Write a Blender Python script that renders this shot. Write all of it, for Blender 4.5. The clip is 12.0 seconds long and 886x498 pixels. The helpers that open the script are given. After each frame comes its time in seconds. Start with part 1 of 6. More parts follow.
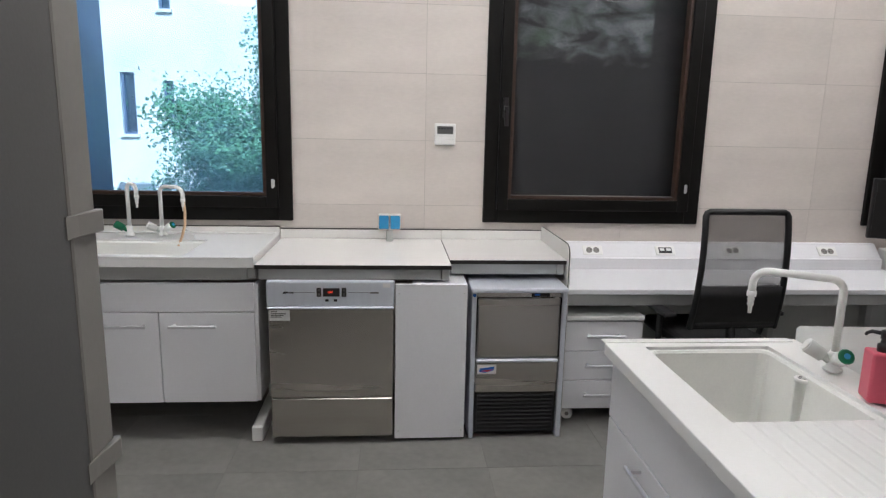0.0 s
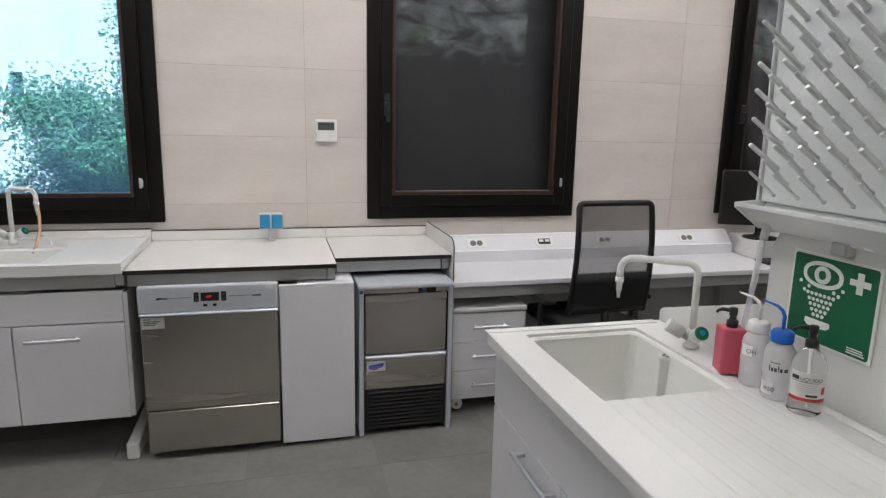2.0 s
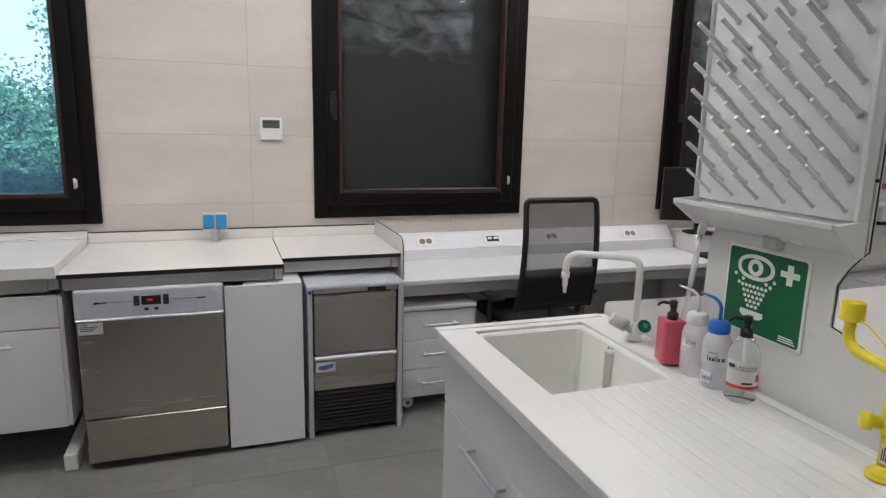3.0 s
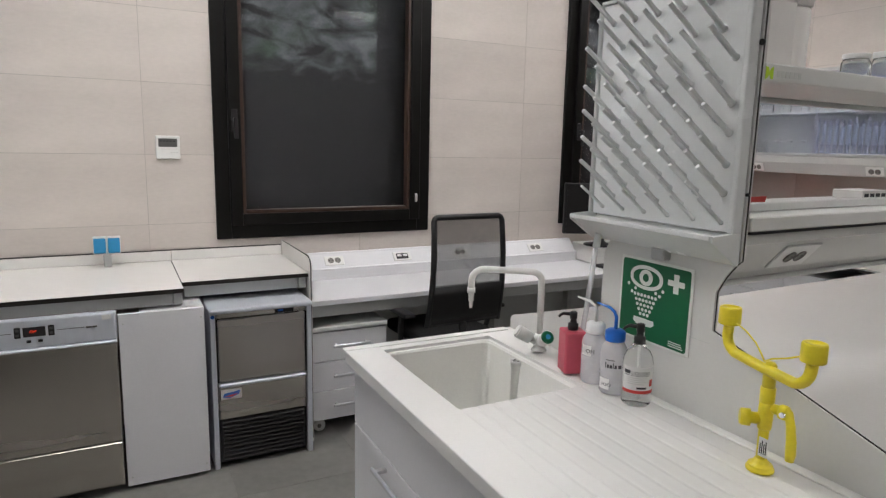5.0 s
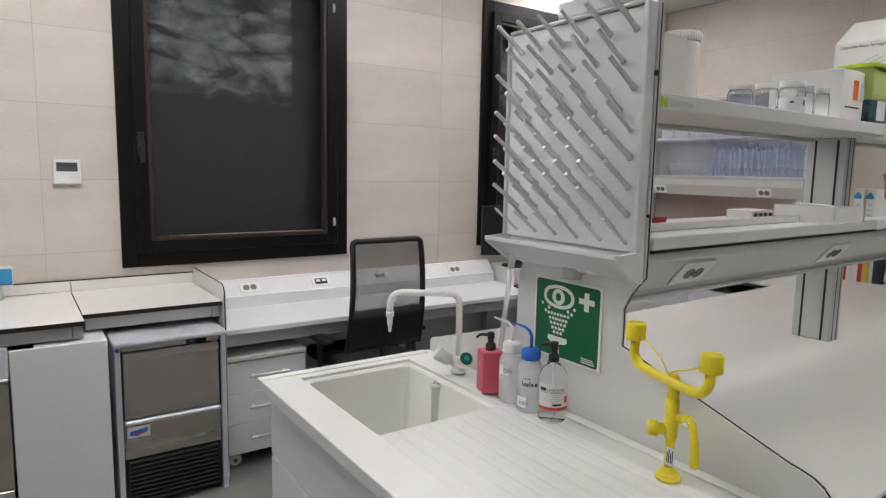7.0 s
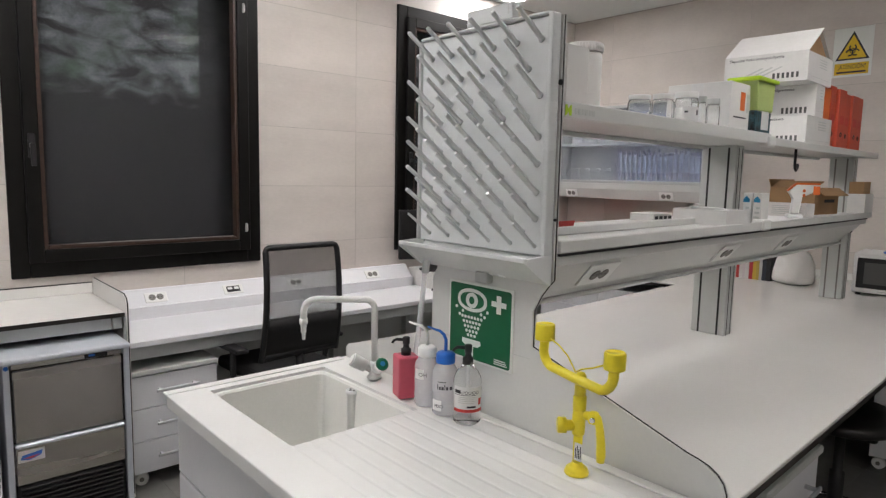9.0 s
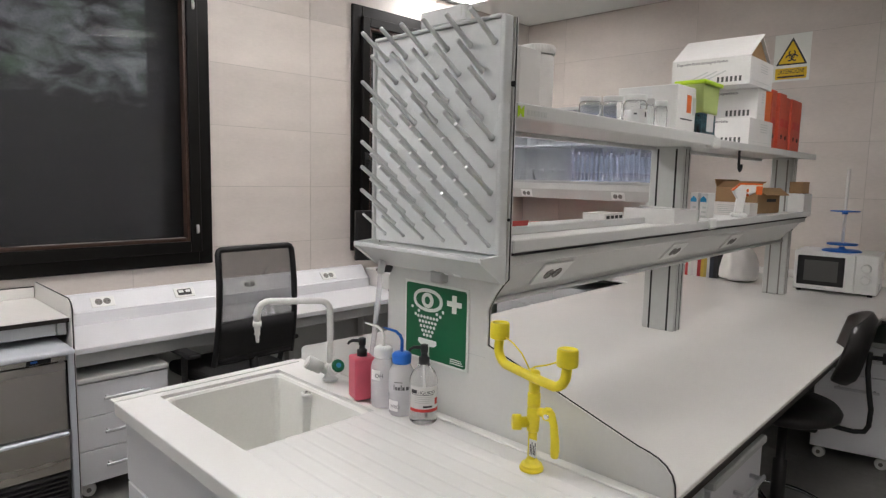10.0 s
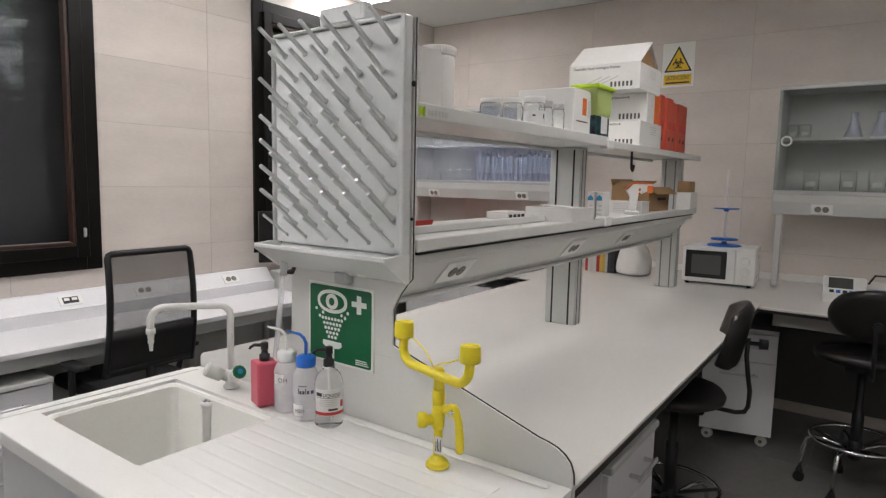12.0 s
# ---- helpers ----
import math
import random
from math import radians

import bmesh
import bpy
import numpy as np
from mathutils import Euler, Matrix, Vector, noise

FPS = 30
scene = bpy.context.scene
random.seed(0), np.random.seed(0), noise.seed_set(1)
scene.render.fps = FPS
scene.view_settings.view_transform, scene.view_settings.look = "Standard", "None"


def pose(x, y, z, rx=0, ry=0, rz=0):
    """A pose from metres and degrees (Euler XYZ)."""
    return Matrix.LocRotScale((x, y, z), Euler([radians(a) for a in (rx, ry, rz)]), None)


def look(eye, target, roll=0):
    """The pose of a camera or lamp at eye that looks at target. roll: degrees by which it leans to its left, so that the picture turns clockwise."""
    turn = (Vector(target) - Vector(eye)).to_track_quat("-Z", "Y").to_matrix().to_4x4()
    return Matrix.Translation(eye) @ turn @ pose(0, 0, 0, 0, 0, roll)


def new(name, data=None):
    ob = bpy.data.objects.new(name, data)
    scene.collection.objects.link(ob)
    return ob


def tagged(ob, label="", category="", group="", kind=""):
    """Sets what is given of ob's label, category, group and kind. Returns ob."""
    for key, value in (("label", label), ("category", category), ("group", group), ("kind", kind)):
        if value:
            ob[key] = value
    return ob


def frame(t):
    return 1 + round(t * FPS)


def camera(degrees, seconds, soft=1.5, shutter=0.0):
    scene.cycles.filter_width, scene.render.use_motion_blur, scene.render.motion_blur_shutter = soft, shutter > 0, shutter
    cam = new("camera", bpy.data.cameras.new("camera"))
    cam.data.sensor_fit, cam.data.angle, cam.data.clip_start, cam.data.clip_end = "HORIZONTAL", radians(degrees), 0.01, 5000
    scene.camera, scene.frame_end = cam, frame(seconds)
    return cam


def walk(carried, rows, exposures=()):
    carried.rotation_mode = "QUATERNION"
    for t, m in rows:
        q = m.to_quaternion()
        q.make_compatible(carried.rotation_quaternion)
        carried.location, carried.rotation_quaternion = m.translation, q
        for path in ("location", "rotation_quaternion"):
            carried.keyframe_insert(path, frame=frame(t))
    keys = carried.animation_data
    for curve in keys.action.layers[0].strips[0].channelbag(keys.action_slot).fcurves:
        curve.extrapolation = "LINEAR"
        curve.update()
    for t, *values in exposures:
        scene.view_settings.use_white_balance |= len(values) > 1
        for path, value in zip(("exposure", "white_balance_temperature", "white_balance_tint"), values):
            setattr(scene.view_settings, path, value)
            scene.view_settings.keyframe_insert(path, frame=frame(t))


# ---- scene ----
cam = camera(69.9, 12.0, soft=1.3)
EXPOSURES = [(0.0, 0.79, 6340, 13.0), (3.0, 0.67, 6430, 13.0), (5.5, 0.70, 6480, 13.0), (9.0, 0.80, 6530, 13.5), (12.0, 0.84, 6570, 14.0)]
PATH = [
    (0, (-0.116, -0.13, 1.557), (0.041, 1.827, 1.18), 1.2),
    (0.5, (-0.113, -0.133, 1.558), (0.131, 1.815, 1.181), 1.2),
    (1, (-0.109, -0.134, 1.56), (0.227, 1.8, 1.181), 1.2),
    (1.5, (-0.102, -0.134, 1.557), (0.315, 1.785, 1.179), 1.2),
    (2, (-0.097, -0.132, 1.558), (0.403, 1.766, 1.176), 1.2),
    (2.5, (-0.093, -0.133, 1.56), (0.481, 1.744, 1.174), 1.2),
    (3, (-0.092, -0.135, 1.558), (0.558, 1.717, 1.174), 1.3),
    (5, (-0.075, -0.148, 1.563), (0.83, 1.606, 1.237), 1.2),
    (5.5, (-0.072, -0.151, 1.564), (0.889, 1.576, 1.261), 1.1),
    (6, (-0.07, -0.155, 1.564), (0.949, 1.543, 1.285), 1.1),
    (6.5, (-0.07, -0.157, 1.564), (1.001, 1.512, 1.302), 1.2),
    (7, (-0.066, -0.159, 1.565), (1.054, 1.478, 1.316), 1.1),
    (9, (-0.054, -0.171, 1.569), (1.266, 1.313, 1.337), 1.2),
    (9.5, (-0.054, -0.174, 1.569), (1.315, 1.266, 1.339), 1.2),
    (10, (-0.053, -0.178, 1.569), (1.365, 1.214, 1.341), 1.2),
    (10.5, (-0.05, -0.18, 1.57), (1.412, 1.167, 1.342), 1.2),
    (11, (-0.046, -0.182, 1.569), (1.461, 1.113, 1.343), 1.2),
    (11.5, (-0.043, -0.184, 1.568), (1.509, 1.057, 1.344), 1.2),
    (12, (-0.042, -0.191, 1.568), (1.559, 0.987, 1.346), 1.2),
]
walk(cam, [(t, look(eye, at, roll)) for t, eye, at, roll in PATH], EXPOSURES)


# ---- world and light ----
world = bpy.data.worlds.new("sky")
scene.world = world
world.use_nodes = True
wn = world.node_tree.nodes
sky = wn.new("ShaderNodeTexSky")
sky.sky_type = "NISHITA"
sky.sun_disc = False
sky.sun_elevation = radians(58)
sky.sun_rotation = radians(200)
world.node_tree.links.new(sky.outputs[0], wn["Background"].inputs[0])
wn["Background"].inputs[1].default_value = 0.15
sun_data = bpy.data.lights.new("sun", "SUN")
sun_data.energy, sun_data.angle, sun_data.color = 5.0, radians(0.5), (1.0, 0.96, 0.9)
sun = new("sun", sun_data)
sun.matrix_world = look((2, -6, 14), (-2, 9, 2))
LIGHT = 10.4


# ---- materials ----
def mat(name, col, rough=0.5, metal=0.0, vary=0.06, scale=3.0, fine=60.0, bump=0.05, rand=0.0, stretch=(1, 1, 1),
        alpha=1.0, trans=0.0, coat=0.0, rv=0.03, ior=1.45):
    m = bpy.data.materials.new(name)
    m.use_nodes = True
    n, l = m.node_tree.nodes, m.node_tree.links
    b = n["Principled BSDF"]
    b.inputs["Base Color"].default_value = (*col, 1)
    b.inputs["Roughness"].default_value = rough
    b.inputs["Metallic"].default_value = metal
    b.inputs["Transmission Weight"].default_value = trans
    b.inputs["Coat Weight"].default_value = coat
    b.inputs["Alpha"].default_value = alpha
    b.inputs["IOR"].default_value = ior
    if vary > 0:
        tc = n.new("ShaderNodeTexCoord")
        mp = n.new("ShaderNodeMapping")
        mp.inputs["Scale"].default_value = stretch
        l.new(tc.outputs["Object"], mp.inputs["Vector"])
        big, small = n.new("ShaderNodeTexNoise"), n.new("ShaderNodeTexNoise")
        for t, s, d in ((big, scale, 5), (small, fine, 3)):
            t.inputs["Scale"].default_value, t.inputs["Detail"].default_value = s, d
            l.new(mp.outputs[0], t.inputs["Vector"])
        add = n.new("ShaderNodeMath")
        add.operation = "MULTIPLY_ADD"
        add.inputs[1].default_value = 0.4
        l.new(small.outputs["Fac"], add.inputs[0])
        l.new(big.outputs["Fac"], add.inputs[2])
        last = add.outputs[0]
        if rand > 0:
            oi = n.new("ShaderNodeObjectInfo")
            ra = n.new("ShaderNodeMath")
            ra.operation = "MULTIPLY_ADD"
            ra.inputs[1].default_value = rand
            l.new(oi.outputs["Random"], ra.inputs[0])
            l.new(last, ra.inputs[2])
            last = ra.outputs[0]
        rp = n.new("ShaderNodeMapRange")
        rp.inputs["From Min"].default_value, rp.inputs["From Max"].default_value = 0.4, 1.0 + rand
        rp.inputs["To Min"].default_value, rp.inputs["To Max"].default_value = 1 - vary * 1.6, 1 + vary
        l.new(last, rp.inputs["Value"])
        mul = n.new("ShaderNodeMix")
        mul.data_type, mul.blend_type = "RGBA", "MULTIPLY"
        mul.inputs["Factor"].default_value = 1.0
        mul.inputs["A"].default_value = (*col, 1)
        l.new(rp.outputs[0], mul.inputs["B"])
        l.new(mul.outputs["Result"], b.inputs["Base Color"])
        rr = n.new("ShaderNodeMapRange")
        rr.inputs["From Min"].default_value, rr.inputs["From Max"].default_value = 0.3, 0.75
        rr.inputs["To Min"].default_value, rr.inputs["To Max"].default_value = max(0, rough - rv), min(1, rough + rv)
        l.new(big.outputs["Fac"], rr.inputs["Value"])
        if rv > 0:
            l.new(rr.outputs[0], b.inputs["Roughness"])
        if bump > 0:
            bp = n.new("ShaderNodeBump")
            bp.inputs["Strength"].default_value, bp.inputs["Distance"].default_value = bump, 0.004
            l.new(small.outputs["Fac"], bp.inputs["Height"])
            l.new(bp.outputs[0], b.inputs["Normal"])
    return m


def glow(name, col, strength):
    m = bpy.data.materials.new(name)
    m.use_nodes = True
    b = m.node_tree.nodes["Principled BSDF"]
    b.inputs["Base Color"].default_value = (*col, 1)
    b.inputs["Emission Color"].default_value = (*col, 1)
    b.inputs["Emission Strength"].default_value = strength
    return m


M_TILE = mat("wall_tile", (0.63, 0.575, 0.53), 0.42, vary=0.10, scale=2.2, fine=30, bump=0.06, rand=0.25, stretch=(1, 1, 2.5))
M_GROUT = mat("grout", (0.47, 0.435, 0.395), 0.9, vary=0.1, scale=8)
M_PLASTER = mat("plaster", (0.66, 0.64, 0.61), 0.8, vary=0.04, scale=1.5)
M_CEIL = mat("ceiling_paint", (0.70, 0.73, 0.71), 0.85, vary=0.03, scale=1.0)
M_FLOOR = mat("floor_tile", (0.205, 0.20, 0.185), 0.40, vary=0.20, scale=2.5, fine=25, bump=0.06, rand=0.08)
M_JOINT = mat("floor_joint", (0.192, 0.187, 0.174), 0.9, vary=0.1)
M_FRAME = mat("window_frame_paint", (0.005, 0.0045, 0.004), 0.45, vary=0.25, scale=12, fine=120, bump=0.03)
M_FRAME.node_tree.nodes["Principled BSDF"].inputs["Specular IOR Level"].default_value = 0.22
M_RUST = mat("brown_gasket", (0.045, 0.022, 0.014), 0.45, vary=0.35, scale=30)
M_WHITE = mat("white_melamine", (0.73, 0.73, 0.75), 0.38, vary=0.035, scale=1.8, fine=90, bump=0.02)
M_TOP = mat("bench_laminate", (0.75, 0.735, 0.705), 0.27, vary=0.04, scale=1.4, fine=140, bump=0.0, rv=0)
M_EDGE = mat("dark_core_edge", (0.018, 0.014, 0.012), 0.5, vary=0.2, scale=20)
M_STONE = mat("sink_ceramic", (0.755, 0.75, 0.732), 0.34, vary=0.03, scale=2.5, fine=160, bump=0.02)
M_BASIN = mat("sink_basin", (0.79, 0.79, 0.755), 0.4, vary=0.05, scale=3, fine=120, bump=0.02)
M_STEEL = mat("brushed_steel", (0.54, 0.51, 0.47), 0.26, metal=1.0, vary=0.07, scale=1.3, fine=45, bump=0.0, rv=0.05, stretch=(0.6, 0.6, 9))
M_STEEL.node_tree.nodes["Principled BSDF"].inputs["Anisotropic"].default_value = 0.6
M_STEELP = mat("steel_panel_light", (0.66, 0.69, 0.75), 0.38, metal=0.4, vary=0.04, scale=3, fine=90, bump=0.03, stretch=(12, 1, 1))
M_ALU = mat("anodised_aluminium", (0.50, 0.51, 0.50), 0.45, metal=0.35, vary=0.05, scale=3, fine=80, bump=0.02)
M_HANDLE = mat("handle_aluminium", (0.60, 0.60, 0.62), 0.35, metal=0.7, vary=0.05, scale=10)
M_GREYP = mat("grey_painted_profile", (0.56, 0.57, 0.55), 0.45, vary=0.05, scale=3)
M_PANEL = mat("pale_grey_panel", (0.65, 0.65, 0.63), 0.42, vary=0.04, scale=2, fine=100, bump=0.02)
M_BLACK = mat("black_plastic", (0.012, 0.012, 0.013), 0.45, vary=0.2, scale=15)
M_FABRIC = mat("black_upholstery", (0.014, 0.014, 0.015), 0.75, vary=0.3, scale=40, fine=400, bump=0.25)
M_VINYL = mat("black_vinyl", (0.012, 0.011, 0.011), 0.35, vary=0.2, scale=20, fine=200, bump=0.1)
M_CHROME = mat("chrome", (0.75, 0.75, 0.76), 0.12, metal=1.0, vary=0.05, scale=8, bump=0)
M_YELLOW = mat("yellow_enamel", (0.84, 0.70, 0.035), 0.34, vary=0.08, scale=14, fine=150, bump=0.03)
M_PEG = mat("grey_polystyrene", (0.67, 0.685, 0.68), 0.26, vary=0.05, scale=5, fine=90, bump=0.02)
M_GREEN = mat("sign_green", (0.005, 0.115, 0.045), 0.35, vary=0.08, scale=6, bump=0)
M_SIGNW = mat("sign_white", (0.78, 0.80, 0.76), 0.4, vary=0.03, scale=8, bump=0)
M_PINK = mat("pink_plastic", (0.62, 0.10, 0.15), 0.38, vary=0.06, scale=12, bump=0.02)
M_BLUE = mat("blue_plastic", (0.015, 0.14, 0.56), 0.35, vary=0.08, scale=12, bump=0.02)
M_SKYB = mat("socket_blue", (0.03, 0.27, 0.52), 0.4, vary=0.06, scale=12, bump=0)
M_TAPW = mat("tap_enamel", (0.78, 0.78, 0.76), 0.3, vary=0.03, scale=10, bump=0.01)
M_TAPG = mat("tap_green", (0.0, 0.14, 0.06), 0.4, vary=0.08, scale=20, bump=0)
M_TUBE = mat("silicone_tube", (0.70, 0.48, 0.30), 0.4, vary=0.05, scale=10)
M_POLY = mat("milky_plastic", (0.76, 0.735, 0.71), 0.42, vary=0.03, scale=8, bump=0)
M_CYL = mat("cylinder_glass", (0.62, 0.66, 0.80), 0.2, vary=0.04, scale=8, bump=0, alpha=0.45)
M_LIQ = mat("clear_gel", (0.93, 0.94, 0.94), 0.03, vary=0, trans=1.0, ior=1.17)
M_FILL = mat("pale_liquid", (0.78, 0.76, 0.80), 0.25, vary=0, alpha=0.30)
M_WASH = mat("wash_bottle_poly", (0.88, 0.88, 0.90), 0.28, vary=0.02, scale=8, bump=0, alpha=0.42)
M_JAR = mat("jar_glass", (0.97, 0.98, 0.98), 0.02, vary=0, trans=1.0, ior=1.16)
M_PANE = mat("screened_pane", (0.96, 0.98, 0.98), 0.02, vary=0, trans=1.0, ior=1.10)
M_SMOKE = mat("smoky_cabinet_glass", (0.68, 0.70, 0.69), 0.03, vary=0, trans=1.0, ior=1.3)
M_HAZE = mat("hazy_cabinet_glass", (0.92, 0.94, 0.98), 0.04, vary=0, trans=1.0, ior=1.2)
M_GLASSB = mat("bluish_glass", (0.52, 0.76, 1.0), 0.02, vary=0, trans=1.0, ior=1.25)


def dusty(m, amount, col):
    """Thin uneven film on a pane, dust on the window: some of the light is scattered."""
    n, l = m.node_tree.nodes, m.node_tree.links
    out = n["Material Output"]
    film_, mix = n.new("ShaderNodeBsdfTranslucent"), n.new("ShaderNodeMixShader")
    film_.inputs["Color"].default_value = (*col, 1)
    tc, nz, mr = n.new("ShaderNodeTexCoord"), n.new("ShaderNodeTexNoise"), n.new("ShaderNodeMapRange")
    nz.inputs["Scale"].default_value, nz.inputs["Detail"].default_value = 2.5, 6
    l.new(tc.outputs["Object"], nz.inputs["Vector"])
    mr.inputs["From Min"].default_value, mr.inputs["From Max"].default_value = 0.3, 0.75
    mr.inputs["To Min"].default_value, mr.inputs["To Max"].default_value = amount * 0.5, amount * 1.5
    l.new(nz.outputs["Fac"], mr.inputs["Value"])
    l.new(mr.outputs[0], mix.inputs[0])
    l.new(n["Principled BSDF"].outputs[0], mix.inputs[1])
    l.new(film_.outputs[0], mix.inputs[2])
    l.new(mix.outputs[0], out.inputs["Surface"])


dusty(M_GLASSB, 0.14, (0.40, 0.72, 1.0))
# Cabinet doors: this film only adds a pale haze to brighten the glass.
dusty(M_SMOKE, 0.07, (0.72, 0.72, 0.72))
dusty(M_HAZE, 0.22, (0.80, 0.82, 0.93))
M_LABEL = mat("paper_label", (0.74, 0.74, 0.73), 0.6, vary=0.04, scale=20, bump=0)
M_INK = mat("ink", (0.03, 0.03, 0.035), 0.6, vary=0.1, scale=30, bump=0)
M_REDB = mat("red_print", (0.60, 0.05, 0.04), 0.5, vary=0.1, scale=20, bump=0)
M_BINDER = mat("red_binder_card", (0.62, 0.10, 0.055), 0.5, vary=0.12, scale=6)
M_ORANGE = mat("orange_print", (0.75, 0.16, 0.03), 0.5, vary=0.06, scale=10, bump=0)
M_CARD = mat("white_card", (0.74, 0.73, 0.71), 0.6, vary=0.05, scale=6)
M_KRAFT = mat("brown_cardboard", (0.36, 0.22, 0.11), 0.75, vary=0.1, scale=8, fine=120, bump=0.1)
M_LIME = mat("lime_lid", (0.42, 0.62, 0.02), 0.4, vary=0.05, scale=8, bump=0)
M_LIMET = mat("lime_tub", (0.58, 0.70, 0.26), 0.35, vary=0.05, scale=8, bump=0, trans=0.35, ior=1.12)
M_TEAL = mat("dark_print_bag", (0.03, 0.09, 0.11), 0.4, vary=0.9, scale=50, bump=0.1)
M_FRIDGE = mat("graphite_door", (0.10, 0.10, 0.096), 0.45, metal=0.2, vary=0.08, scale=2, fine=120, bump=0.04)
M_FRIDGE2 = mat("door_edge_beige", (0.20, 0.19, 0.175), 0.5, vary=0.06, scale=4)
M_FACADE = mat("white_render", (0.80, 0.78, 0.74), 0.9, vary=0.05, scale=1.5, fine=40, bump=0.1)
M_COLUMN = mat("blue_grey_cladding", (0.09, 0.12, 0.20), 0.5, vary=0.25, scale=1.2, fine=30)
M_DARKWIN = mat("far_window_glass", (0.03, 0.045, 0.07), 0.12, vary=0.2, scale=3, bump=0)
M_LEAF = mat("leaf", (0.18, 0.42, 0.23), 0.5, vary=0.5, scale=3, fine=20, bump=0)
M_BARK = mat("bark", (0.09, 0.065, 0.045), 0.85, vary=0.3, scale=12, bump=0.3)
M_GROUND = mat("ground_soil", (0.12, 0.12, 0.09), 0.9, vary=0.3, scale=2)
M_RED = glow("red_led", (1.0, 0.06, 0.02), 0.6)
M_PALEB = mat("pale_blue_plastic", (0.50, 0.57, 0.72), 0.35, vary=0.05, scale=10, bump=0, trans=0.3, ior=1.15)
M_PANELGLOW = glow("light_diffuser", (1.0, 0.985, 0.965), LIGHT)


# ---- mesh helpers ----
def bm_new():
    return bmesh.new()


def box(bm, lo, hi, bev=0.0, seg=1):
    x0, y0, z0 = lo
    x1, y1, z1 = hi
    v = [bm.verts.new(p) for p in ((x0, y0, z0), (x1, y0, z0), (x1, y1, z0), (x0, y1, z0),
                                   (x0, y0, z1), (x1, y0, z1), (x1, y1, z1), (x0, y1, z1))]
    fs = [bm.faces.new([v[i] for i in q]) for q in ((3, 2, 1, 0), (4, 5, 6, 7), (0, 1, 5, 4), (1, 2, 6, 5), (2, 3, 7, 6), (3, 0, 4, 7))]
    if bev > 0:
        es = list({e for f in fs for e in f.edges})
        bmesh.ops.bevel(bm, geom=es, offset=bev, segments=seg, affect="EDGES", profile=0.5)
    return bm


def prism(bm, pts, axis, a, b, bev=0.0):
    """Extrude a closed outline (two coordinates) along an axis from a to b."""
    def at(p, d):
        u, v = p
        return {"x": (d, u, v), "y": (u, d, v), "z": (u, v, d)}[axis]
    lo = [bm.verts.new(at(p, a)) for p in pts]
    hi = [bm.verts.new(at(p, b)) for p in pts]
    n = len(pts)
    fs = [bm.faces.new(lo[::-1]), bm.faces.new(hi)]
    fs += [bm.faces.new((lo[i], lo[(i + 1) % n], hi[(i + 1) % n], hi[i])) for i in range(n)]
    bmesh.ops.recalc_face_normals(bm, faces=fs)
    if bev > 0:
        es = list({e for f in fs[:2] for e in f.edges})
        bmesh.ops.bevel(bm, geom=es, offset=bev, segments=1, affect="EDGES", profile=0.5)
    return bm


def tube(bm, pts, r, n=10, caps=True):
    """Sweep a circle along points; r is a number or a list."""
    pts = [Vector(p) for p in pts]
    rs = r if isinstance(r, (list, tuple)) else [r] * len(pts)
    rings, up = [], None
    for i, p in enumerate(pts):
        d = (pts[min(i + 1, len(pts) - 1)] - pts[max(i - 1, 0)]).normalized()
        if up is None:
            up = d.orthogonal().normalized()
        up = (up - d * up.dot(d)).normalized()
        side = d.cross(up)
        rings.append([bm.verts.new(p + (up * math.cos(2 * math.pi * k / n) + side * math.sin(2 * math.pi * k / n)) * rs[i]) for k in range(n)])
    fs = []
    for a, b in zip(rings, rings[1:]):
        for k in range(n):
            fs.append(bm.faces.new((a[k], a[(k + 1) % n], b[(k + 1) % n], b[k])))
    for f in fs:
        f.smooth = True
    if caps:
        fs.append(bm.faces.new(rings[0][::-1]))
        fs.append(bm.faces.new(rings[-1]))
    bmesh.ops.recalc_face_normals(bm, faces=fs)
    return bm


def lathe(bm, prof, c=(0, 0, 0), n=24, smooth=True):
    """Turn a profile of (radius, height) round the vertical through c."""
    rings = [[bm.verts.new((c[0] + r * math.cos(2 * math.pi * k / n), c[1] + r * math.sin(2 * math.pi * k / n), c[2] + z)) for k in range(n)] for r, z in prof]
    fs = []
    for a, b in zip(rings, rings[1:]):
        for k in range(n):
            f = bm.faces.new((a[k], a[(k + 1) % n], b[(k + 1) % n], b[k]))
            f.smooth = smooth
            fs.append(f)
    fs += [bm.faces.new(rings[0][::-1]), bm.faces.new(rings[-1])]
    bmesh.ops.recalc_face_normals(bm, faces=fs)
    return bm


def arc(c, r, a0, a1, n, plane="xz"):
    out = []
    for i in range(n + 1):
        a = radians(a0 + (a1 - a0) * i / n)
        u, v = r * math.cos(a), r * math.sin(a)
        out.append({"xz": (c[0] + u, c[1], c[2] + v), "yz": (c[0], c[1] + u, c[2] + v), "xy": (c[0] + u, c[1] + v, c[2])}[plane])
    return out


def mesh_of(name, bm, material):
    me = bpy.data.meshes.new(name)
    bm.to_mesh(me)
    bm.free()
    if material:
        me.materials.append(material)
    return me


def part(name, bm, material, parent, label=""):
    ob = new(name, mesh_of(name, bm, material))
    ob.parent = parent
    return tagged(ob, label)


def thing(name, label, category, loc=(0, 0, 0), rz=0.0, group="", kind=""):
    ob = new(name)
    ob.empty_display_size = 0.05
    ob.matrix_basis = pose(*loc, 0, 0, rz)
    return tagged(ob, label, category, group, kind)


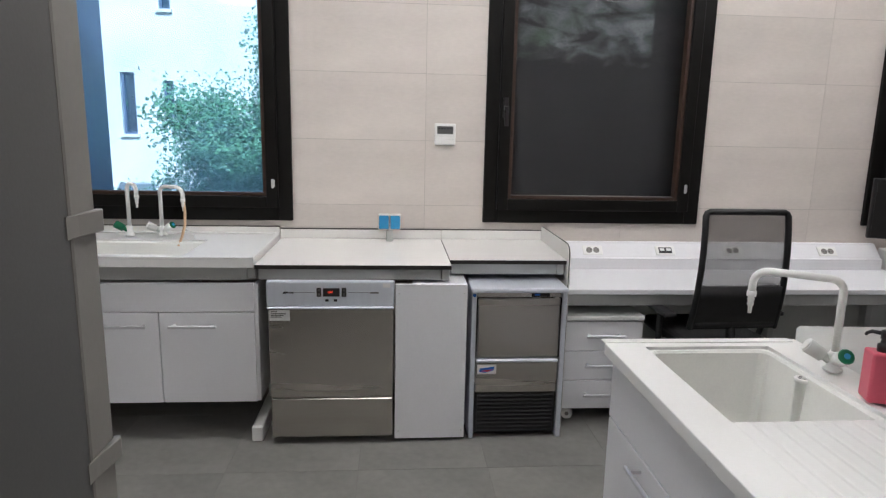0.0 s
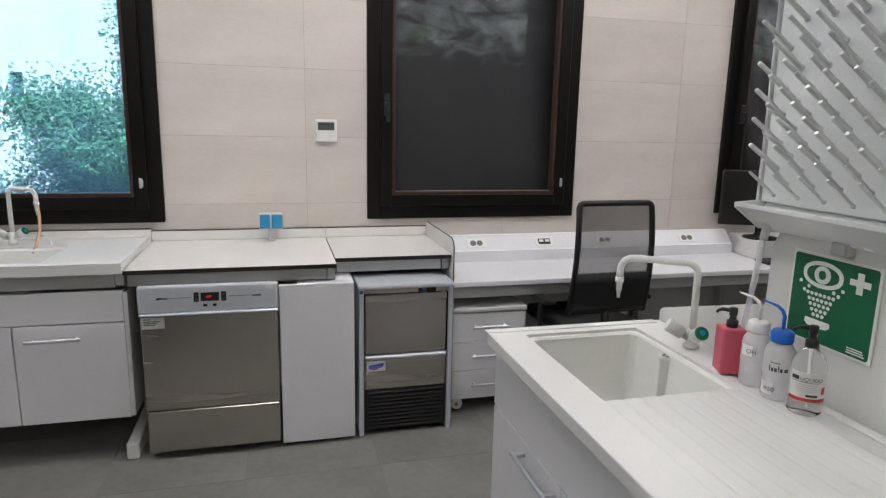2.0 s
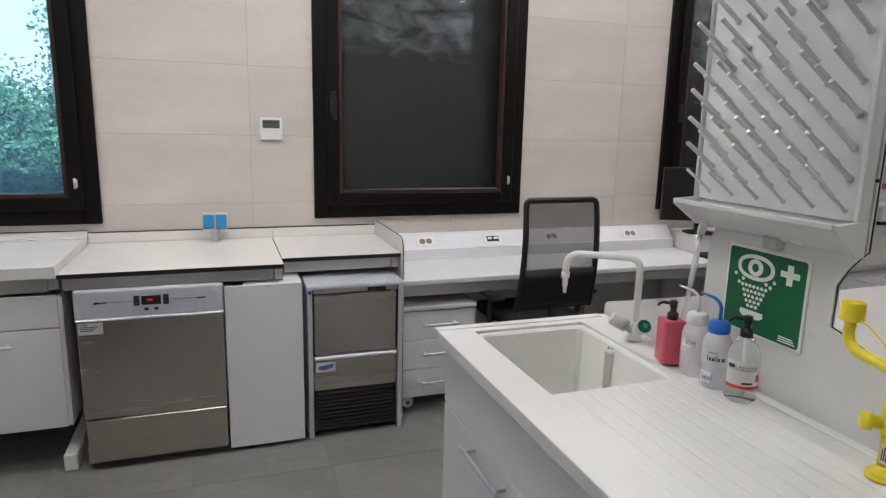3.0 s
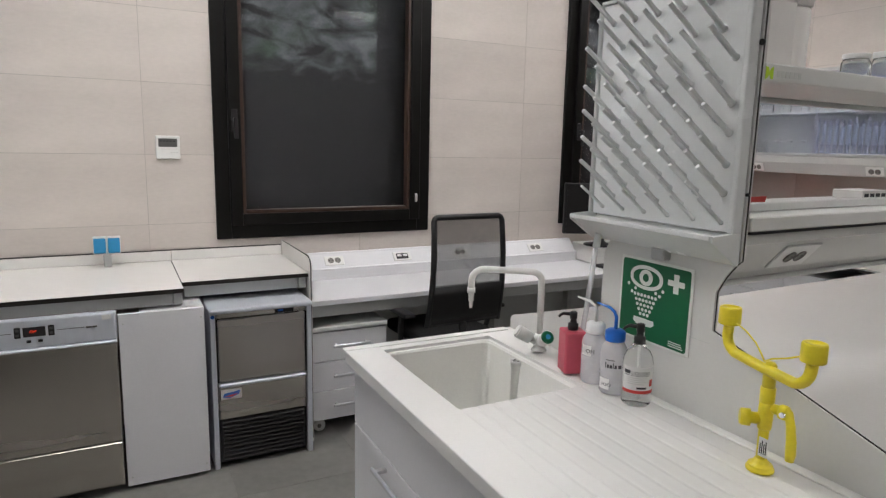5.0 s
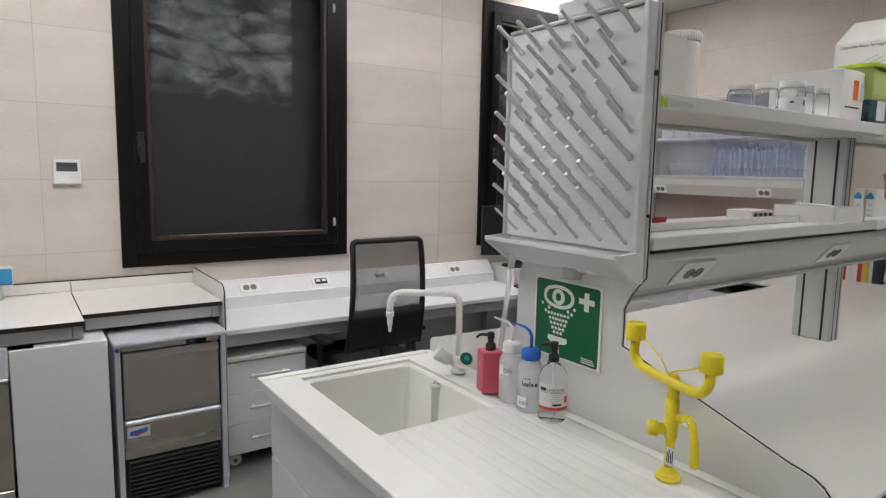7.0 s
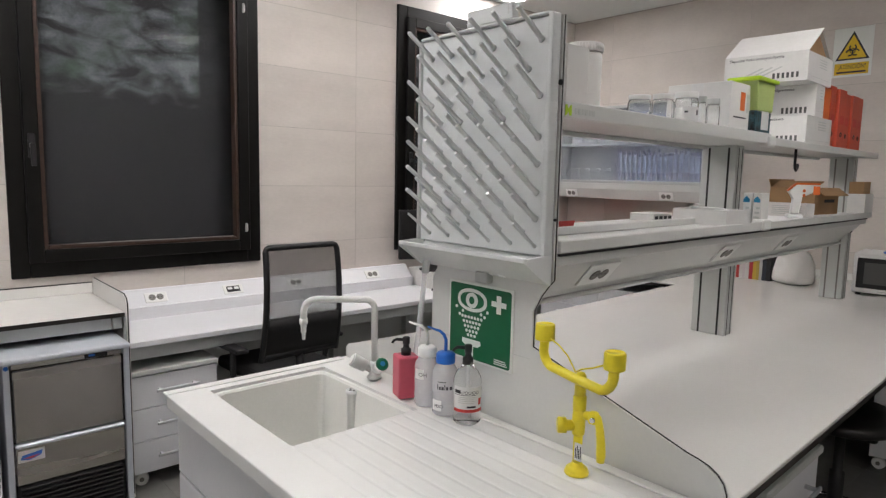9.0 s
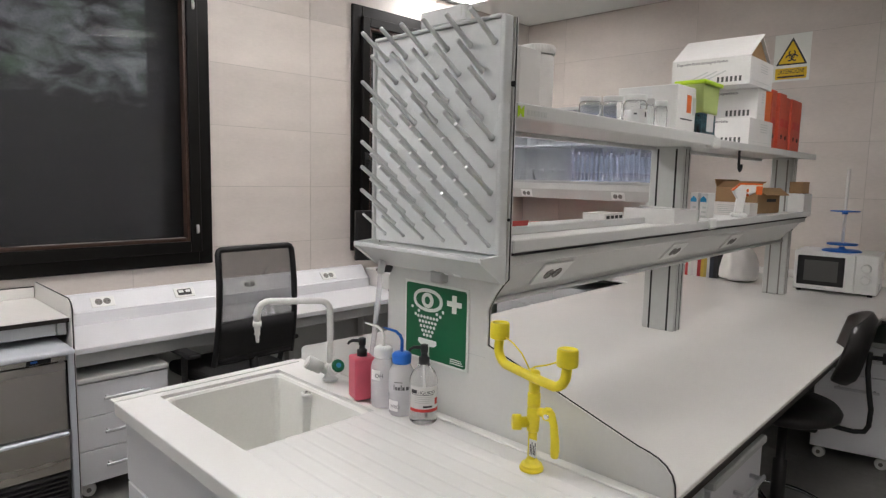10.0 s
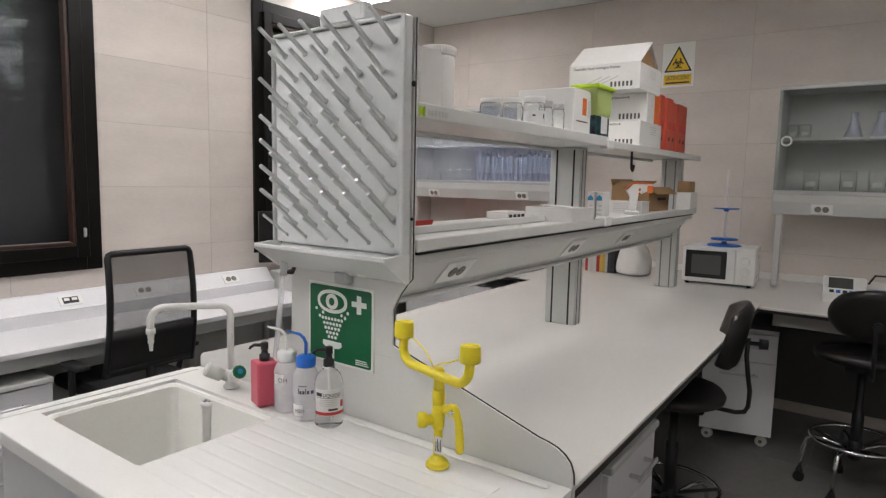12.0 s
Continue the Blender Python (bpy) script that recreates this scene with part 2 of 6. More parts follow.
def solid(name, bm, material, label, category, group="", kind="", loc=(0, 0, 0), rz=0.0):
    ob = new(name, mesh_of(name, bm, material))
    ob.matrix_basis = pose(*loc, 0, 0, rz)
    return tagged(ob, label, category, group, kind)


def words(name, text, size, m, material, parent, deep=0.0006, label="", fit=0.0):
    """Flat lettering as a mesh, in the plane of m, starting at its origin."""
    cu = bpy.data.curves.new(name, "FONT")
    cu.body, cu.size, cu.extrude = text, size, deep
    tmp = bpy.data.objects.new(name + "_curve", cu)
    me = bpy.data.meshes.new_from_object(tmp)
    bpy.data.objects.remove(tmp)
    if fit:
        xs = [v.co.x for v in me.vertices]
        k = fit / (max(xs) - min(xs))
        for v in me.vertices:
            v.co.x *= k
    me.materials.append(material)
    ob = new(name, me)
    ob.parent = parent
    ob.matrix_basis = m
    return tagged(ob, label)


FACE_S = pose(0, 0, 0, 90, 0, 0)      # lettering that faces -y
FACE_W = pose(0, 0, 0, 90, 0, -90)    # lettering that faces -x


def on(m, x, y, z):
    return Matrix.Translation((x, y, z)) @ m


WY, EX, CZ = 3.57, 4.85, 2.98       # back wall, right wall, ceiling
WX0, SY0 = -3.2, -3.0               # left wall, wall behind
WINS = [(-1.98, -0.693, 1.01, 2.77), (0.41, 1.72, 1.01, 2.77), (2.785, 4.08, 1.01, 2.77)]

# ---- structure: walls with openings ----
bm = bm_new()
xs = [WX0 - 0.3] + [c for w in WINS for c in w[:2]] + [EX + 0.3]
for i in range(0, len(xs), 2):
    box(bm, (xs[i], WY + 0.002, 0), (xs[i + 1], WY + 0.28, CZ))
for x0, x1, z0, z1 in WINS:
    box(bm, (x0, WY + 0.002, 0), (x1, WY + 0.28, z0))
    box(bm, (x0, WY + 0.002, z1), (x1, WY + 0.28, CZ))
wall_north = solid("wall_north", bm, M_GROUT, "wall clad with large beige ceramic tiles, three windows", "wall", kind="structure")
wall_east = solid("wall_east", box(bm_new(), (EX + 0.002, SY0 - 0.2, 0), (EX + 0.25, WY + 0.002, CZ)), M_GROUT,
                  "wall clad with large beige ceramic tiles", "wall", kind="structure")
solid("wall_west", box(bm_new(), (WX0 - 0.25, SY0 - 0.2, 0), (WX0, WY + 0.002, CZ)), M_PLASTER, "plain pale plastered wall", "wall", kind="structure")
solid("wall_south", box(bm_new(), (WX0, SY0 - 0.2, 0), (EX + 0.002, SY0, CZ)), M_PLASTER, "plain pale plastered wall", "wall", kind="structure")
floor = solid("floor", box(bm_new(), (WX0 - 0.2, SY0 - 0.2, -0.2), (EX + 0.2, WY + 0.25, -0.0016)), M_JOINT, "grey concrete-look floor tiles", "floor", kind="structure")
solid("ceiling", box(bm_new(), (WX0 - 0.3, SY0 - 0.3, CZ), (EX + 0.3, WY + 0.3, CZ + 0.2)), M_CEIL, "plain white ceiling", "ceiling", kind="structure")


# ---- windows ----
def window(name, w, label, shaded):
    x0, x1, z0, z1 = w
    root = thing(name, label, "window", ((x0 + x1) / 2, WY, z0), kind="structure")
    hw, h = (x1 - x0) / 2, z1 - z0

    def ring(name, t, y0, y1, inset, material, parent, bev=0.004, label=""):
        b = bm_new()
        a, c, d = -hw + inset, hw - inset, inset
        e = h - inset
        box(b, (a, y0, d), (a + t, y1, e), bev)
        box(b, (c - t, y0, d), (c, y1, e), bev)
        box(b, (a + t, y0, d), (c - t, y1, d + t), bev)
        box(b, (a + t, y0, e - t), (c - t, y1, e), bev)
        return part(name, b, material, parent, label)
    fr = ring("window_frame", 0.082, -0.022, 0.10, 0.0, M_FRAME, root)
    sash = ring("sash", 0.066, -0.046, 0.03, 0.076, M_FRAME, root)
    ring("gasket", 0.020, -0.034, 0.02, 0.142, M_RUST, sash, 0.003, "brown rubber gasket")
    if shaded:
        # Thin pale strip stands in for the highlight along the pane's lower edge.
        part("glazing_bead", box(bm_new(), (-hw + 0.30, -0.030, 0.1622), (hw - 0.17, -0.006, 0.1655), 0.001), M_FRIDGE2, sash, "pale strip painting the highlight line along the foot of the pane")
    gl = part("pane", box(bm_new(), (-hw + 0.155, -0.004, 0.155), (hw - 0.155, 0.002, h - 0.155)), M_PANE if shaded else M_GLASSB, sash)
    gl.visible_shadow = False
    b = bm_new()
    box(b, (-0.016, -0.012, -0.06), (0.016, 0.0, 0.06), 0.004)
    box(b, (-0.011, -0.045, -0.012), (0.011, -0.010, 0.012), 0.003)
    box(b, (-0.012, -0.055, -0.10), (0.012, -0.040, 0.012), 0.005)
    hd = part("handle", b, M_BLACK, sash, "black lever handle")
    hd.location = (-hw + 0.108, -0.046, 0.66)
    for z in (0.215, h - 0.25):
        b = tube(bm_new(), [(0, -0.052, -0.026), (0, -0.052, 0.026)], 0.007, 10)
        box(b, (-0.005, -0.052, -0.020), (0.012, -0.04, 0.020), 0.002)
        hg = part("hinge", b, M_ALU, sash, "aluminium hinge")
        hg.location = (hw - 0.105, 0, z)
    return root


window("window_1", WINS[0], "black-framed window with clear glass onto greenery", False)
window("window_2", WINS[1], "black-framed window with a dark blackout screen behind the glass", True)
window("window_3", WINS[2], "black-framed window with a dark screen behind the glass", True)


def screen_material():
    m = bpy.data.materials.new("screen_painted_view")
    m.use_nodes = True
    n, l = m.node_tree.nodes, m.node_tree.links
    b = n["Principled BSDF"]
    b.inputs["Roughness"].default_value = 0.7
    tc = n.new("ShaderNodeTexCoord")
    sep = n.new("ShaderNodeSeparateXYZ")
    l.new(tc.outputs["Object"], sep.inputs[0])
    mp = n.new("ShaderNodeMapping")
    mp.inputs["Scale"].default_value = (2.6, 1, 5.2)
    l.new(tc.outputs["Object"], mp.inputs[0])
    # Bright outdoors showing through the dark film, painted as pale noise up high.
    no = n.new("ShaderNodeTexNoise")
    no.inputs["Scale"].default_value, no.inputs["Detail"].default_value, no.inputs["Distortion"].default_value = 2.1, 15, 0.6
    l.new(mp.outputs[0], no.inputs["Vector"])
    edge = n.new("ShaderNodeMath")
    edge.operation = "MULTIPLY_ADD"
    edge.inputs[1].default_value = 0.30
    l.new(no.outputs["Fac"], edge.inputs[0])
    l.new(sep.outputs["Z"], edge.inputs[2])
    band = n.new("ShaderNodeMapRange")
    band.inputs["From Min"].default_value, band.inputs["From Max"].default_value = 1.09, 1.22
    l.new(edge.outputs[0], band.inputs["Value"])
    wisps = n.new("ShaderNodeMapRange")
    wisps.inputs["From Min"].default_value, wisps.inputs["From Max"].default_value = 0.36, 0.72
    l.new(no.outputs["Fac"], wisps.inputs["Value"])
    weave = n.new("ShaderNodeTexNoise")
    weave.inputs["Scale"].default_value, weave.inputs["Detail"].default_value = 85.0, 4
    l.new(tc.outputs["Object"], weave.inputs["Vector"])
    speck = n.new("ShaderNodeMapRange")
    speck.inputs["From Min"].default_value, speck.inputs["From Max"].default_value = 0.35, 0.65
    speck.inputs["To Min"].default_value, speck.inputs["To Max"].default_value = 0.65, 1.10
    l.new(weave.outputs["Fac"], speck.inputs["Value"])
    fleck = n.new("ShaderNodeMath")
    fleck.operation = "MULTIPLY"
    l.new(wisps.outputs[0], fleck.inputs[0])
    l.new(speck.outputs[0], fleck.inputs[1])
    mul = n.new("ShaderNodeMath")
    mul.operation = "MULTIPLY"
    l.new(band.outputs[0], mul.inputs[0])
    l.new(fleck.outputs[0], mul.inputs[1])
    # The painted outdoor brightness stops at a sharp right-hand edge.
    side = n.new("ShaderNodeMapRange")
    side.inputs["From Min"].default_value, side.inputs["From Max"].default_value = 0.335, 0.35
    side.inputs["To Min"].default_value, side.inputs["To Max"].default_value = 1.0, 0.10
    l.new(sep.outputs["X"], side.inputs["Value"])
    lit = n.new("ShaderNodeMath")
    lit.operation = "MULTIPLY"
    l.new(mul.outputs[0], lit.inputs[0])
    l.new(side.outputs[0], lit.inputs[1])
    # Green patches: foliage behind the film, painted into the colour.
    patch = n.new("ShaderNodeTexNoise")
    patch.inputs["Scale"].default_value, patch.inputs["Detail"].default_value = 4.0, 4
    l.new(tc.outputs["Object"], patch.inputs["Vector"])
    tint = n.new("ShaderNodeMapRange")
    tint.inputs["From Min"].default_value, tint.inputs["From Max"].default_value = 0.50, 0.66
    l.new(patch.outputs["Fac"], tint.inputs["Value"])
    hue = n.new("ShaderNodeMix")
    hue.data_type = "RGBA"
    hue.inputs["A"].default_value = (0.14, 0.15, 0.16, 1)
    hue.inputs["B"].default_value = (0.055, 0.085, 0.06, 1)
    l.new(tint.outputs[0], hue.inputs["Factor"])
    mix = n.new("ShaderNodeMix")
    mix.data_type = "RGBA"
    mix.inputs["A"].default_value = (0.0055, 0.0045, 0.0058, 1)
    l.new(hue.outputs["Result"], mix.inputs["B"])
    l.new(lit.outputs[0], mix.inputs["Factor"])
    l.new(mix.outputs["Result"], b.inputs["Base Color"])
    return m


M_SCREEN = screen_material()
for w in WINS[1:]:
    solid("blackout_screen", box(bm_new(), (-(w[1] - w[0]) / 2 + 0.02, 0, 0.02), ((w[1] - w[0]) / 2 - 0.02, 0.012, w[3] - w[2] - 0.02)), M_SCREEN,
          "dark screen behind the window glass, bright outdoor view painted into its upper part", "blind", group="window screens", loc=((w[0] + w[1]) / 2, WY + 0.11, w[2]))


# ---- ceiling lights ----
def ceiling_light(x, y, lx=0.6, ly=0.6):
    r = thing("ceiling_light", "square white recessed LED ceiling panel, switched on; those out of view are added", "ceiling light", (x, y, CZ - 0.012), group="ceiling lights")
    b = bm_new()
    for lo, hi in (((-lx / 2, -ly / 2), (lx / 2, -ly / 2 + 0.02)), ((-lx / 2, ly / 2 - 0.02), (lx / 2, ly / 2)),
                   ((-lx / 2, -ly / 2 + 0.02), (-lx / 2 + 0.02, ly / 2 - 0.02)), ((lx / 2 - 0.02, -ly / 2 + 0.02), (lx / 2, ly / 2 - 0.02))):
        box(b, (*lo, 0), (*hi, 0.011))
    part("frame", b, M_TAPW, r)
    part("diffuser", box(bm_new(), (-lx / 2 + 0.02, -ly / 2 + 0.02, 0.004), (lx / 2 - 0.02, ly / 2 - 0.02, 0.010)), M_PANELGLOW, r, "glowing white diffuser")
    return r


# First panel is in view; the other seven are unseen, added for brightness.
for lx_, ly_ in ((3.62, 3.2), (2.1, 2.5), (0.3, 2.5), (-1.5, 2.5), (2.4, 0.15), (-0.1, 1.5), (-1.9, -0.8), (0.5, -2.0)):
    ceiling_light(lx_, ly_)


def handle_bar(parent, x, z, w, y=-0.03, upright=False, label="aluminium bar handle", name="handle"):
    """Bar handle on two feet, on a front at y = 0 that faces -y."""
    b = bm_new()
    box(b, (-w / 2, y - 0.010, -0.0075), (w / 2, y, 0.0075), 0.003)
    for s in (-1, 1):
        box(b, (s * (w / 2 - 0.022) - 0.006, y, -0.005), (s * (w / 2 - 0.022) + 0.006, 0.0, 0.005))
    h = part(name, b, M_HANDLE, parent, label)
    h.location = (x, 0, z)
    return h


# ---- counter along the back wall ----
def counter(name, x0, x1, y0, label, loc_z=0.90):
    r = thing(name, label, "worktop", (x0, y0, 0.886))
    w, d = x1 - x0, WY - y0
    part("tabletop", box(bm_new(), (0.001, 0.001, 0.0172), (w - 0.001, d - 0.003, 0.020), 0.001), M_TOP, r)
    part("edge_band", box(bm_new(), (0, 0, -0.002), (w, d - 0.004, 0.0170)), M_EDGE, r, "dark brown core edge")
    part("upstand", box(bm_new(), (0, d - 0.016, 0.021), (w, d - 0.002, 0.075), 0.002), M_TOP, r)
    part("upstand_cap", box(bm_new(), (0, d - 0.017, 0.0752), (w, d - 0.002, 0.079)), M_EDGE, r, "thin dark edge line")
    b = bm_new()
    box(b, (0.01, 0.035, -0.062), (w - 0.045, 0.075, -0.0025), 0.003)
    box(b, (w - 0.043, 0.028, -0.062), (w - 0.005, 0.08, -0.0025), 0.003)
    part("apron_rail", b, M_ALU, r, "aluminium rail under the top")
    return r


counter("worktop", -0.766, 0.165, 2.835, "white laminate worktop with a dark edge and upstand")
counter("worktop", 0.168, 0.765, 2.965, "shallower white laminate worktop with a dark edge")
r = thing("end_panel", "white upright end panel with a dark edge beside the worktop", "panel", (0.768, 2.95, 0))
part("panel", prism(bm_new(), [(0.0, 0.0), (0.617, 0.0), (0.617, 0.985), (0.56, 0.985), (0.05, 0.985), (0.015, 0.97), (0.0, 0.945)], "x", 0, 0.012), M_TOP, r)
part("edge_band", tube(bm_new(), [(0.006, -0.001, 0.02), (0.006, -0.001, 0.945), (0.006, 0.014, 0.971), (0.006, 0.05, 0.9865), (0.006, 0.60, 0.9865)], 0.0030, 6), M_EDGE, r, "dark rounded edge")


# ---- sink unit on the back wall ----
def basin_slab(r, x0, x1, y0, y1, bx0, bx1, by0, by1, th, depth, rim, zt=0.0):
    """Slab with a basin cut through, raised rim; local z 0 is its top."""
    b = bm_new()
    for lo, hi in (((x0, y0), (bx0, y1)), ((bx1, y0), (x1, y1)), ((bx0, y0), (bx1, by0)), ((bx0, by1), (bx1, y1))):
        box(b, (*lo, -th), (*hi, zt))
    bmesh.ops.remove_doubles(b, verts=b.verts, dist=0.0001)
    seen = {}
    for f in b.faces:
        seen.setdefault(tuple(round(c, 4) for c in f.calc_center_median()), []).append(f)
    bmesh.ops.delete(b, geom=[f for fs in seen.values() if len(fs) > 1 for f in fs], context="FACES")
    part("slab", b, M_STONE, r)
    b = bm_new()
    t = 0.012
    ring = [(bx0 + 0.001, by0 + 0.001), (bx1 - 0.001, by0 + 0.001), (bx1 - 0.001, by1 - 0.001), (bx0 + 0.001, by1 - 0.001)]
    cx, cy = (bx0 + bx1) / 2, (by0 + by1) / 2
    loops = []
    for k, z in ((0.0, -0.009), (0.010, -0.010), (0.016, -0.018), (0.030, -depth + 0.03), (0.06, -depth + 0.004), (0.12, -depth)):
        loops.append([b.verts.new((x + (k if x < cx else -k), y + (k if y < cy else -k), z)) for x, y in ring])
    for la, lb in zip(loops, loops[1:]):
        for i in range(4):
            b.faces.new((la[i], la[(i + 1) % 4], lb[(i + 1) % 4], lb[i]))
    b.faces.new(loops[-1])
    bmesh.ops.recalc_face_normals(b, faces=b.faces)
    bmesh.ops.reverse_faces(b, faces=b.faces)
    up = [e for e in b.edges if abs(e.verts[0].co.z - e.verts[1].co.z) > 0.0005 and (e.verts[0].co.xy - e.verts[1].co.xy).length < 0.12]
    bmesh.ops.bevel(b, geom=up, offset=0.02, segments=3, affect="EDGES", profile=0.5)
    part("basin", b, M_BASIN, r, "pale grey-green basin")


r = thing("sink_unit", "white ceramic laboratory sink with a moulded drainer", "sink", (-1.36, 2.84, 0.932))
basin_slab(r, -0.60, 0.59, 0.0, 0.715, -0.52, 0.248, 0.09, 0.49, 0.042, 0.25, 0)
b = bm_new()
for lo, hi in (((-0.60, 0.0), (0.59, 0.022)), ((0.568, 0.022), (0.59, 0.695)), ((-0.60, 0.695), (0.59, 0.717))):
    box(b, (*lo, 0.0005), (*hi, 0.009), 0.003)
part("rim", b, M_STONE, r)
r = thing("wall_upstand", "white splash strip behind the sink", "upstand", (-1.36, 3.556, 0.92), kind="structure")
part("strip", box(bm_new(), (-0.6, 0, 0), (0.59, 0.012, 0.052), 0.002), M_TOP, r)
part("cap", box(bm_new(), (-0.6, -0.001, 0.0525), (0.59, 0.012, 0.056)), M_EDGE, r)

r = thing("support_stand", "aluminium rail stand under the sink counter", "stand", (-1.36, 2.88, 0.8))
part("rail", box(bm_new(), (-0.6, 0, 0.02), (0.55, 0.04, 0.088), 0.003), M_ALU, r)
part("corner_block", box(bm_new(), (0.552, -0.01, 0.03), (0.592, 0.05, 0.082), 0.004), M_ALU, r)
part("leg", box(bm_new(), (0.565, 0.34, -0.72), (0.60, 0.38, 0.019), 0.003), M_ALU, r)
part("cross_rail", box(bm_new(), (0.565, 0.041, 0.0195), (0.60, 0.60, 0.08), 0.003), M_ALU, r)
part("foot", box(bm_new(), (0.550, -0.03, -0.80), (0.605, 0.55, -0.721), 0.006), M_TAPW, r, "white floor rail of the frame")

r = thing("base_cabinet", "white two-door sink base cabinet hung above the floor", "cabinet", (-1.36, 2.87, 0.0))
part("body", box(bm_new(), (-0.58, 0.019, 0.205), (0.577, 0.55, 0.64), 0.002), M_WHITE, r)
part("side_panel", box(bm_new(), (0.578, 0.010, 0.205), (0.597, 0.55, 0.80), 0.002), M_WHITE, r)
part("fascia", box(bm_new(), (-0.58, 0.0, 0.666), (0.580, 0.018, 0.808), 0.002), M_WHITE, r)
for x0, x1, hx in ((-0.46, 0.128, -0.03), (0.134, 0.580, 0.295)):
    d = part("door", box(bm_new(), (x0, 0.0, 0.205), (x1, 0.018, 0.660), 0.002), M_WHITE, r)
    handle_bar(d, hx, 0.60, 0.225)


# ---- laboratory taps ----
def lab_tap(loc, rz, reach, height, label, hose=False, knobs=((200, 0), (-20, 1))):
    r = thing("lab_tap", label, "tap", loc, rz)
    b = bm_new()
    lathe(b, [(0.024, 0), (0.024, 0.006), (0.018, 0.010), (0.017, 0.045), (0.012, 0.055)], n=16)
    part("body", b, M_TAPW, r)
    z0 = 0.05
    pts = [(0, 0, z0), (0, 0, height - 0.03)] + [(0, -0.03 + 0.03 * math.cos(radians(a)), height - 0.03 + 0.03 * math.sin(radians(a))) for a in (22, 45, 68, 90)]
    pts += [(0, -reach + 0.04, height)] + [(0, -reach + 0.04 - 0.04 * math.sin(radians(a)), height - 0.04 + 0.04 * math.cos(radians(a))) for a in (20, 40, 60, 80, 90)]
    pts += [(0, -reach, height - 0.065)]
    part("swan_neck", tube(bm_new(), pts, 0.0105, 12), M_TAPW, r)
    b = bm_new()
    lathe(b, [(0.013, 0), (0.013, -0.016), (0.008, -0.018), (0.010, -0.026), (0.0075, -0.030), (0.0095, -0.040), (0.006, -0.046), (0.005, -0.066)][::-1], n=14)
    nz = part("nozzle", b, M_TAPW, r, "ribbed hose nozzle")
    nz.location = (0, -reach, height - 0.062)
    for ang, green in knobs:
        b = bm_new()
        tube(b, [(0, 0, 0), (0.03, 0, 0.018)], 0.012, 12)
        tube(b, [(0.028, 0, 0.017), (0.068, 0, 0.041)], [0.019, 0.022], 12)
        k = part("knob", b, M_TAPG if green and len(knobs) == 1 else (M_TAPW if green else M_GREYP), r)
        k.matrix_basis = pose(0, 0, 0.022, 0, 0, ang - rz)
        b = tube(bm_new(), [(0.0685, 0, 0.0413), (0.073, 0, 0.044)], [0.021, 0.017], 12)
        part("knob_cap", b, M_TAPG if green else M_TAPW, k, "green ring cap" if green else "")
        if green:
            part("knob_dot", tube(bm_new(), [(0.0731, 0, 0.0441), (0.0745, 0, 0.045)], 0.008, 10), M_SKYB, k)
    return r


lab_tap((-1.375, 3.40, 0.942), 78, 0.13, 0.27, "white enamel laboratory tap with a swan neck")
lab_tap((-1.55, 3.41, 0.942), 60, 0.07, 0.285, "slim white enamel water tap with a green knob", knobs=((190, 1),))
r = thing("rubber_hose", "peach silicone hose hanging from the tap", "hose", (-1.245, 3.375, 0.93))
part("tube", tube(bm_new(), [(0, 0, 0.20), (0.005, -0.002, 0.15), (0.004, -0.01, 0.08), (-0.008, -0.03, 0.02), (-0.02, -0.06, -0.03)], 0.0075, 8), M_TUBE, r)
part("thin_tube", tube(bm_new(), [(-0.06, 0.03, 0.06), (0.0, 0.02, 0.055), (0.045, 0.0, 0.02), (0.06, -0.02, -0.02), (0.065, -0.05, -0.09)], 0.004, 8), M_TAPW, r)


# ---- dishwasher ----
r = thing("dishwasher", "stainless steel undercounter laboratory washer with a red display", "dishwasher", (-0.408, 2.81, 0.0))
part("body", box(bm_new(), (-0.296, 0.03, 0.03), (0.296, 0.60, 0.828), 0.004), M_STEEL, r)
c = part("control_panel", box(bm_new(), (-0.3, -0.012, 0.712), (0.3, 0.029, 0.835), 0.008, 2), M_STEELP, r, "pale metal control panel")
part("panel_lip", box(bm_new(), (-0.298, -0.018, 0.700), (0.298, 0.02, 0.711), 0.004), M_STEELP, r)
part("door", box(bm_new(), (-0.296, 0.0, 0.247), (0.296, 0.029, 0.699), 0.005), M_STEEL, r)
part("kick_panel", box(bm_new(), (-0.294, 0.004, 0.038), (0.294, 0.029, 0.241), 0.004), M_STEEL, r)
part("display", box(bm_new(), (-0.036, -0.0155, 0.762), (0.042, -0.0122, 0.802), 0.001), M_BLACK, c, "black display with red digits")
words("digits", "OFF", 0.014, on(FACE_S, -0.014, -0.0157, 0.778), M_RED, c)
for x in (-0.055, 0.062):
    part("button_strip", box(bm_new(), (x - 0.011, -0.0150, 0.760), (x + 0.011, -0.0122, 0.804), 0.002), M_BLACK, c)
    for z in (0.772, 0.792):
        part("button", box(bm_new(), (x - 0.006, -0.0165, z - 0.005), (x + 0.006, -0.0151, z + 0.005), 0.001), M_FRIDGE, c)
for x in (-0.018, 0.022):
    part("button", box(bm_new(), (x - 0.008, -0.0150, 0.737), (x + 0.008, -0.0122, 0.749), 0.001), M_BLACK, c)
for x0, x1 in ((-0.17, -0.075), (0.082, 0.18)):
    part("trim_line", box(bm_new(), (x0, -0.0132, 0.780), (x1, -0.0122, 0.782)), M_FRIDGE, c)
b = prism(bm_new(), [(-0.225, 0.775), (-0.207, 0.775), (-0.200, 0.785), (-0.218, 0.785)], "y", -0.0134, -0.0122)
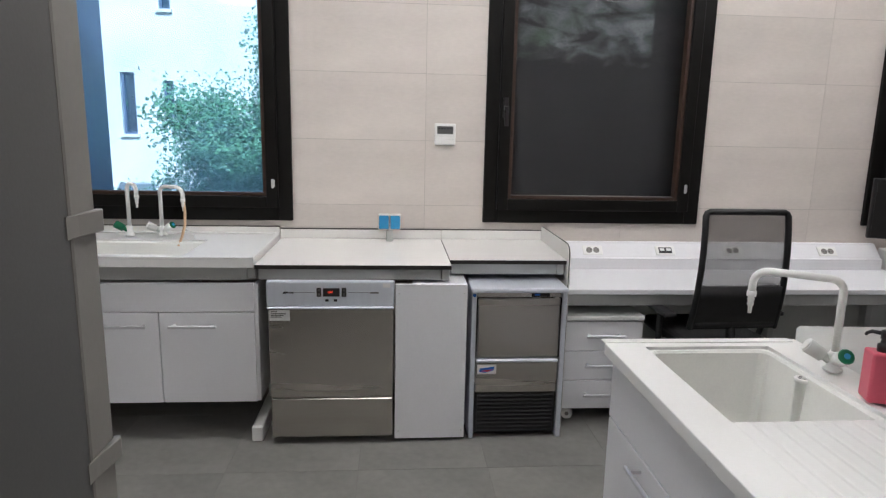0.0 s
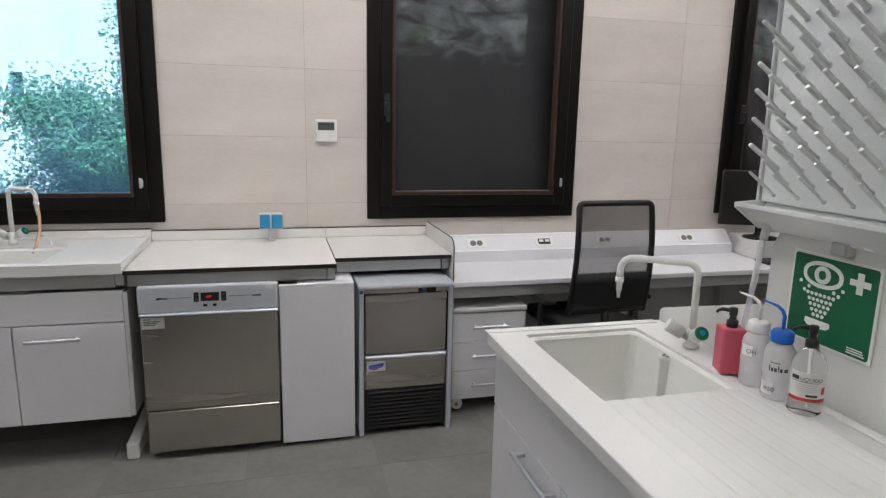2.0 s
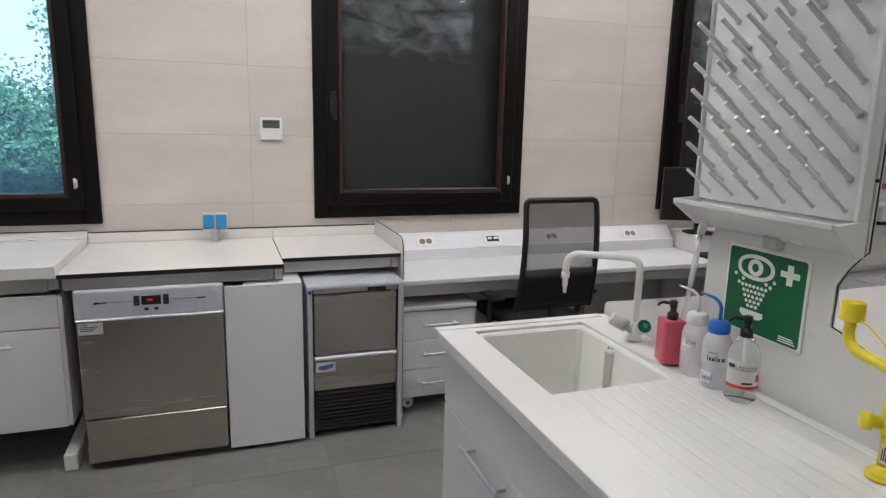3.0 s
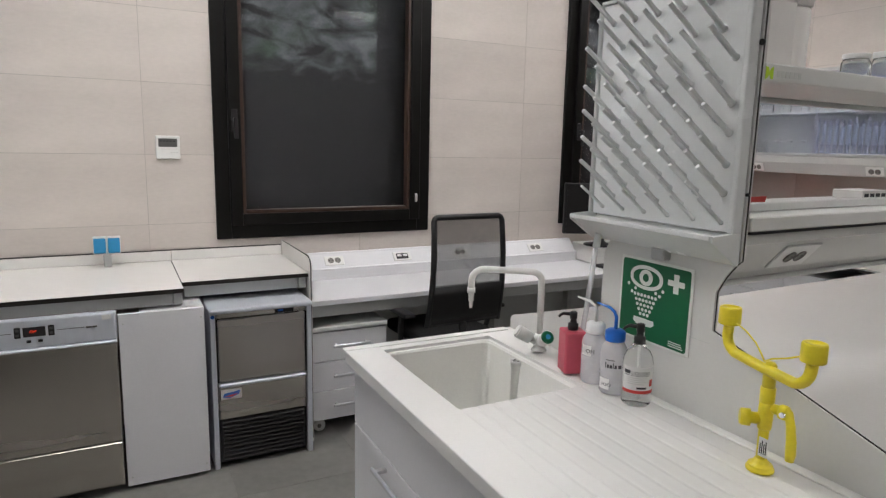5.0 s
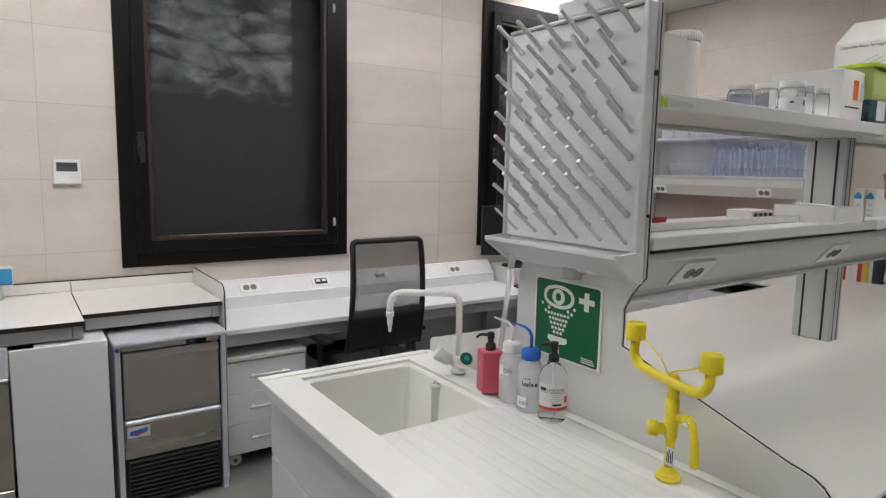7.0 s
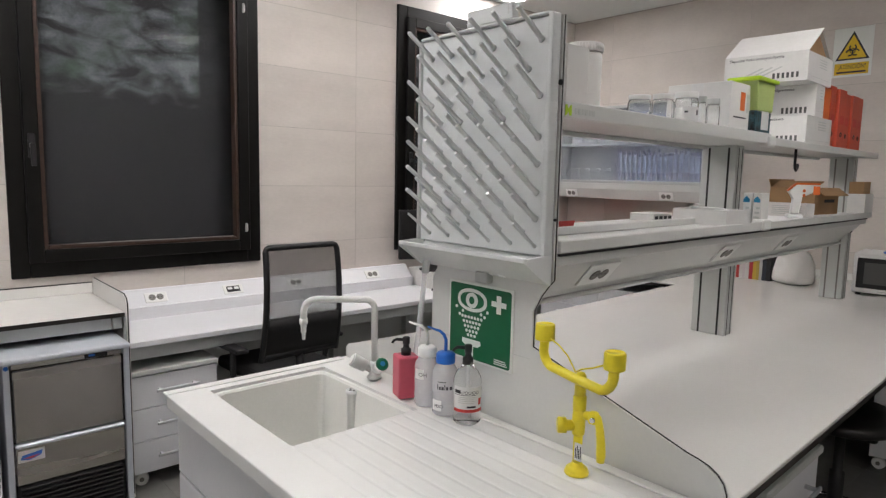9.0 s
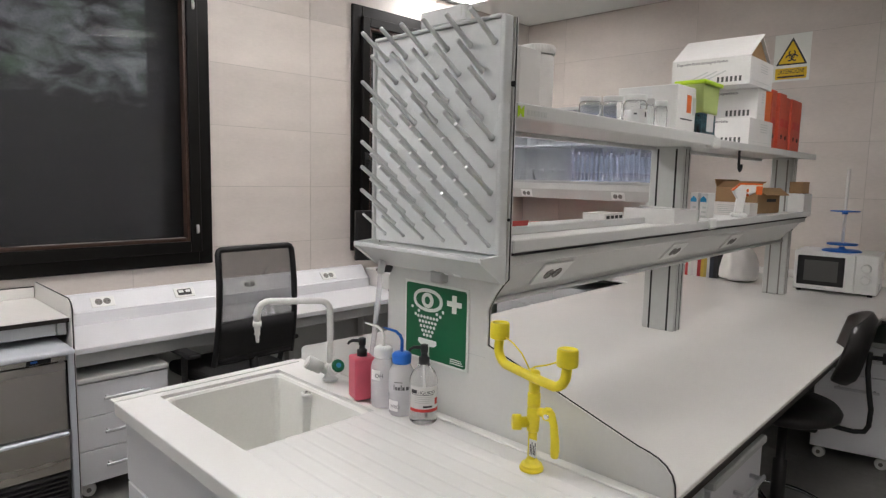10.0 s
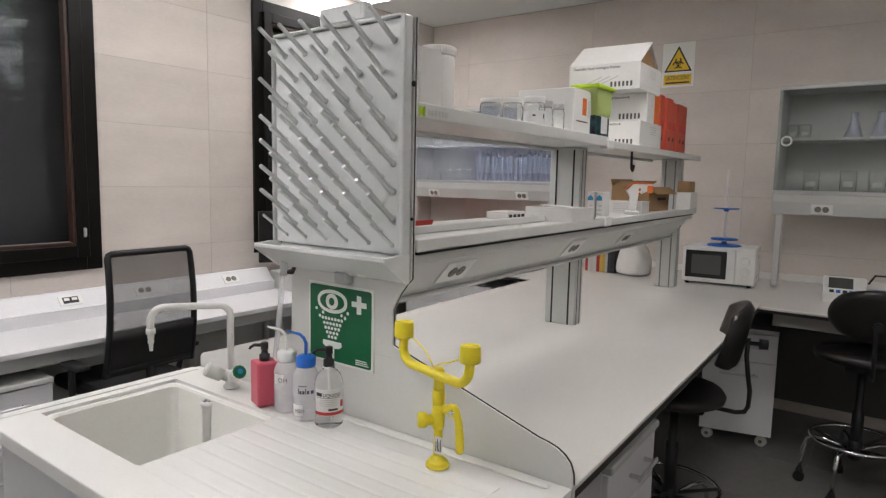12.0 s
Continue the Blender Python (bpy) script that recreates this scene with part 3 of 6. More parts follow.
for i in range(4):
    box(b, (-0.203 + i * 0.008, -0.0134, 0.776), (-0.197 + i * 0.008, -0.0122, 0.784))
part("maker_mark", b, M_INK, c)
part("model_mark", box(bm_new(), (0.185, -0.0134, 0.776), (0.225, -0.0122, 0.783)), M_FRIDGE, c)
part("sticker", box(bm_new(), (0.245, -0.0134, 0.805), (0.28, -0.0122, 0.825)), M_LABEL, c, "small faded sticker")
s = part("label_sticker", box(bm_new(), (-0.29, -0.0012, 0.640), (-0.195, -0.0002, 0.692)), M_LABEL, r, "small white printed sticker")
for z, w in ((0.682, 0.03), (0.672, 0.07), (0.664, 0.06), (0.656, 0.05)):
    part("text_bar", box(bm_new(), (-0.283, -0.0020, z), (-0.283 + w, -0.0013, z + 0.004)), M_FRIDGE, s)

# ---- white filler cupboard beside the washer ----
r = thing("filler_cupboard", "plain white open-sided cupboard panel between two appliances", "cupboard", (0.08, 2.80, 0.0))
b = bm_new()
box(b, (-0.184, 0.02, 0.02), (0.165, 0.036, 0.815), 0.002)
part("front_panel", b, M_WHITE, r)
part("top_panel", box(bm_new(), (-0.10, 0.037, 0.800), (0.165, 0.52, 0.815), 0.002), M_WHITE, r)
part("side_panel", box(bm_new(), (0.149, 0.0365, 0.02), (0.165, 0.52, 0.7995), 0.002), M_WHITE, r)
for x in (-0.165, 0.15):
    for z in (0.06, 0.77):
        part("screw_cap", tube(bm_new(), [(x, 0.0195, z), (x, 0.0185, z)], 0.004, 8), M_GREYP, r)

# ---- ice maker ----
r = thing("ice_maker", "stainless steel ice maker with black louvred grille", "ice maker", (0.508, 2.856, 0.0))
for s in (-1, 1):
    part("side_panel", box(bm_new(), (s * 0.226 - 0.012, -0.012, 0.0), (s * 0.226 + 0.012, 0.52, 0.772), 0.003), M_STEELP, r)
part("body", box(bm_new(), (-0.21, 0.03, 0.02), (0.21, 0.52, 0.745), 0.003), M_STEEL, r)
part("top", box(bm_new(), (-0.245, -0.045, 0.773), (0.235, 0.52, 0.797), 0.008, 2), M_STEELP, r, "pale metal top")
part("upper_strip", box(bm_new(), (-0.208, -0.004, 0.742), (0.208, 0.029, 0.770), 0.002), M_STEEL, r)
part("display", box(bm_new(), (0.06, -0.0055, 0.745), (0.15, -0.0042, 0.768)), M_BLACK, r)
part("display_light", box(bm_new(), (0.075, -0.0065, 0.752), (0.10, -0.0057, 0.761)), M_BLUE, r)
part("door", box(bm_new(), (-0.205, -0.008, 0.432), (0.205, 0.029, 0.738), 0.004), M_STEEL, r)
for s in (-1, 1):
    part("gasket", box(bm_new(), (s * 0.2085 - 0.005, -0.002, 0.43), (s * 0.2085 + 0.005, 0.028, 0.74)), M_BLACK, r)
part("lower_panel", box(bm_new(), (-0.208, -0.006, 0.246), (0.208, 0.029, 0.408), 0.003), M_STEEL, r)
part("pull_lip", box(bm_new(), (-0.208, -0.020, 0.408), (0.208, 0.02, 0.426), 0.006), M_STEELP, r)
g = part("grille", box(bm_new(), (-0.208, 0.006, 0.024), (0.208, 0.029, 0.244), 0.002), M_BLACK, r, "black louvred grille")
for i in range(10):
    z = 0.040 + i * 0.0205
    part("slat", prism(bm_new(), [(-0.008, z), (0.005, z + 0.009), (0.005, z + 0.012), (-0.008, z + 0.004)], "x", -0.195, 0.195), M_BLACK, g)
s = part("sticker", box(bm_new(), (-0.20, -0.0078, 0.345), (-0.105, -0.0063, 0.395)), M_LABEL, r, "white sticker with a red and blue logo")
part("logo", prism(bm_new(), [(-0.192, 0.358), (-0.16, 0.352), (-0.118, 0.366), (-0.113, 0.386), (-0.15, 0.380), (-0.186, 0.376)], "y", -0.0086, -0.0079), M_BLUE, s)
part("logo_bar", prism(bm_new(), [(-0.185, 0.362), (-0.15, 0.358), (-0.122, 0.370), (-0.15, 0.368)], "y", -0.0094, -0.0087), M_REDB, s)
part("blue_dot", tube(bm_new(), [(-0.226, -0.0125, 0.755), (-0.226, -0.016, 0.755)], 0.009, 10), M_BLUE, r, "small blue plug")

# ---- desk along the back wall ----
r = thing("desk", "long white laminate desk on aluminium rails", "desk", (0.785, 2.975, 0.0))
DW = EX - 0.785 - 0.002
part("tabletop", box(bm_new(), (0, 0, 0.722), (DW, 0.590, 0.75), 0.003), M_WHITE, r)
part("front_rail", box(bm_new(), (0.0, 0.03, 0.655), (DW, 0.07, 0.7215), 0.003), M_ALU, r)
for x in (0.02, 1.42, 2.05, 3.3):
    part("leg", box(bm_new(), (x, 0.50, 0.0), (x + 0.04, 0.56, 0.7215), 0.003), M_ALU, r)
    part("rail_bracket", box(bm_new(), (x, 0.072, 0.665), (x + 0.04, 0.5, 0.712), 0.003), M_ALU, r)
part("modesty_panel", box(bm_new(), (0.0, 0.57, 0.10), (DW, 0.585, 0.7215)), M_GREYP, r)

r = thing("cable_trunking", "white sloped service trunking with sockets above the desk", "trunking", (0.782, 3.40, 0.75))
TW = 2.09
part("body", prism(bm_new(), [(0.05, 0.0005), (0.168, 0.0005), (0.168, 0.150), (0.135, 0.150), (0.128, 0.140), (0.065, 0.070), (0.05, 0.066)], "x", 0, TW, 0.002), M_WHITE, r)


def socket(parent, loc, rot, kind=0, w=0.12, h=0.065):
    """Double socket plate that lies in its own xy plane, facing +z."""
    p = part("socket", box(bm_new(), (-w / 2, -h / 2, 0), (w / 2, h / 2, 0.006), 0.003), M_TAPW, parent, "white double socket")
    p.matrix_basis = Matrix.Translation(loc) @ rot
    if kind:
        part("data_insert", box(bm_new(), (-0.04, -0.020, 0.0062), (0.04, 0.020, 0.009), 0.001), M_BLACK, p)
        for x in (-0.02, 0.02):
            part("data_port", box(bm_new(), (x - 0.014, -0.004, 0.0092), (x + 0.014, 0.012, 0.011)), M_LABEL, p)
    else:
        for x in (-0.021, 0.021):
            lathe_bm = lathe(bm_new(), [(0.019, 0.0062), (0.019, 0.0085), (0.016, 0.0085), (0.0155, 0.0065)], (x, 0, 0), 16)
            part("outlet", lathe_bm, M_FRIDGE2, p, "grey outlet")
            for dx in (-0.008, 0.008):
                part("hole", tube(bm_new(), [(x + dx, 0, 0.0066), (x + dx, 0, 0.0072)], 0.003, 8), M_BLACK, p)
    return p


slope = pose(0, 0, 0, 48, 0, 0)
for x, k in ((0.285, 0), (0.73, 1), (1.15, 0), (1.755, 0)):
    socket(r, (x, 0.0955, 0.1045), slope, k)


def pedestal(loc, rz, w, h, drawers, label, d=0.55):
    r = thing("drawer_pedestal", label, "drawer unit", loc, rz)
    part("body", box(bm_new(), (-w / 2 + 0.002, 0.019, 0.08), (w / 2 - 0.002, d, h - 0.026), 0.002), M_WHITE, r)
    part("top", box(bm_new(), (-w / 2, -0.012, h - 0.025), (w / 2, d, h), 0.006, 2), M_GREYP, r, "grey top")
    z0 = 0.08
    tot = h - 0.03 - z0
    n = sum(drawers)
    zz = z0
    for f in drawers:
        hh = tot * f / n
        dr = part("drawer_front", box(bm_new(), (-w / 2 + 0.002, 0, zz + 0.002), (w / 2 - 0.002, 0.018, zz + hh - 0.002), 0.002), M_WHITE, r)
        handle_bar(dr, 0.0, zz + hh - min(0.075, hh * 0.5), 0.21)
        zz += hh
    for x in (-w / 2 + 0.05, w / 2 - 0.05):
        for y in (0.06, d - 0.06):
            b = tube(bm_new(), [(x - 0.004, y - 0.012, 0.032), (x - 0.004, y - 0.009, 0.032), (x + 0.004, y + 0.012, 0.032)], [0.027, 0.032, 0.032], 18)
            cs = part("caster", b, M_TAPW, r, "small swivel caster")
            part("caster_hub", tube(bm_new(), [(x - 0.004, y - 0.0125, 0.032), (x - 0.004, y - 0.016, 0.032)], 0.011, 12), M_FRIDGE2, cs)
            part("caster_fork", box(bm_new(), (x - 0.018, y + 0.0125, 0.03), (x + 0.018, y + 0.020, 0.0795), 0.003), M_GREYP, cs)
            part("caster_plate", box(bm_new(), (x - 0.02, y - 0.018, 0.068), (x + 0.02, y + 0.012, 0.0795), 0.003), M_GREYP, cs)
    return r


pedestal((1.0, 3.0, 0.0), 0, 0.42, 0.602, (1, 1, 1), "white three-drawer pedestal on casters under the desk")
pedestal((3.98, 0.56, 0.0), -78, 0.40, 0.725, (2.6, 1), "white pedestal with a deep and a shallow drawer on casters")


# ---- island: sink bench ----
PX = 1.158                                   # plane of the end panel
r = thing("island_sink", "white ceramic island sink with ribbed drainer", "sink", (0.53, 0.338, 0.92))
basin_slab(r, 0.012, 0.624, 0.0, 1.362, 0.112, 0.500, 0.80, 1.300, 0.030, 0.32, 0)
part("front_lip", box(bm_new(), (-0.002, 0.0, -0.034), (0.1115, 1.329, 0.003), 0.003, 3), M_STONE, r)
b = bm_new()
box(b, (-0.002, 1.3295, 0.0005), (0.60, 1.362, 0.004), 0.0015)
part("rim", b, M_STONE, r)
for i in range(9):
    x = 0.115 + i * 0.047
    part("drainer_rib", prism(bm_new(), [(x, 0.0004), (x + 0.0425, 0.0004), (x + 0.0395, 0.0016), (x + 0.034, 0.0023), (x + 0.009, 0.0023), (x + 0.003, 0.0016)], "y", 0.12, 0.797), M_STONE, r)
part("back_ledge", box(bm_new(), (0.586, 0.04, 0.0005), (0.606, 0.66, 0.006), 0.003), M_BASIN, r, "grey sealing strip")
b = lathe(bm_new(), [(0.017, -0.30), (0.017, -0.035), (0.021, -0.034), (0.021, -0.022), (0.014, -0.022), (0.012, -0.05)], (0.482, 1.10, 0), 16)
part("standpipe", b, M_TAPW, r, "white overflow standpipe")
for a in range(4):
    part("overflow_hole", box(bm_new(), (0.478 + 0.009 * math.cos(a * 1.57), 1.096 + 0.009 * math.sin(a * 1.57), -0.0215), (0.484 + 0.009 * math.cos(a * 1.57), 1.102 + 0.009 * math.sin(a * 1.57), -0.0205)), M_BLACK, r)

r = thing("island_cabinet", "white base cabinet with drawers under the island sink", "cabinet", (0.556, 0.36, 0.0), -90)
# local x runs along world -y, local y runs along world +x
part("body", box(bm_new(), (-1.285, 0.019, 0.05), (-0.015, 0.58, 0.585), 0.002), M_WHITE, r)
for x0, x1 in ((-1.302, -1.2855), (-0.0145, 0.0)):
    part("side_panel", box(bm_new(), (x0, 0.019, 0.0), (x1, 0.58, 0.885), 0.002), M_WHITE, r)
part("fascia", box(bm_new(), (-1.302, 0, 0.690), (0.0, 0.018, 0.884), 0.002), M_WHITE, r)
for x0, x1 in ((-1.302, -0.805), (-0.800, -0.402), (-0.397, 0.0)):
    d = part("door", box(bm_new(), (x0, 0, 0.06), (x1, 0.018, 0.685), 0.002), M_WHITE, r)
    handle_bar(d, x1 - 0.13, 0.652, 0.25)
b = bm_new()
for z in (0.15, 0.62):
    box(b, (-1.31, 0.022, z), (-1.3005, 0.05, z + 0.05), 0.002)
part("hinge", b, M_ALU, r)

# end panel with its necked outline, carrying the drying rack
r = thing("end_panel", "pale grey upright end panel with a dark edge line", "panel", (PX, 0, 0))
outline = [(0.338, 0.80), (1.70, 0.80), (1.70, 0.955), (1.685, 0.968), (1.66, 0.975), (1.235, 1.108), (1.232, 1.27), (1.215, 1.30), (1.205, 1.33), (1.205, 1.945),
           (0.788, 1.945), (0.788, 1.318), (0.80, 1.307), (0.825, 1.275), (0.846, 1.235), (0.846, 1.140), (0.425, 1.008), (0.400, 1.003), (0.378, 0.996), (0.360, 0.985), (0.347, 0.970), (0.340, 0.950), (0.338, 0.925)]
part("panel", prism(bm_new(), outline, "x", 0, 0.014), M_PANEL, r)
part("edge_band", tube(bm_new(), [(0.007, y, z) for y, z in outline[10:]], 0.0024, 6), M_EDGE, r, "dark edge line")
part("seam", box(bm_new(), (-0.0006, 0.85, 1.108), (-0.0001, 1.23, 1.1095)), M_GREYP, r)
part("rack_bracket", box(bm_new(), (-0.03, 0.985, 1.285), (-0.0005, 1.03, 1.315), 0.004), M_ALU, r)
part("screw", tube(bm_new(), [(-0.001, 0.785, 1.79), (-0.006, 0.785, 1.79)], 0.007, 10), M_BLACK, r)
part("screw", tube(bm_new(), [(-0.001, 0.785, 1.467), (-0.006, 0.785, 1.467)], 0.004, 10), M_BLACK, r)

# drying rack
r = thing("drying_rack", "grey plastic drying rack with slanted pegs and drip tray", "drying rack", (PX - 0.002, 0, 0))
RY0, RY1, RZ1 = 0.806, 1.275, 1.948           # board: near edge, far edge, top
part("back_board", box(bm_new(), (-0.016, RY0, 1.378), (-0.001, RY1, RZ1 - 0.004), 0.003), M_PEG, r)
part("side_rim", box(bm_new(), (-0.032, 0.790, 1.378), (-0.001, RY0 - 0.0005, RZ1), 0.004, 2), M_PEG, r)
part("side_rim", box(bm_new(), (-0.026, RY1 + 0.0005, 1.378), (-0.001, RY1 + 0.008, RZ1 - 0.002), 0.003), M_PEG, r)
part("top_rim", box(bm_new(), (-0.026, RY0, RZ1 - 0.0035), (-0.001, RY1, RZ1 + 0.005), 0.003), M_PEG, r)
part("hanger", box(bm_new(), (-0.022, 0.925, RZ1 + 0.0055), (0.002, 1.090, 1.996), 0.004), M_PEG, r)
part("hanger_slot", box(bm_new(), (-0.0228, 0.938, 1.966), (-0.0218, 0.942, 1.992)), M_GREYP, r)
part("drip_tray", prism(bm_new(), [(-0.088, 1.376), (-0.074, 1.370), (-0.014, 1.358), (-0.001, 1.376), (-0.001, 1.308), (-0.012, 1.308), (-0.088, 1.366)], "y", 0.797, 1.272, 0.002), M_PEG, r)
part("tray_lip", box(bm_new(), (-0.096, 0.795, 1.366), (-0.0885, 1.274, 1.379), 0.003, 2), M_PEG, r)
for y0_, y1_ in ((0.7895, 0.7965), (1.2725, 1.279)):
    part("tray_end", prism(bm_new(), [(-0.094, 1.378), (-0.0335, 1.382), (-0.001, 1.382), (-0.001, 1.306), (-0.012, 1.306), (-0.094, 1.364)], "y", y0_, y1_, 0.002), M_PEG, r)
part("drain_spout", tube(bm_new(), [(-0.03, 1.225, 1.325), (-0.03, 1.232, 1.285)], 0.011, 10), M_PEG, r)


def peg(vx, vz, ra):
    """Hollow-tipped peg with a small collar where it plugs into the board."""
    at = [(-0.0155, 0.0, 0.0), (-0.019, 0.0, 0.001), (-0.0195, 0.0, 0.0015), (-0.0155 + vx * 0.5, 0.001, vz * 0.5), (-0.0155 + vx * 0.97, 0.002, vz * 0.97), (-0.0155 + vx, 0.002, vz)]
    return mesh_of("peg", tube(bm_new(), at, [ra * 1.55, ra * 1.5, ra * 1.1, ra, ra * 0.95, ra * 0.7], 12), M_PEG)


long_peg, thin_peg = peg(-0.088, 0.060, 0.0062), peg(-0.080, 0.058, 0.0040)
row_z = [1.893, 1.827, 1.763, 1.713, 1.665, 1.633, 1.601, 1.5665, 1.532, 1.500, 1.468, 1.434, 1.401]
for i, z in enumerate(row_z):
    for k in range(5 if i % 2 else 6):
        pg = new("peg", long_peg if i < 11 else thin_peg)
        pg.parent = r
        pg.location = (0, (0.873 if i % 2 else 0.835) + k * 0.0792, z)
# hose from the drip tray
r = thing("drain_hose", "translucent white drain hose from the drying rack", "hose", (PX, 1.2, 0.92))
part("tube", tube(bm_new(), [(-0.032, 0.034, 0.366), (-0.036, 0.036, 0.30), (-0.046, 0.042, 0.18), (-0.056, 0.050, 0.07), (-0.066, 0.057, 0.008)], 0.0078, 10), M_WASH, r)

lab_tap((1.085, 1.425, 0.926), -127, 0.220, 0.252, "white enamel laboratory swan-neck tap with green-ringed knob", knobs=((155, 0), (-105, 1)))

# ---- island bench and its service gallery, turned slightly against the room ----
IRZ = 2.0
IO = (PX + 0.016, 0.338, 0.0)
cI, sI = math.cos(radians(IRZ)), math.sin(radians(IRZ))


def isl(x, y, z):
    """Place on the island from unturned room numbers."""
    u, v = x - IO[0], y - IO[1]
    return (IO[0] + u * cI - v * sI, IO[1] + u * sI + v * cI, z)


r = thing("island_bench", "long white laminate laboratory bench with dark edge", "bench", IO, IRZ)
part("tabletop", prism(bm_new(), [(0.0, 0.0), (2.60, 0.0), (2.60, 1.362), (0.047, 1.362)], "z", 0.908, 0.92, 0.002), M_TOP, r)
part("edge_band", prism(bm_new(), [(0.0, -0.001), (2.599, -0.001), (2.599, 1.3625), (0.047, 1.3625)], "z", 0.892, 0.9078), M_EDGE, r, "dark core edge")
part("front_rail", box(bm_new(), (0.02, 0.04, 0.83), (2.5, 0.08, 0.8915), 0.003), M_ALU, r)
part("rear_rail", box(bm_new(), (0.06, 1.28, 0.83), (2.5, 1.32, 0.8915), 0.003), M_ALU, r)
for x in (0.08, 2.42):
    for y in (0.62, 1.22):
        part("leg", box(bm_new(), (x, y, 0.0), (x + 0.04, y + 0.04, 0.8915), 0.003), M_ALU, r)

r = thing("bench_cabinet", "white drawer cabinet on casters under the island bench", "cabinet", (1.86, 0.44, 0.0), IRZ)
part("body", box(bm_new(), (-0.25, 0.019, 0.08), (0.20, 0.55, 0.745), 0.002), M_WHITE, r)
part("top", box(bm_new(), (-0.25, -0.012, 0.746), (0.205, 0.55, 0.772), 0.005), M_GREYP, r)
for z0, z1 in ((0.085, 0.40), (0.405, 0.585), (0.59, 0.742)):
    d = part("drawer_front", box(bm_new(), (-0.248, 0, z0), (0.20, 0.018, z1), 0.002), M_WHITE, r)
    handle_bar(d, 0.02, z1 - 0.07, 0.19)
for x in (-0.2, 0.15):
    part("caster", tube(bm_new(), [(x - 0.01, 0.07, 0.028), (x + 0.01, 0.07, 0.028)], 0.028, 14), M_TAPW, r)
    part("caster_fork", box(bm_new(), (x - 0.014, 0.055, 0.04), (x + 0.014, 0.085, 0.0795)), M_GREYP, r)
    part("caster", tube(bm_new(), [(x - 0.01, 0.47, 0.028), (x + 0.01, 0.47, 0.028)], 0.028, 14), M_TAPW, r)
    part("caster_fork", box(bm_new(), (x - 0.014, 0.455, 0.04), (x + 0.014, 0.485, 0.0795)), M_GREYP, r)

# gallery: posts, service trunking, shelves
r = thing("service_gallery", "grey aluminium bench gallery with two shelves and sockets", "shelf unit", IO, IRZ)
V0 = 0.775 - IO[1]                           # front line
V1 = 1.225 - IO[1]
for u, dv in ((1.41, 0.0), (2.80, -0.075)):
    p = part("post", box(bm_new(), (u, 0.60 + dv, 0.9205), (u + 0.075, 0.745 + 1.35 * dv, 1.7135), 0.004), M_GREYP, r)
    b = bm_new()
    for y in (0.632 + dv, 0.712 + 1.3 * dv):
        box(b, (u - 0.0012, y - 0.004, 0.921), (u - 0.0002, y + 0.004, 1.704))
    for x in (u + 0.020, u + 0.055):
        box(b, (x - 0.002, 0.5988 + dv, 0.921), (x + 0.002, 0.5998 + dv, 1.704))
    part("groove", b, M_BLACK if dv == 0 else M_FRIDGE2, p, "dark slot" if dv == 0 else "grey slot")
prof = [(V0 + 0.02, 1.376), (V0 + 0.03, 1.376), (V0 + 0.455, 1.376), (V1 - 0.02, 1.376), (V1 - 0.10, 1.245), (V0 + 0.125, 1.245), (V0 + 0.115, 1.262), (V0 + 0.045, 1.345), (V0 + 0.02, 1.352)]
L = 2.86
t = part("service_trunk", prism(bm_new(), prof, "x", 0.022, L, 0.002), M_PANEL, r)
# Black strip fills the gap below the shelf as its painted shade.
part("shadow_gap", box(bm_new(), (0.022, V0 + 0.010, 1.3762), (L - 0.02, V1 - 0.03, 1.3828)), M_BLACK, r)
part("lower_lip", box(bm_new(), (0.022, V0 + 0.112, 1.232), (L, V0 + 0.150, 1.2445), 0.004), M_PANEL, r)
UJ, UE = 1.340, 2.99                         # joint and far end of the shelves
part("divider_lip", box(bm_new(), (0.018, 0.580, 1.4082), (UJ - 0.04, 0.593, 1.432), 0.003), M_PANEL, r, "raised lip along the middle of the shelf")
mid = part("shelf", box(bm_new(), (0.018, V0 + 0.02, 1.383), (UJ, V1 - 0.02, 1.408), 0.003), M_PANEL, r, "pale grey mid shelf")
b = bm_new()
box(b, (0.018, V0 + 0.008, 1.383), (UJ, V0 + 0.0195, 1.416), 0.003)
part("shelf_lip", b, M_PANEL, r)
part("shelf", box(bm_new(), (UJ + 0.01, V0 + 0.02, 1.383), (UE - 0.07, V1 - 0.02, 1.408), 0.003), M_PANEL, r, "pale grey mid shelf")
part("shelf_lip", box(bm_new(), (UJ + 0.01, V0 + 0.008, 1.383), (UE - 0.07, V0 + 0.0195, 1.414), 0.003), M_PANEL, r)
b = bm_new()
box(b, (UJ - 0.03, V0 + 0.002, 1.380), (UJ + 0.05, V0 + 0.05, 1.424), 0.008, 2)
part("shelf_joint", b, M_TAPW, r, "white joint cap")
F0, F1 = 0.450, 0.752                        # front and rear of the upper shelf
part("shelf", box(bm_new(), (0.018, F0 + 0.0125, 1.714), (UJ, F1, 1.7325), 0.003), M_PANEL, r, "pale grey upper shelf")
part("shelf_lip", box(bm_new(), (0.018, F0, 1.712), (UJ, F0 + 0.012, 1.751), 0.003), M_PANEL, r)
part("shelf", box(bm_new(), (UJ + 0.01, F0 + 0.0205, 1.714), (UE, F1, 1.7325), 0.003), M_PANEL, r, "pale grey upper shelf")
part("shelf_lip", box(bm_new(), (UJ + 0.01, F0 + 0.008, 1.708), (UE, F0 + 0.020, 1.740), 0.003), M_PANEL, r)
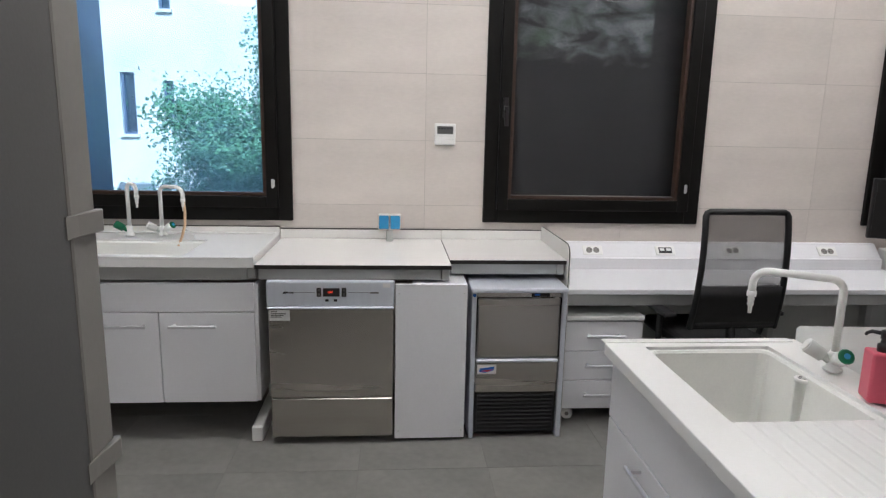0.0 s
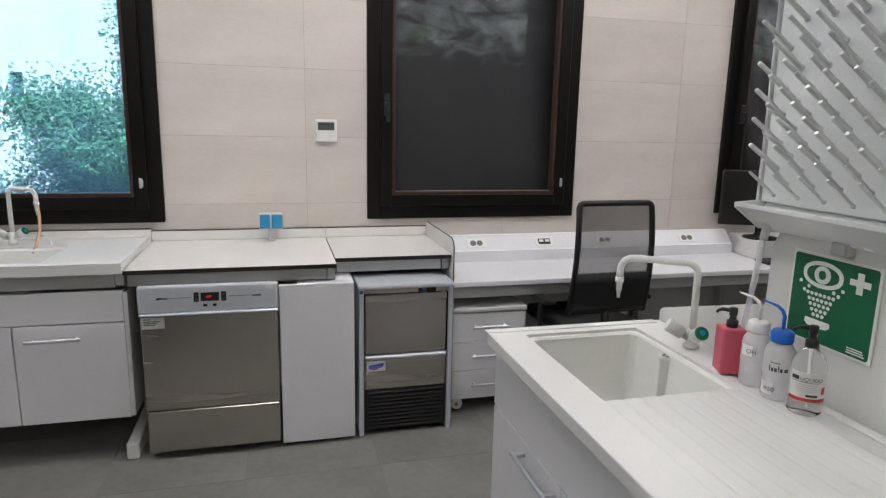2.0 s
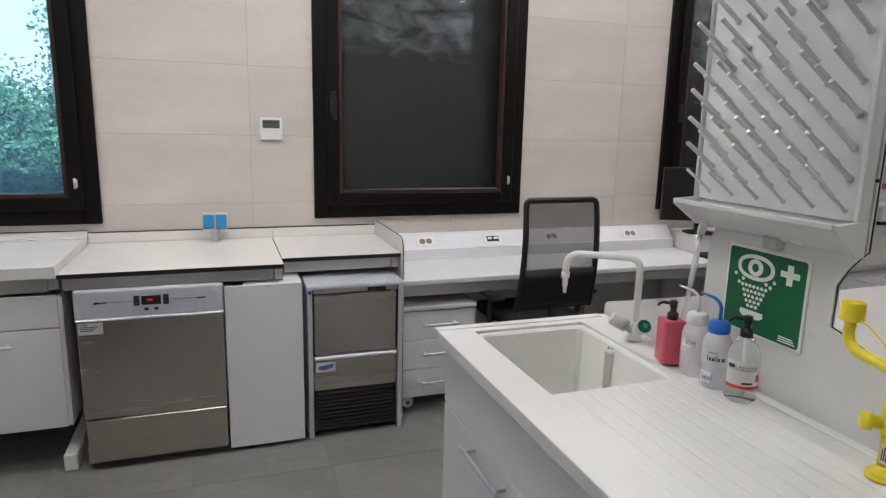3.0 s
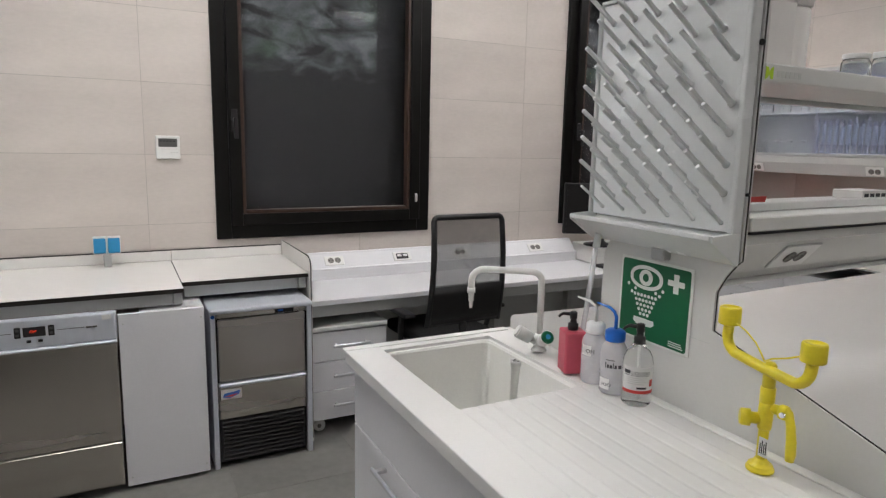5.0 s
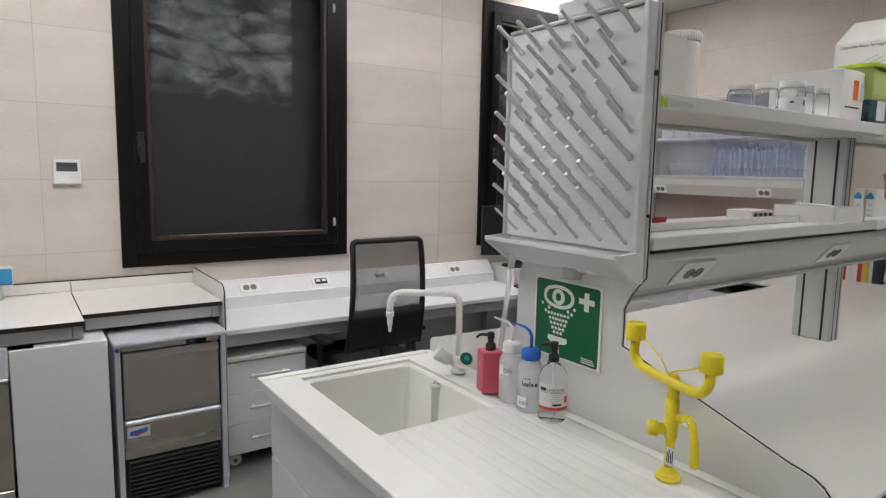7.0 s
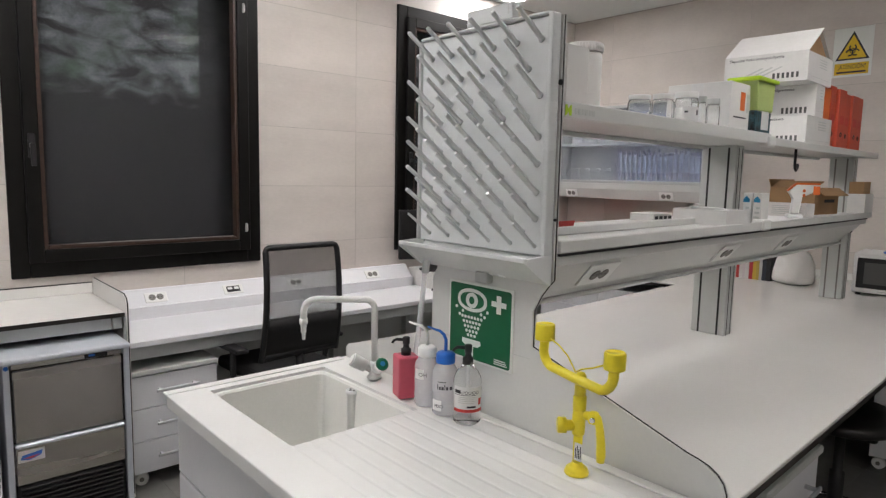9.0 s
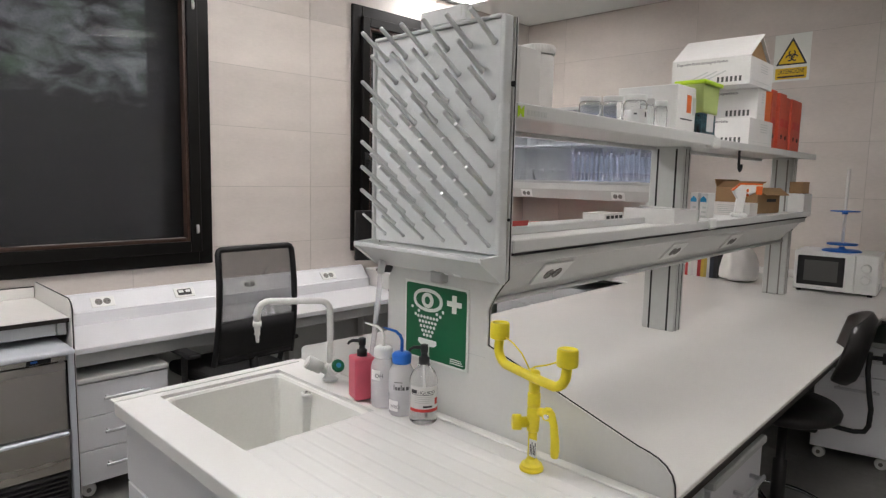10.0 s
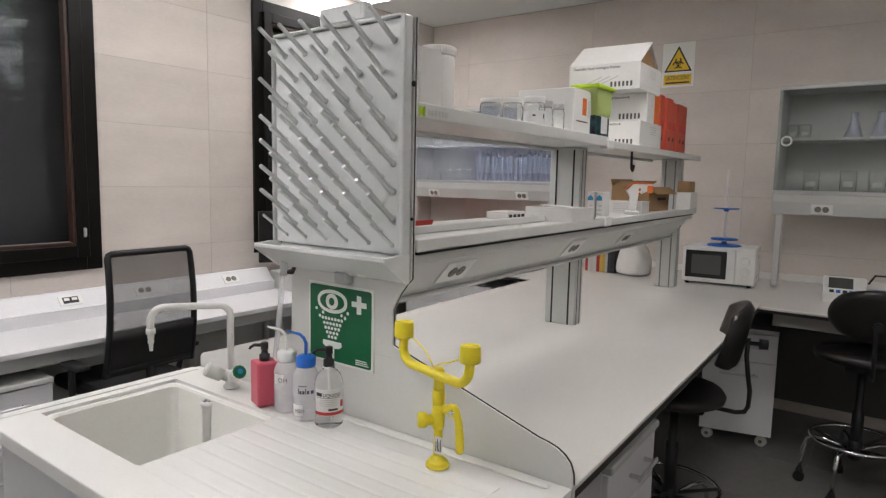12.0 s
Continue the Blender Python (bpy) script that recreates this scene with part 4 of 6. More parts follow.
part("shelf_joint", box(bm_new(), (UJ - 0.035, F0 - 0.006, 1.700), (UJ + 0.05, F0 + 0.03, 1.744), 0.010, 2), M_TAPW, r, "white joint cap")
part("shelf_rear_rail", box(bm_new(), (0.018, F1 - 0.03, 1.699), (UE - 0.1, F1 - 0.005, 1.7135), 0.002), M_GREYP, r)
b = prism(bm_new(), [(0.02, 1.715), (0.028, 1.720), (0.033, 1.727), (0.038, 1.717), (0.046, 1.717), (0.046, 1.744), (0.038, 1.739), (0.033, 1.732), (0.028, 1.742), (0.02, 1.742)], "y", F0 - 0.0012, F0 - 0.0002)
part("maker_logo", b, M_LIME, r, "small green logo")
b = bm_new()
for i in range(6):
    box(b, (0.060 + i * 0.015, F0 - 0.0010, 1.722), (0.071 + i * 0.015, F0 - 0.0002, 1.736))
part("maker_name", b, M_GREYP, r)
for u in (0.30, 1.16, 1.80):
    y0, z0 = V0 + 0.045, 1.345
    y1, z1 = V0 + 0.115, 1.262
    n = Vector((0, -(z0 - z1), -(y1 - y0))).normalized()
    mrot = Matrix(((1, 0, 0), (0, (y0 - y1) / math.hypot(y0 - y1, z0 - z1), n.y), (0, (z0 - z1) / math.hypot(y0 - y1, z0 - z1), n.z))).to_4x4()
    socket(r, (u, (y0 + y1) / 2 + n.y * 0.0006, (z0 + z1) / 2 + n.z * 0.0006), mrot, 0, 0.15, 0.085)
part("end_bracket", prism(bm_new(), [(V0 + 0.04, 1.376), (V1 - 0.05, 1.376), (V1 - 0.12, 1.25), (V0 + 0.13, 1.25)], "x", L + 0.001, L + 0.02), M_GREYP, r)

# ---- bench along the right wall ----
r = thing("wall_bench", "white laminate wall bench with dark edge along the tiled wall", "bench", (3.67, 0.0, 0.0))
part("tabletop", box(bm_new(), (0, -2.2, 0.904), (EX - 3.67 - 0.004, 2.965, 0.916), 0.002), M_TOP, r)
part("edge_band", box(bm_new(), (-0.001, -2.2, 0.888), (EX - 3.67 - 0.005, 2.965, 0.9038)), M_EDGE, r, "dark core edge")
# Rail gets a darker material for the shade the top throws on it.
part("front_rail", box(bm_new(), (0.03, -2.19, 0.82), (0.07, 0.36, 0.8875), 0.003), M_FRIDGE2, r, "front rail, darkened for the shade under the bench top")
part("upstand", box(bm_new(), (EX - 3.67 - 0.02, -2.2, 0.9165), (EX - 3.67 - 0.004, 2.965, 0.965), 0.002), M_TOP, r)
for y in (-2.1, -1.2, 2.9):
    part("leg", box(bm_new(), (0.9, y, 0.0), (0.94, y + 0.04, 0.8875), 0.003), M_ALU, r)
# Graphite colour here also carries the shade beneath the bench.
part("back_panel", box(bm_new(), (1.10, -2.2, 0.1), (1.115, 2.95, 0.8875)), M_FRIDGE, r, "grey modesty panel, darkened for the shade under the bench")

r = thing("bench_cabinet", "white drawer cabinets under the wall bench behind the island", "cabinet", (3.74, 2.42, 0.0), -90)
part("body", box(bm_new(), (-0.52, 0.019, 0.06), (0.52, 0.55, 0.80), 0.002), M_WHITE, r)
for x0, x1 in ((-0.52, -0.002), (0.002, 0.52)):
    for z0, z1 in ((0.06, 0.43), (0.435, 0.635), (0.64, 0.80)):
        d = part("drawer_front", box(bm_new(), (x0, 0, z0), (x1, 0.018, z1), 0.002), M_WHITE, r)
        handle_bar(d, (x0 + x1) / 2, z1 - 0.06, 0.20)


# ---- glazed wall cabinets over the wall bench ----
def glazed_cabinet(y0, y1, z0, z1, label, glass):
    r = thing("glazed_cabinet", label, "cabinet", (4.5, y0, 0.0), group="glazed cabinets")
    w, d = y1 - y0, EX - 4.5 - 0.004
    b = bm_new()
    box(b, (0.022, 0, z0), (d, 0.016, z1), 0.002)
    box(b, (0.022, w - 0.016, z0), (d, w, z1), 0.002)
    box(b, (0.022, 0.016, z0), (d, w - 0.016, z0 + 0.018), 0.002)
    box(b, (0.022, 0.016, z1 - 0.018), (d, w - 0.016, z1), 0.002)
    box(b, (d - 0.012, 0.016, z0 + 0.018), (d, w - 0.016, z1 - 0.018))
    part("carcass", b, M_GREYP, r)
    part("shelf", box(bm_new(), (0.03, 0.017, (z0 + z1) / 2 + 0.0), (d - 0.013, w - 0.017, (z0 + z1) / 2 + 0.016)), M_GREYP, r)
    b = bm_new()
    box(b, (-0.002, 0, z0 - 0.002), (0.02, w, z0 + 0.022), 0.003)
    box(b, (-0.002, 0, z1 - 0.022), (0.02, w, z1 + 0.002), 0.003)
    part("track", b, M_ALU, r)
    n = max(2, round(w / 0.6))
    for i in range(n):
        x = 0.004 if i % 2 else 0.011
        gp = part("glass_door", box(bm_new(), (x, i * w / n - 0.01 * (i > 0), z0 + 0.023), (x + 0.005, (i + 1) * w / n + 0.01 * (i < n - 1), z1 - 0.023)), glass, r, "sliding glass door")
        gp.visible_shadow = False
        if i == n - 1:
            part("finger_pull", tube(bm_new(), [(x - 0.002, w - 0.056 + 0.028 * math.cos(0.314 * k), 1.846 + 0.028 * math.sin(0.314 * k)) for k in range(21)], 0.006, 8, False), M_TAPW, gp, "round white finger pull")
    # service rail and uprights
    part("service_rail", prism(bm_new(), [(0.0, z0 - 0.004), (d - 0.05, z0 - 0.004), (d - 0.05, z0 - 0.13), (0.03, z0 - 0.13), (0.0, z0 - 0.05)], "y", 0.0, w, 0.002), M_GREYP, r)
    for y in (0.02, w - 0.06):
        up = part("upright", box(bm_new(), (0.03, y, 0.917), (0.075, y + 0.035, z0 - 0.131), 0.003), M_PANEL, r)
    for y in (0.28, w - 0.28):
        p = socket(r, (0.0118, y, z0 - 0.09), Matrix(((0, -0.35, -0.937), (-1, 0, 0), (0, 0.937, -0.35))).to_4x4(), 0)
    return r


glazed_cabinet(-1.4, 0.535, 1.515, 2.185, "grey wall cabinet with sliding glass doors holding flasks", M_SMOKE)
glazed_cabinet(2.09, 3.55, 1.53, 2.16, "grey wall cabinet with sliding glass doors holding pipettes", M_HAZE)

# ---- freezer at the near corner ----
r = thing("tall_freezer", "tall graphite upright freezer with pale door edge and hinges", "freezer", (-0.722, 1.10, 0.0))
part("body", box(bm_new(), (-0.70, -0.72, 0.03), (0.0, -0.004, 2.05), 0.004), M_FRIDGE, r)
part("door", box(bm_new(), (-0.70, 0.0, 0.05), (-0.001, 0.108, 2.03), 0.008, 2), M_FRIDGE2, r, "pale beige-grey door edge")
part("plinth", box(bm_new(), (-0.68, -0.70, 0.0), (-0.02, 0.0, 0.0295)), M_BLACK, r)
for z in (0.835, 1.335):
    b = prism(bm_new(), [(0.0005, -0.02), (0.003, -0.02), (0.006, 0.02), (0.018, 0.095), (0.014, 0.106), (0.0005, 0.104)], "z", z, z + 0.045, 0.002)
    part("hinge", b, M_FRIDGE2, r, "beige plastic hinge cover")


# ---- eyewash sign on the end panel ----
r = thing("eyewash_sign", "green and white emergency eyewash sign on the panel", "sign", (PX - 0.0005, 1.031, 1.1655))
r.scale = (1.0, 1.03, 0.905)
# local y runs along the panel, z up; the face looks to -x
part("plate", box(bm_new(), (-0.004, -0.120, -0.122), (-0.0004, 0.120, 0.122), 0.001), M_SIGNW, r)


def rounded(hy, hz, rad, cy=0.0, cz=0.0):
    out = []
    for sy, sz, a0 in ((1, 1, 0), (-1, 1, 90), (-1, -1, 180), (1, -1, 270)):
        for i in range(5):
            a = radians(a0 + 22.5 * i)
            out.append((cy + sy * (hy - rad) + rad * math.cos(a), cz + sz * (hz - rad) + rad * math.sin(a)))
    return out


def disc(cy, cz, ry, rz_, n=20):
    return [(cy + ry * math.cos(2 * math.pi * i / n), cz + rz_ * math.sin(2 * math.pi * i / n)) for i in range(n)]


f = part("green_field", prism(bm_new(), rounded(0.113, 0.115, 0.008), "x", -0.0046, -0.0041), M_GREEN, r)
# eye
cy, cz = 0.028, 0.068
eye = [(cy + 0.056 * math.cos(radians(a)), cz + 0.036 * (abs(math.sin(radians(a))) ** 0.85) * (1 if a < 180 else -1)) for a in range(0, 360, 12)]
part("eye_white", prism(bm_new(), eye, "x", -0.0052, -0.0047), M_SIGNW, f)
eye2 = [(cy + 0.045 * math.cos(radians(a)), cz + 0.025 * (abs(math.sin(radians(a))) ** 0.85) * (1 if a < 180 else -1)) for a in range(0, 360, 12)]
part("eye_green", prism(bm_new(), eye2, "x", -0.0058, -0.0053), M_GREEN, f)
part("iris", prism(bm_new(), disc(cy, cz, 0.023, 0.024), "x", -0.0064, -0.0059), M_SIGNW, f)
part("pupil", prism(bm_new(), disc(cy, cz, 0.010, 0.012), "x", -0.0070, -0.0065), M_GREEN, f)
part("cross", prism(bm_new(), [(-0.062, 0.098), (-0.078, 0.098), (-0.078, 0.080), (-0.096, 0.080), (-0.096, 0.064), (-0.078, 0.064), (-0.078, 0.044), (-0.062, 0.044), (-0.062, 0.064), (-0.044, 0.064), (-0.044, 0.080), (-0.062, 0.080)], "x", -0.0052, -0.0047), M_SIGNW, f)
for z, n, w in ((0.028, 2, 0.070), (0.012, 7, 0.072), (-0.003, 6, 0.060), (-0.017, 5, 0.050), (-0.031, 4, 0.038), (-0.044, 3, 0.025)):
    for i in range(n):
        y = cy - w / 2 + w * i / (n - 1)
        part("drop", prism(bm_new(), disc(y, z + 0.002, 0.0048, 0.0052, 10), "x", -0.0052, -0.0047), M_SIGNW, f)
for y, z in ((0.088, 0.040), (-0.030, 0.040), (0.075, 0.018), (-0.020, 0.024)):
    part("drop", prism(bm_new(), disc(y, z, 0.0048, 0.0052, 10), "x", -0.0052, -0.0047), M_SIGNW, f)
part("fountain", prism(bm_new(), [(0.062, -0.054), (-0.006, -0.054), (-0.008, -0.066), (0.002, -0.074), (0.020, -0.076), (0.020, -0.115), (0.036, -0.115), (0.036, -0.076), (0.054, -0.074), (0.064, -0.066)], "x", -0.0052, -0.0047), M_SIGNW, f)
for i in range(3):
    part("text_bar", box(bm_new(), (-0.0050, -0.104 + 0.003 * i, -0.108 + i * 0.006), (-0.0047, -0.058, -0.105 + i * 0.006)), M_SIGNW, f)


# ---- eyewash fitting ----
r = thing("eyewash_station", "yellow enamelled twin-head eyewash fitting on the drainer", "eyewash", (1.056, 0.620, 0.9245))
part("base", lathe(bm_new(), [(0.0265, 0), (0.027, 0.003), (0.0265, 0.006), (0.0235, 0.0065), (0.024, 0.011), (0.023, 0.013), (0.0165, 0.0135), (0.016, 0.019), (0.0125, 0.022), (0.0110, 0.026)], n=28), M_YELLOW, r)
part("pipe", lathe(bm_new(), [(0.0100, 0.024), (0.0100, 0.095), (0.009, 0.0955)], n=20), M_YELLOW, r)
part("valve_housing", lathe(bm_new(), [(0.0125, 0.088), (0.0135, 0.092), (0.0142, 0.112), (0.0145, 0.128), (0.0135, 0.146), (0.012, 0.1465)], n=20), M_YELLOW, r)
part("collar", lathe(bm_new(), [(0.0136, 0.144), (0.0143, 0.146), (0.0143, 0.174), (0.0136, 0.176), (0.012, 0.1765)], n=20), M_YELLOW, r)
part("riser", lathe(bm_new(), [(0.0124, 0.175), (0.0124, 0.214), (0.0115, 0.222), (0.0085, 0.227), (0.002, 0.229)], n=20), M_YELLOW, r)
part("valve_body", tube(bm_new(), [(-0.004, 0.006, 0.108), (-0.016, 0.020, 0.107), (-0.0165, 0.0205, 0.107), (-0.027, 0.034, 0.106), (-0.029, 0.036, 0.106)], [0.012, 0.012, 0.0175, 0.0175, 0.015], 18), M_YELLOW, r, "round yellow valve cap")
part("valve_stem", tube(bm_new(), [(0.003, -0.008, 0.134), (0.006, -0.034, 0.136)], 0.010, 12), M_YELLOW, r)
part("lever_clevis", box(bm_new(), (-0.007, -0.046, 0.122), (0.011, -0.026, 0.150), 0.005, 2), M_YELLOW, r)
part("hinge_pin", tube(bm_new(), [(-0.0115, -0.040, 0.134), (0.0155, -0.040, 0.134)], 0.0055, 12), M_CHROME, r, "metal lever pin")
part("lever", tube(bm_new(), [(0.002, -0.036, 0.146), (0.002, -0.046, 0.138), (0.002, -0.053, 0.115), (0.001, -0.058, 0.085), (0.0, -0.060, 0.060), (-0.001, -0.060, 0.046)], [0.008, 0.0085, 0.0085, 0.0095, 0.010, 0.008], 12), M_YELLOW, r, "yellow push lever")
bend = [(a, 0.0985 - 0.036 + 0.036 * math.sin(radians(a)), 0.207 + 0.036 - 0.036 * math.cos(radians(a))) for a in (15, 35, 55, 75, 90)]
arm = [(0, y, z) for a, y, z in bend][::-1] + [(0, 0, 0.207)] + [(0, -y, z) for a, y, z in bend]
arm = [(0, 0.0985, 0.262)] + arm + [(0, -0.0985, 0.262)]
turn = pose(-0.007, 0.011, 0.213, 5.5, 0, -5) @ pose(0, 0, -0.207)
part("arm", tube(bm_new(), [turn @ Vector(p) for p in arm], 0.0108, 16), M_YELLOW, r)
for s_ in (-1, 1):
    p = turn @ Vector((0, s_ * 0.0985, 0.2605))
    part("spray_head", lathe(bm_new(), [(0.013, 0), (0.0215, 0.003), (0.0225, 0.006), (0.0222, 0.036), (0.0205, 0.0395), (0.017, 0.0398), (0.0165, 0.0375), (0.001, 0.0372)], tuple(p), 24), M_YELLOW, r, "yellow dust cap")
part("cap_strap", tube(bm_new(), [turn @ Vector(p) for p in ((-0.004, 0.077, 0.272), (-0.004, 0.052, 0.266), (-0.006, 0.022, 0.252), (-0.006, 0.006, 0.236), (0.0, 0.0, 0.221))], 0.0016, 8), M_YELLOW, r)
part("cap_strap", tube(bm_new(), [turn @ Vector(p) for p in ((-0.004, -0.077, 0.266), (-0.004, -0.05, 0.250), (-0.006, -0.02, 0.236), (0.0, 0.0, 0.221))], 0.0018, 8), M_YELLOW, r)
lb = part("label_sticker", box(bm_new(), (-0.0118, -0.020, 0.034), (-0.0110, 0.000, 0.074), 0.0002), M_LABEL, r, "small white printed label")
for i in range(4):
    part("text_bar", box(bm_new(), (-0.0124, -0.0175 + i * 0.0042, 0.040), (-0.0119, -0.0155 + i * 0.0042, 0.068 - 0.006 * (i % 2))), M_INK, lb)


# ---- bottles by the sink ----
def pump(parent, z, s=1.0, ang=160):
    b = lathe(bm_new(), [(0.0155 * s, z), (0.0155 * s, z + 0.018 * s), (0.010 * s, z + 0.021 * s), (0.0085 * s, z + 0.032 * s), (0.011 * s, z + 0.033 * s), (0.011 * s, z + 0.054 * s), (0.007 * s, z + 0.056 * s)], n=16)
    pc = part("pump_head", b, M_BLACK, parent, "black pump head")
    a = radians(ang)
    dx, dy = math.cos(a), math.sin(a)
    part("spout", tube(bm_new(), [(0, 0, z + 0.046 * s), (dx * 0.03 * s, dy * 0.03 * s, z + 0.046 * s), (dx * 0.04 * s, dy * 0.04 * s, z + 0.040 * s), (dx * 0.043 * s, dy * 0.043 * s, z + 0.034 * s)], [0.006 * s, 0.005 * s, 0.004 * s, 0.004 * s], 8), M_BLACK, pc)


r = thing("soap_dispenser", "square matt pink soap dispenser with black pump", "soap dispenser", (1.064, 1.238, 0.9245), -18)
part("body", box(bm_new(), (-0.031, -0.031, 0), (0.031, 0.031, 0.124), 0.006, 3), M_PINK, r)
pump(r, 0.1242, 0.95, 150)


def label_wrap(parent, rad, z0, z1, a0, a1, material, name="paper_label", off=0.0006):
    b = bm_new()
    n = 10
    cols = []
    for i in range(n + 1):
        a = radians(a0 + (a1 - a0) * i / n)
        cols.append([b.verts.new((rr * math.cos(a), rr * math.sin(a), z)) for rr in (rad, rad + off) for z in (z0, z1)])
    for c0, c1 in zip(cols, cols[1:]):
        for q in ((0, 1), (1, 3), (3, 2), (2, 0)):
            b.faces.new((c0[q[0]], c0[q[1]], c1[q[1]], c1[q[0]]))
    b.faces.new([cols[0][i] for i in (0, 1, 3, 2)])
    b.faces.new([cols[-1][i] for i in (0, 2, 3, 1)])
    bmesh.ops.recalc_face_normals(b, faces=b.faces)
    return part(name, b, material, parent)


def letters_round(parent, text, rad, z, a0, size, material):
    """Words bent round a bottle; they read left to right as seen from outside."""
    ob = words("lettering", text, size, Matrix.Identity(4), material, parent, 0.0002)
    for v in ob.data.vertices:
        a = radians(a0) + v.co.x / rad
        rr = rad + 0.0014 + v.co.z
        v.co = (rr * math.cos(a), rr * math.sin(a), z + v.co.y)
    return ob


def wash_bottle(loc, rz, cap, label, rad=0.0345, h=0.141, tip=150, straw=None):
    r = thing("wash_bottle", label, "wash bottle", loc, rz)
    prof = [(rad * 0.9, 0), (rad, 0.006), (rad, h * 0.80), (rad * 0.93, h * 0.88), (rad * 0.72, h * 0.96), (rad * 0.62, h)]
    part("body", lathe(bm_new(), prof, n=28), M_WASH, r)
    part("liquid", lathe(bm_new(), [(rad * 0.86, 0.003), (rad * 0.975, 0.008), (rad * 0.975, h * 0.56), (0.003, h * 0.561)], n=28), M_FILL, r).visible_shadow = False
    part("cap", lathe(bm_new(), [(rad * 0.74, h), (rad * 0.76, h + 0.004), (rad * 0.76, h + 0.024), (rad * 0.6, h + 0.029), (0.008, h + 0.031)], n=24), cap, r)
    a = radians(tip)
    dx, dy = math.cos(a), math.sin(a)
    pts = [(0, 0, h + 0.03), (0, 0, h + 0.062), (dx * 0.006, dy * 0.006, h + 0.075), (dx * 0.018, dy * 0.018, h + 0.084), (dx * 0.055, dy * 0.055, h + 0.092)]
    part("spout", tube(bm_new(), pts, [0.0048, 0.0046, 0.0044, 0.004, 0.0022], 8), straw or cap, r)
    return r


w = wash_bottle((1.070, 1.150, 0.9245), 0, M_TAPW, "translucent wash bottle with white cap and bent spout", tip=120, h=0.139)
label_wrap(w, 0.0347, 0.080, 0.108, 165, 215, M_LABEL)
letters_round(w, "OH", 0.0347, 0.088, 190, 0.016, M_INK)
w = wash_bottle((1.066, 1.068, 0.9245), 0, M_BLUE, "translucent wash bottle with blue cap, handwritten label", tip=115)
label_wrap(w, 0.0347, 0.015, 0.044, 160, 213, M_LABEL)
for a0, a1 in ((192, 196), (200, 209), (212, 222), (225, 229), (232, 242), (248, 262)):
    label_wrap(w, 0.0350, 0.074, 0.0830 if (a1 - a0) > 5 else 0.089, a0, a1, M_INK, "text_bar", 0.0004)
label_wrap(w, 0.0350, 0.094, 0.0965, 195, 232, M_FRIDGE, "text_bar", 0.0004)
letters_round(w, "H2O", 0.0347, 0.024, 178, 0.013, M_INK)

r = thing("soap_bottle", "clear round bottle of liquid soap with black pump", "soap bottle", (1.070, 0.985, 0.9245))
part("body", lathe(bm_new(), [(0.031, 0), (0.0365, 0.006), (0.0368, 0.108), (0.035, 0.122), (0.028, 0.138), (0.0175, 0.148), (0.0155, 0.156)], n=32), M_LIQ, r).visible_shadow = False
pump(r, 0.1565, 0.92, 130)
part("dip_tube", tube(bm_new(), [(0, 0, 0.155), (0.002, 0, 0.09), (0.012, 0.004, 0.012)], 0.0032, 8), M_TAPW, r)
lw = label_wrap(r, 0.0371, 0.036, 0.104, 165, 300, M_LABEL)
label_wrap(lw, 0.0378, 0.037, 0.045, 165, 300, M_REDB, "red_band")
label_wrap(lw, 0.0378, 0.086, 0.095, 172, 199, M_INK, "text_bar")
letters_round(lw, "LIQUIDO", 0.0380, 0.0860, 203, 0.0115, M_INK)
label_wrap(lw, 0.0378, 0.0820, 0.0830, 172, 268, M_INK, "underline")
for i, z in enumerate((0.076, 0.071, 0.066, 0.061)):
    label_wrap(lw, 0.0378, z, z + 0.0015, 190, 262 - 9 * (i % 2), M_GREYP, "text_bar")
label_wrap(lw, 0.0378, 0.049, 0.054, 225, 262, M_INK, "text_bar")
label_wrap(lw, 0.0378, 0.055, 0.072, 276, 292, M_REDB, "hazard_mark")


# ---- thermostat, blue sockets ----
r = thing("thermostat", "white wall thermostat with a small grey display", "thermostat", (0.178, WY - 0.001, 1.517))
part("housing", box(bm_new(), (-0.060, -0.022, -0.061), (0.060, -0.0005, 0.061), 0.005, 2), M_TAPW, r)
d = part("display", box(bm_new(), (-0.046, -0.0235, 0.002), (0.046, -0.0221, 0.046), 0.001), M_FRIDGE, r, "grey liquid crystal display")
for i in range(5):
    part("digit_bar", box(bm_new(), (-0.040 + i * 0.016, -0.0243, 0.030), (-0.028 + i * 0.016, -0.0236, 0.036)), M_INK, d)
for i in range(3):
    part("button", box(bm_new(), (0.012 + i * 0.014, -0.0238, -0.030), (0.021 + i * 0.014, -0.0221, -0.024), 0.001), M_PANEL, r)
part("lid_line", box(bm_new(), (-0.058, -0.0226, -0.010), (0.058, -0.0221, -0.0088)), M_GREYP, r)

r = thing("bench_socket", "pair of blue-flapped splashproof sockets on a grey pillar", "socket", (-0.137, 3.47, 0.907))
part("pillar", box(bm_new(), (-0.019, -0.012, 0), (0.019, 0.02, 0.070), 0.004), M_ALU, r)
for x in (-0.032, 0.032):
    s = part("housing", box(bm_new(), (x - 0.031, -0.025, 0.0705), (x + 0.031, 0.02, 0.158), 0.004), M_PANEL, r)
    part("flap", box(bm_new(), (x - 0.027, -0.032, 0.076), (x + 0.027, -0.0253, 0.153), 0.004), M_SKYB, s, "blue hinged flap")

# ---- mesh office chair at the desk ----
r = thing("office_chair", "black office chair with mesh back at the white desk", "office chair", (1.578, 2.76, 0.0), 2)
b = bm_new()


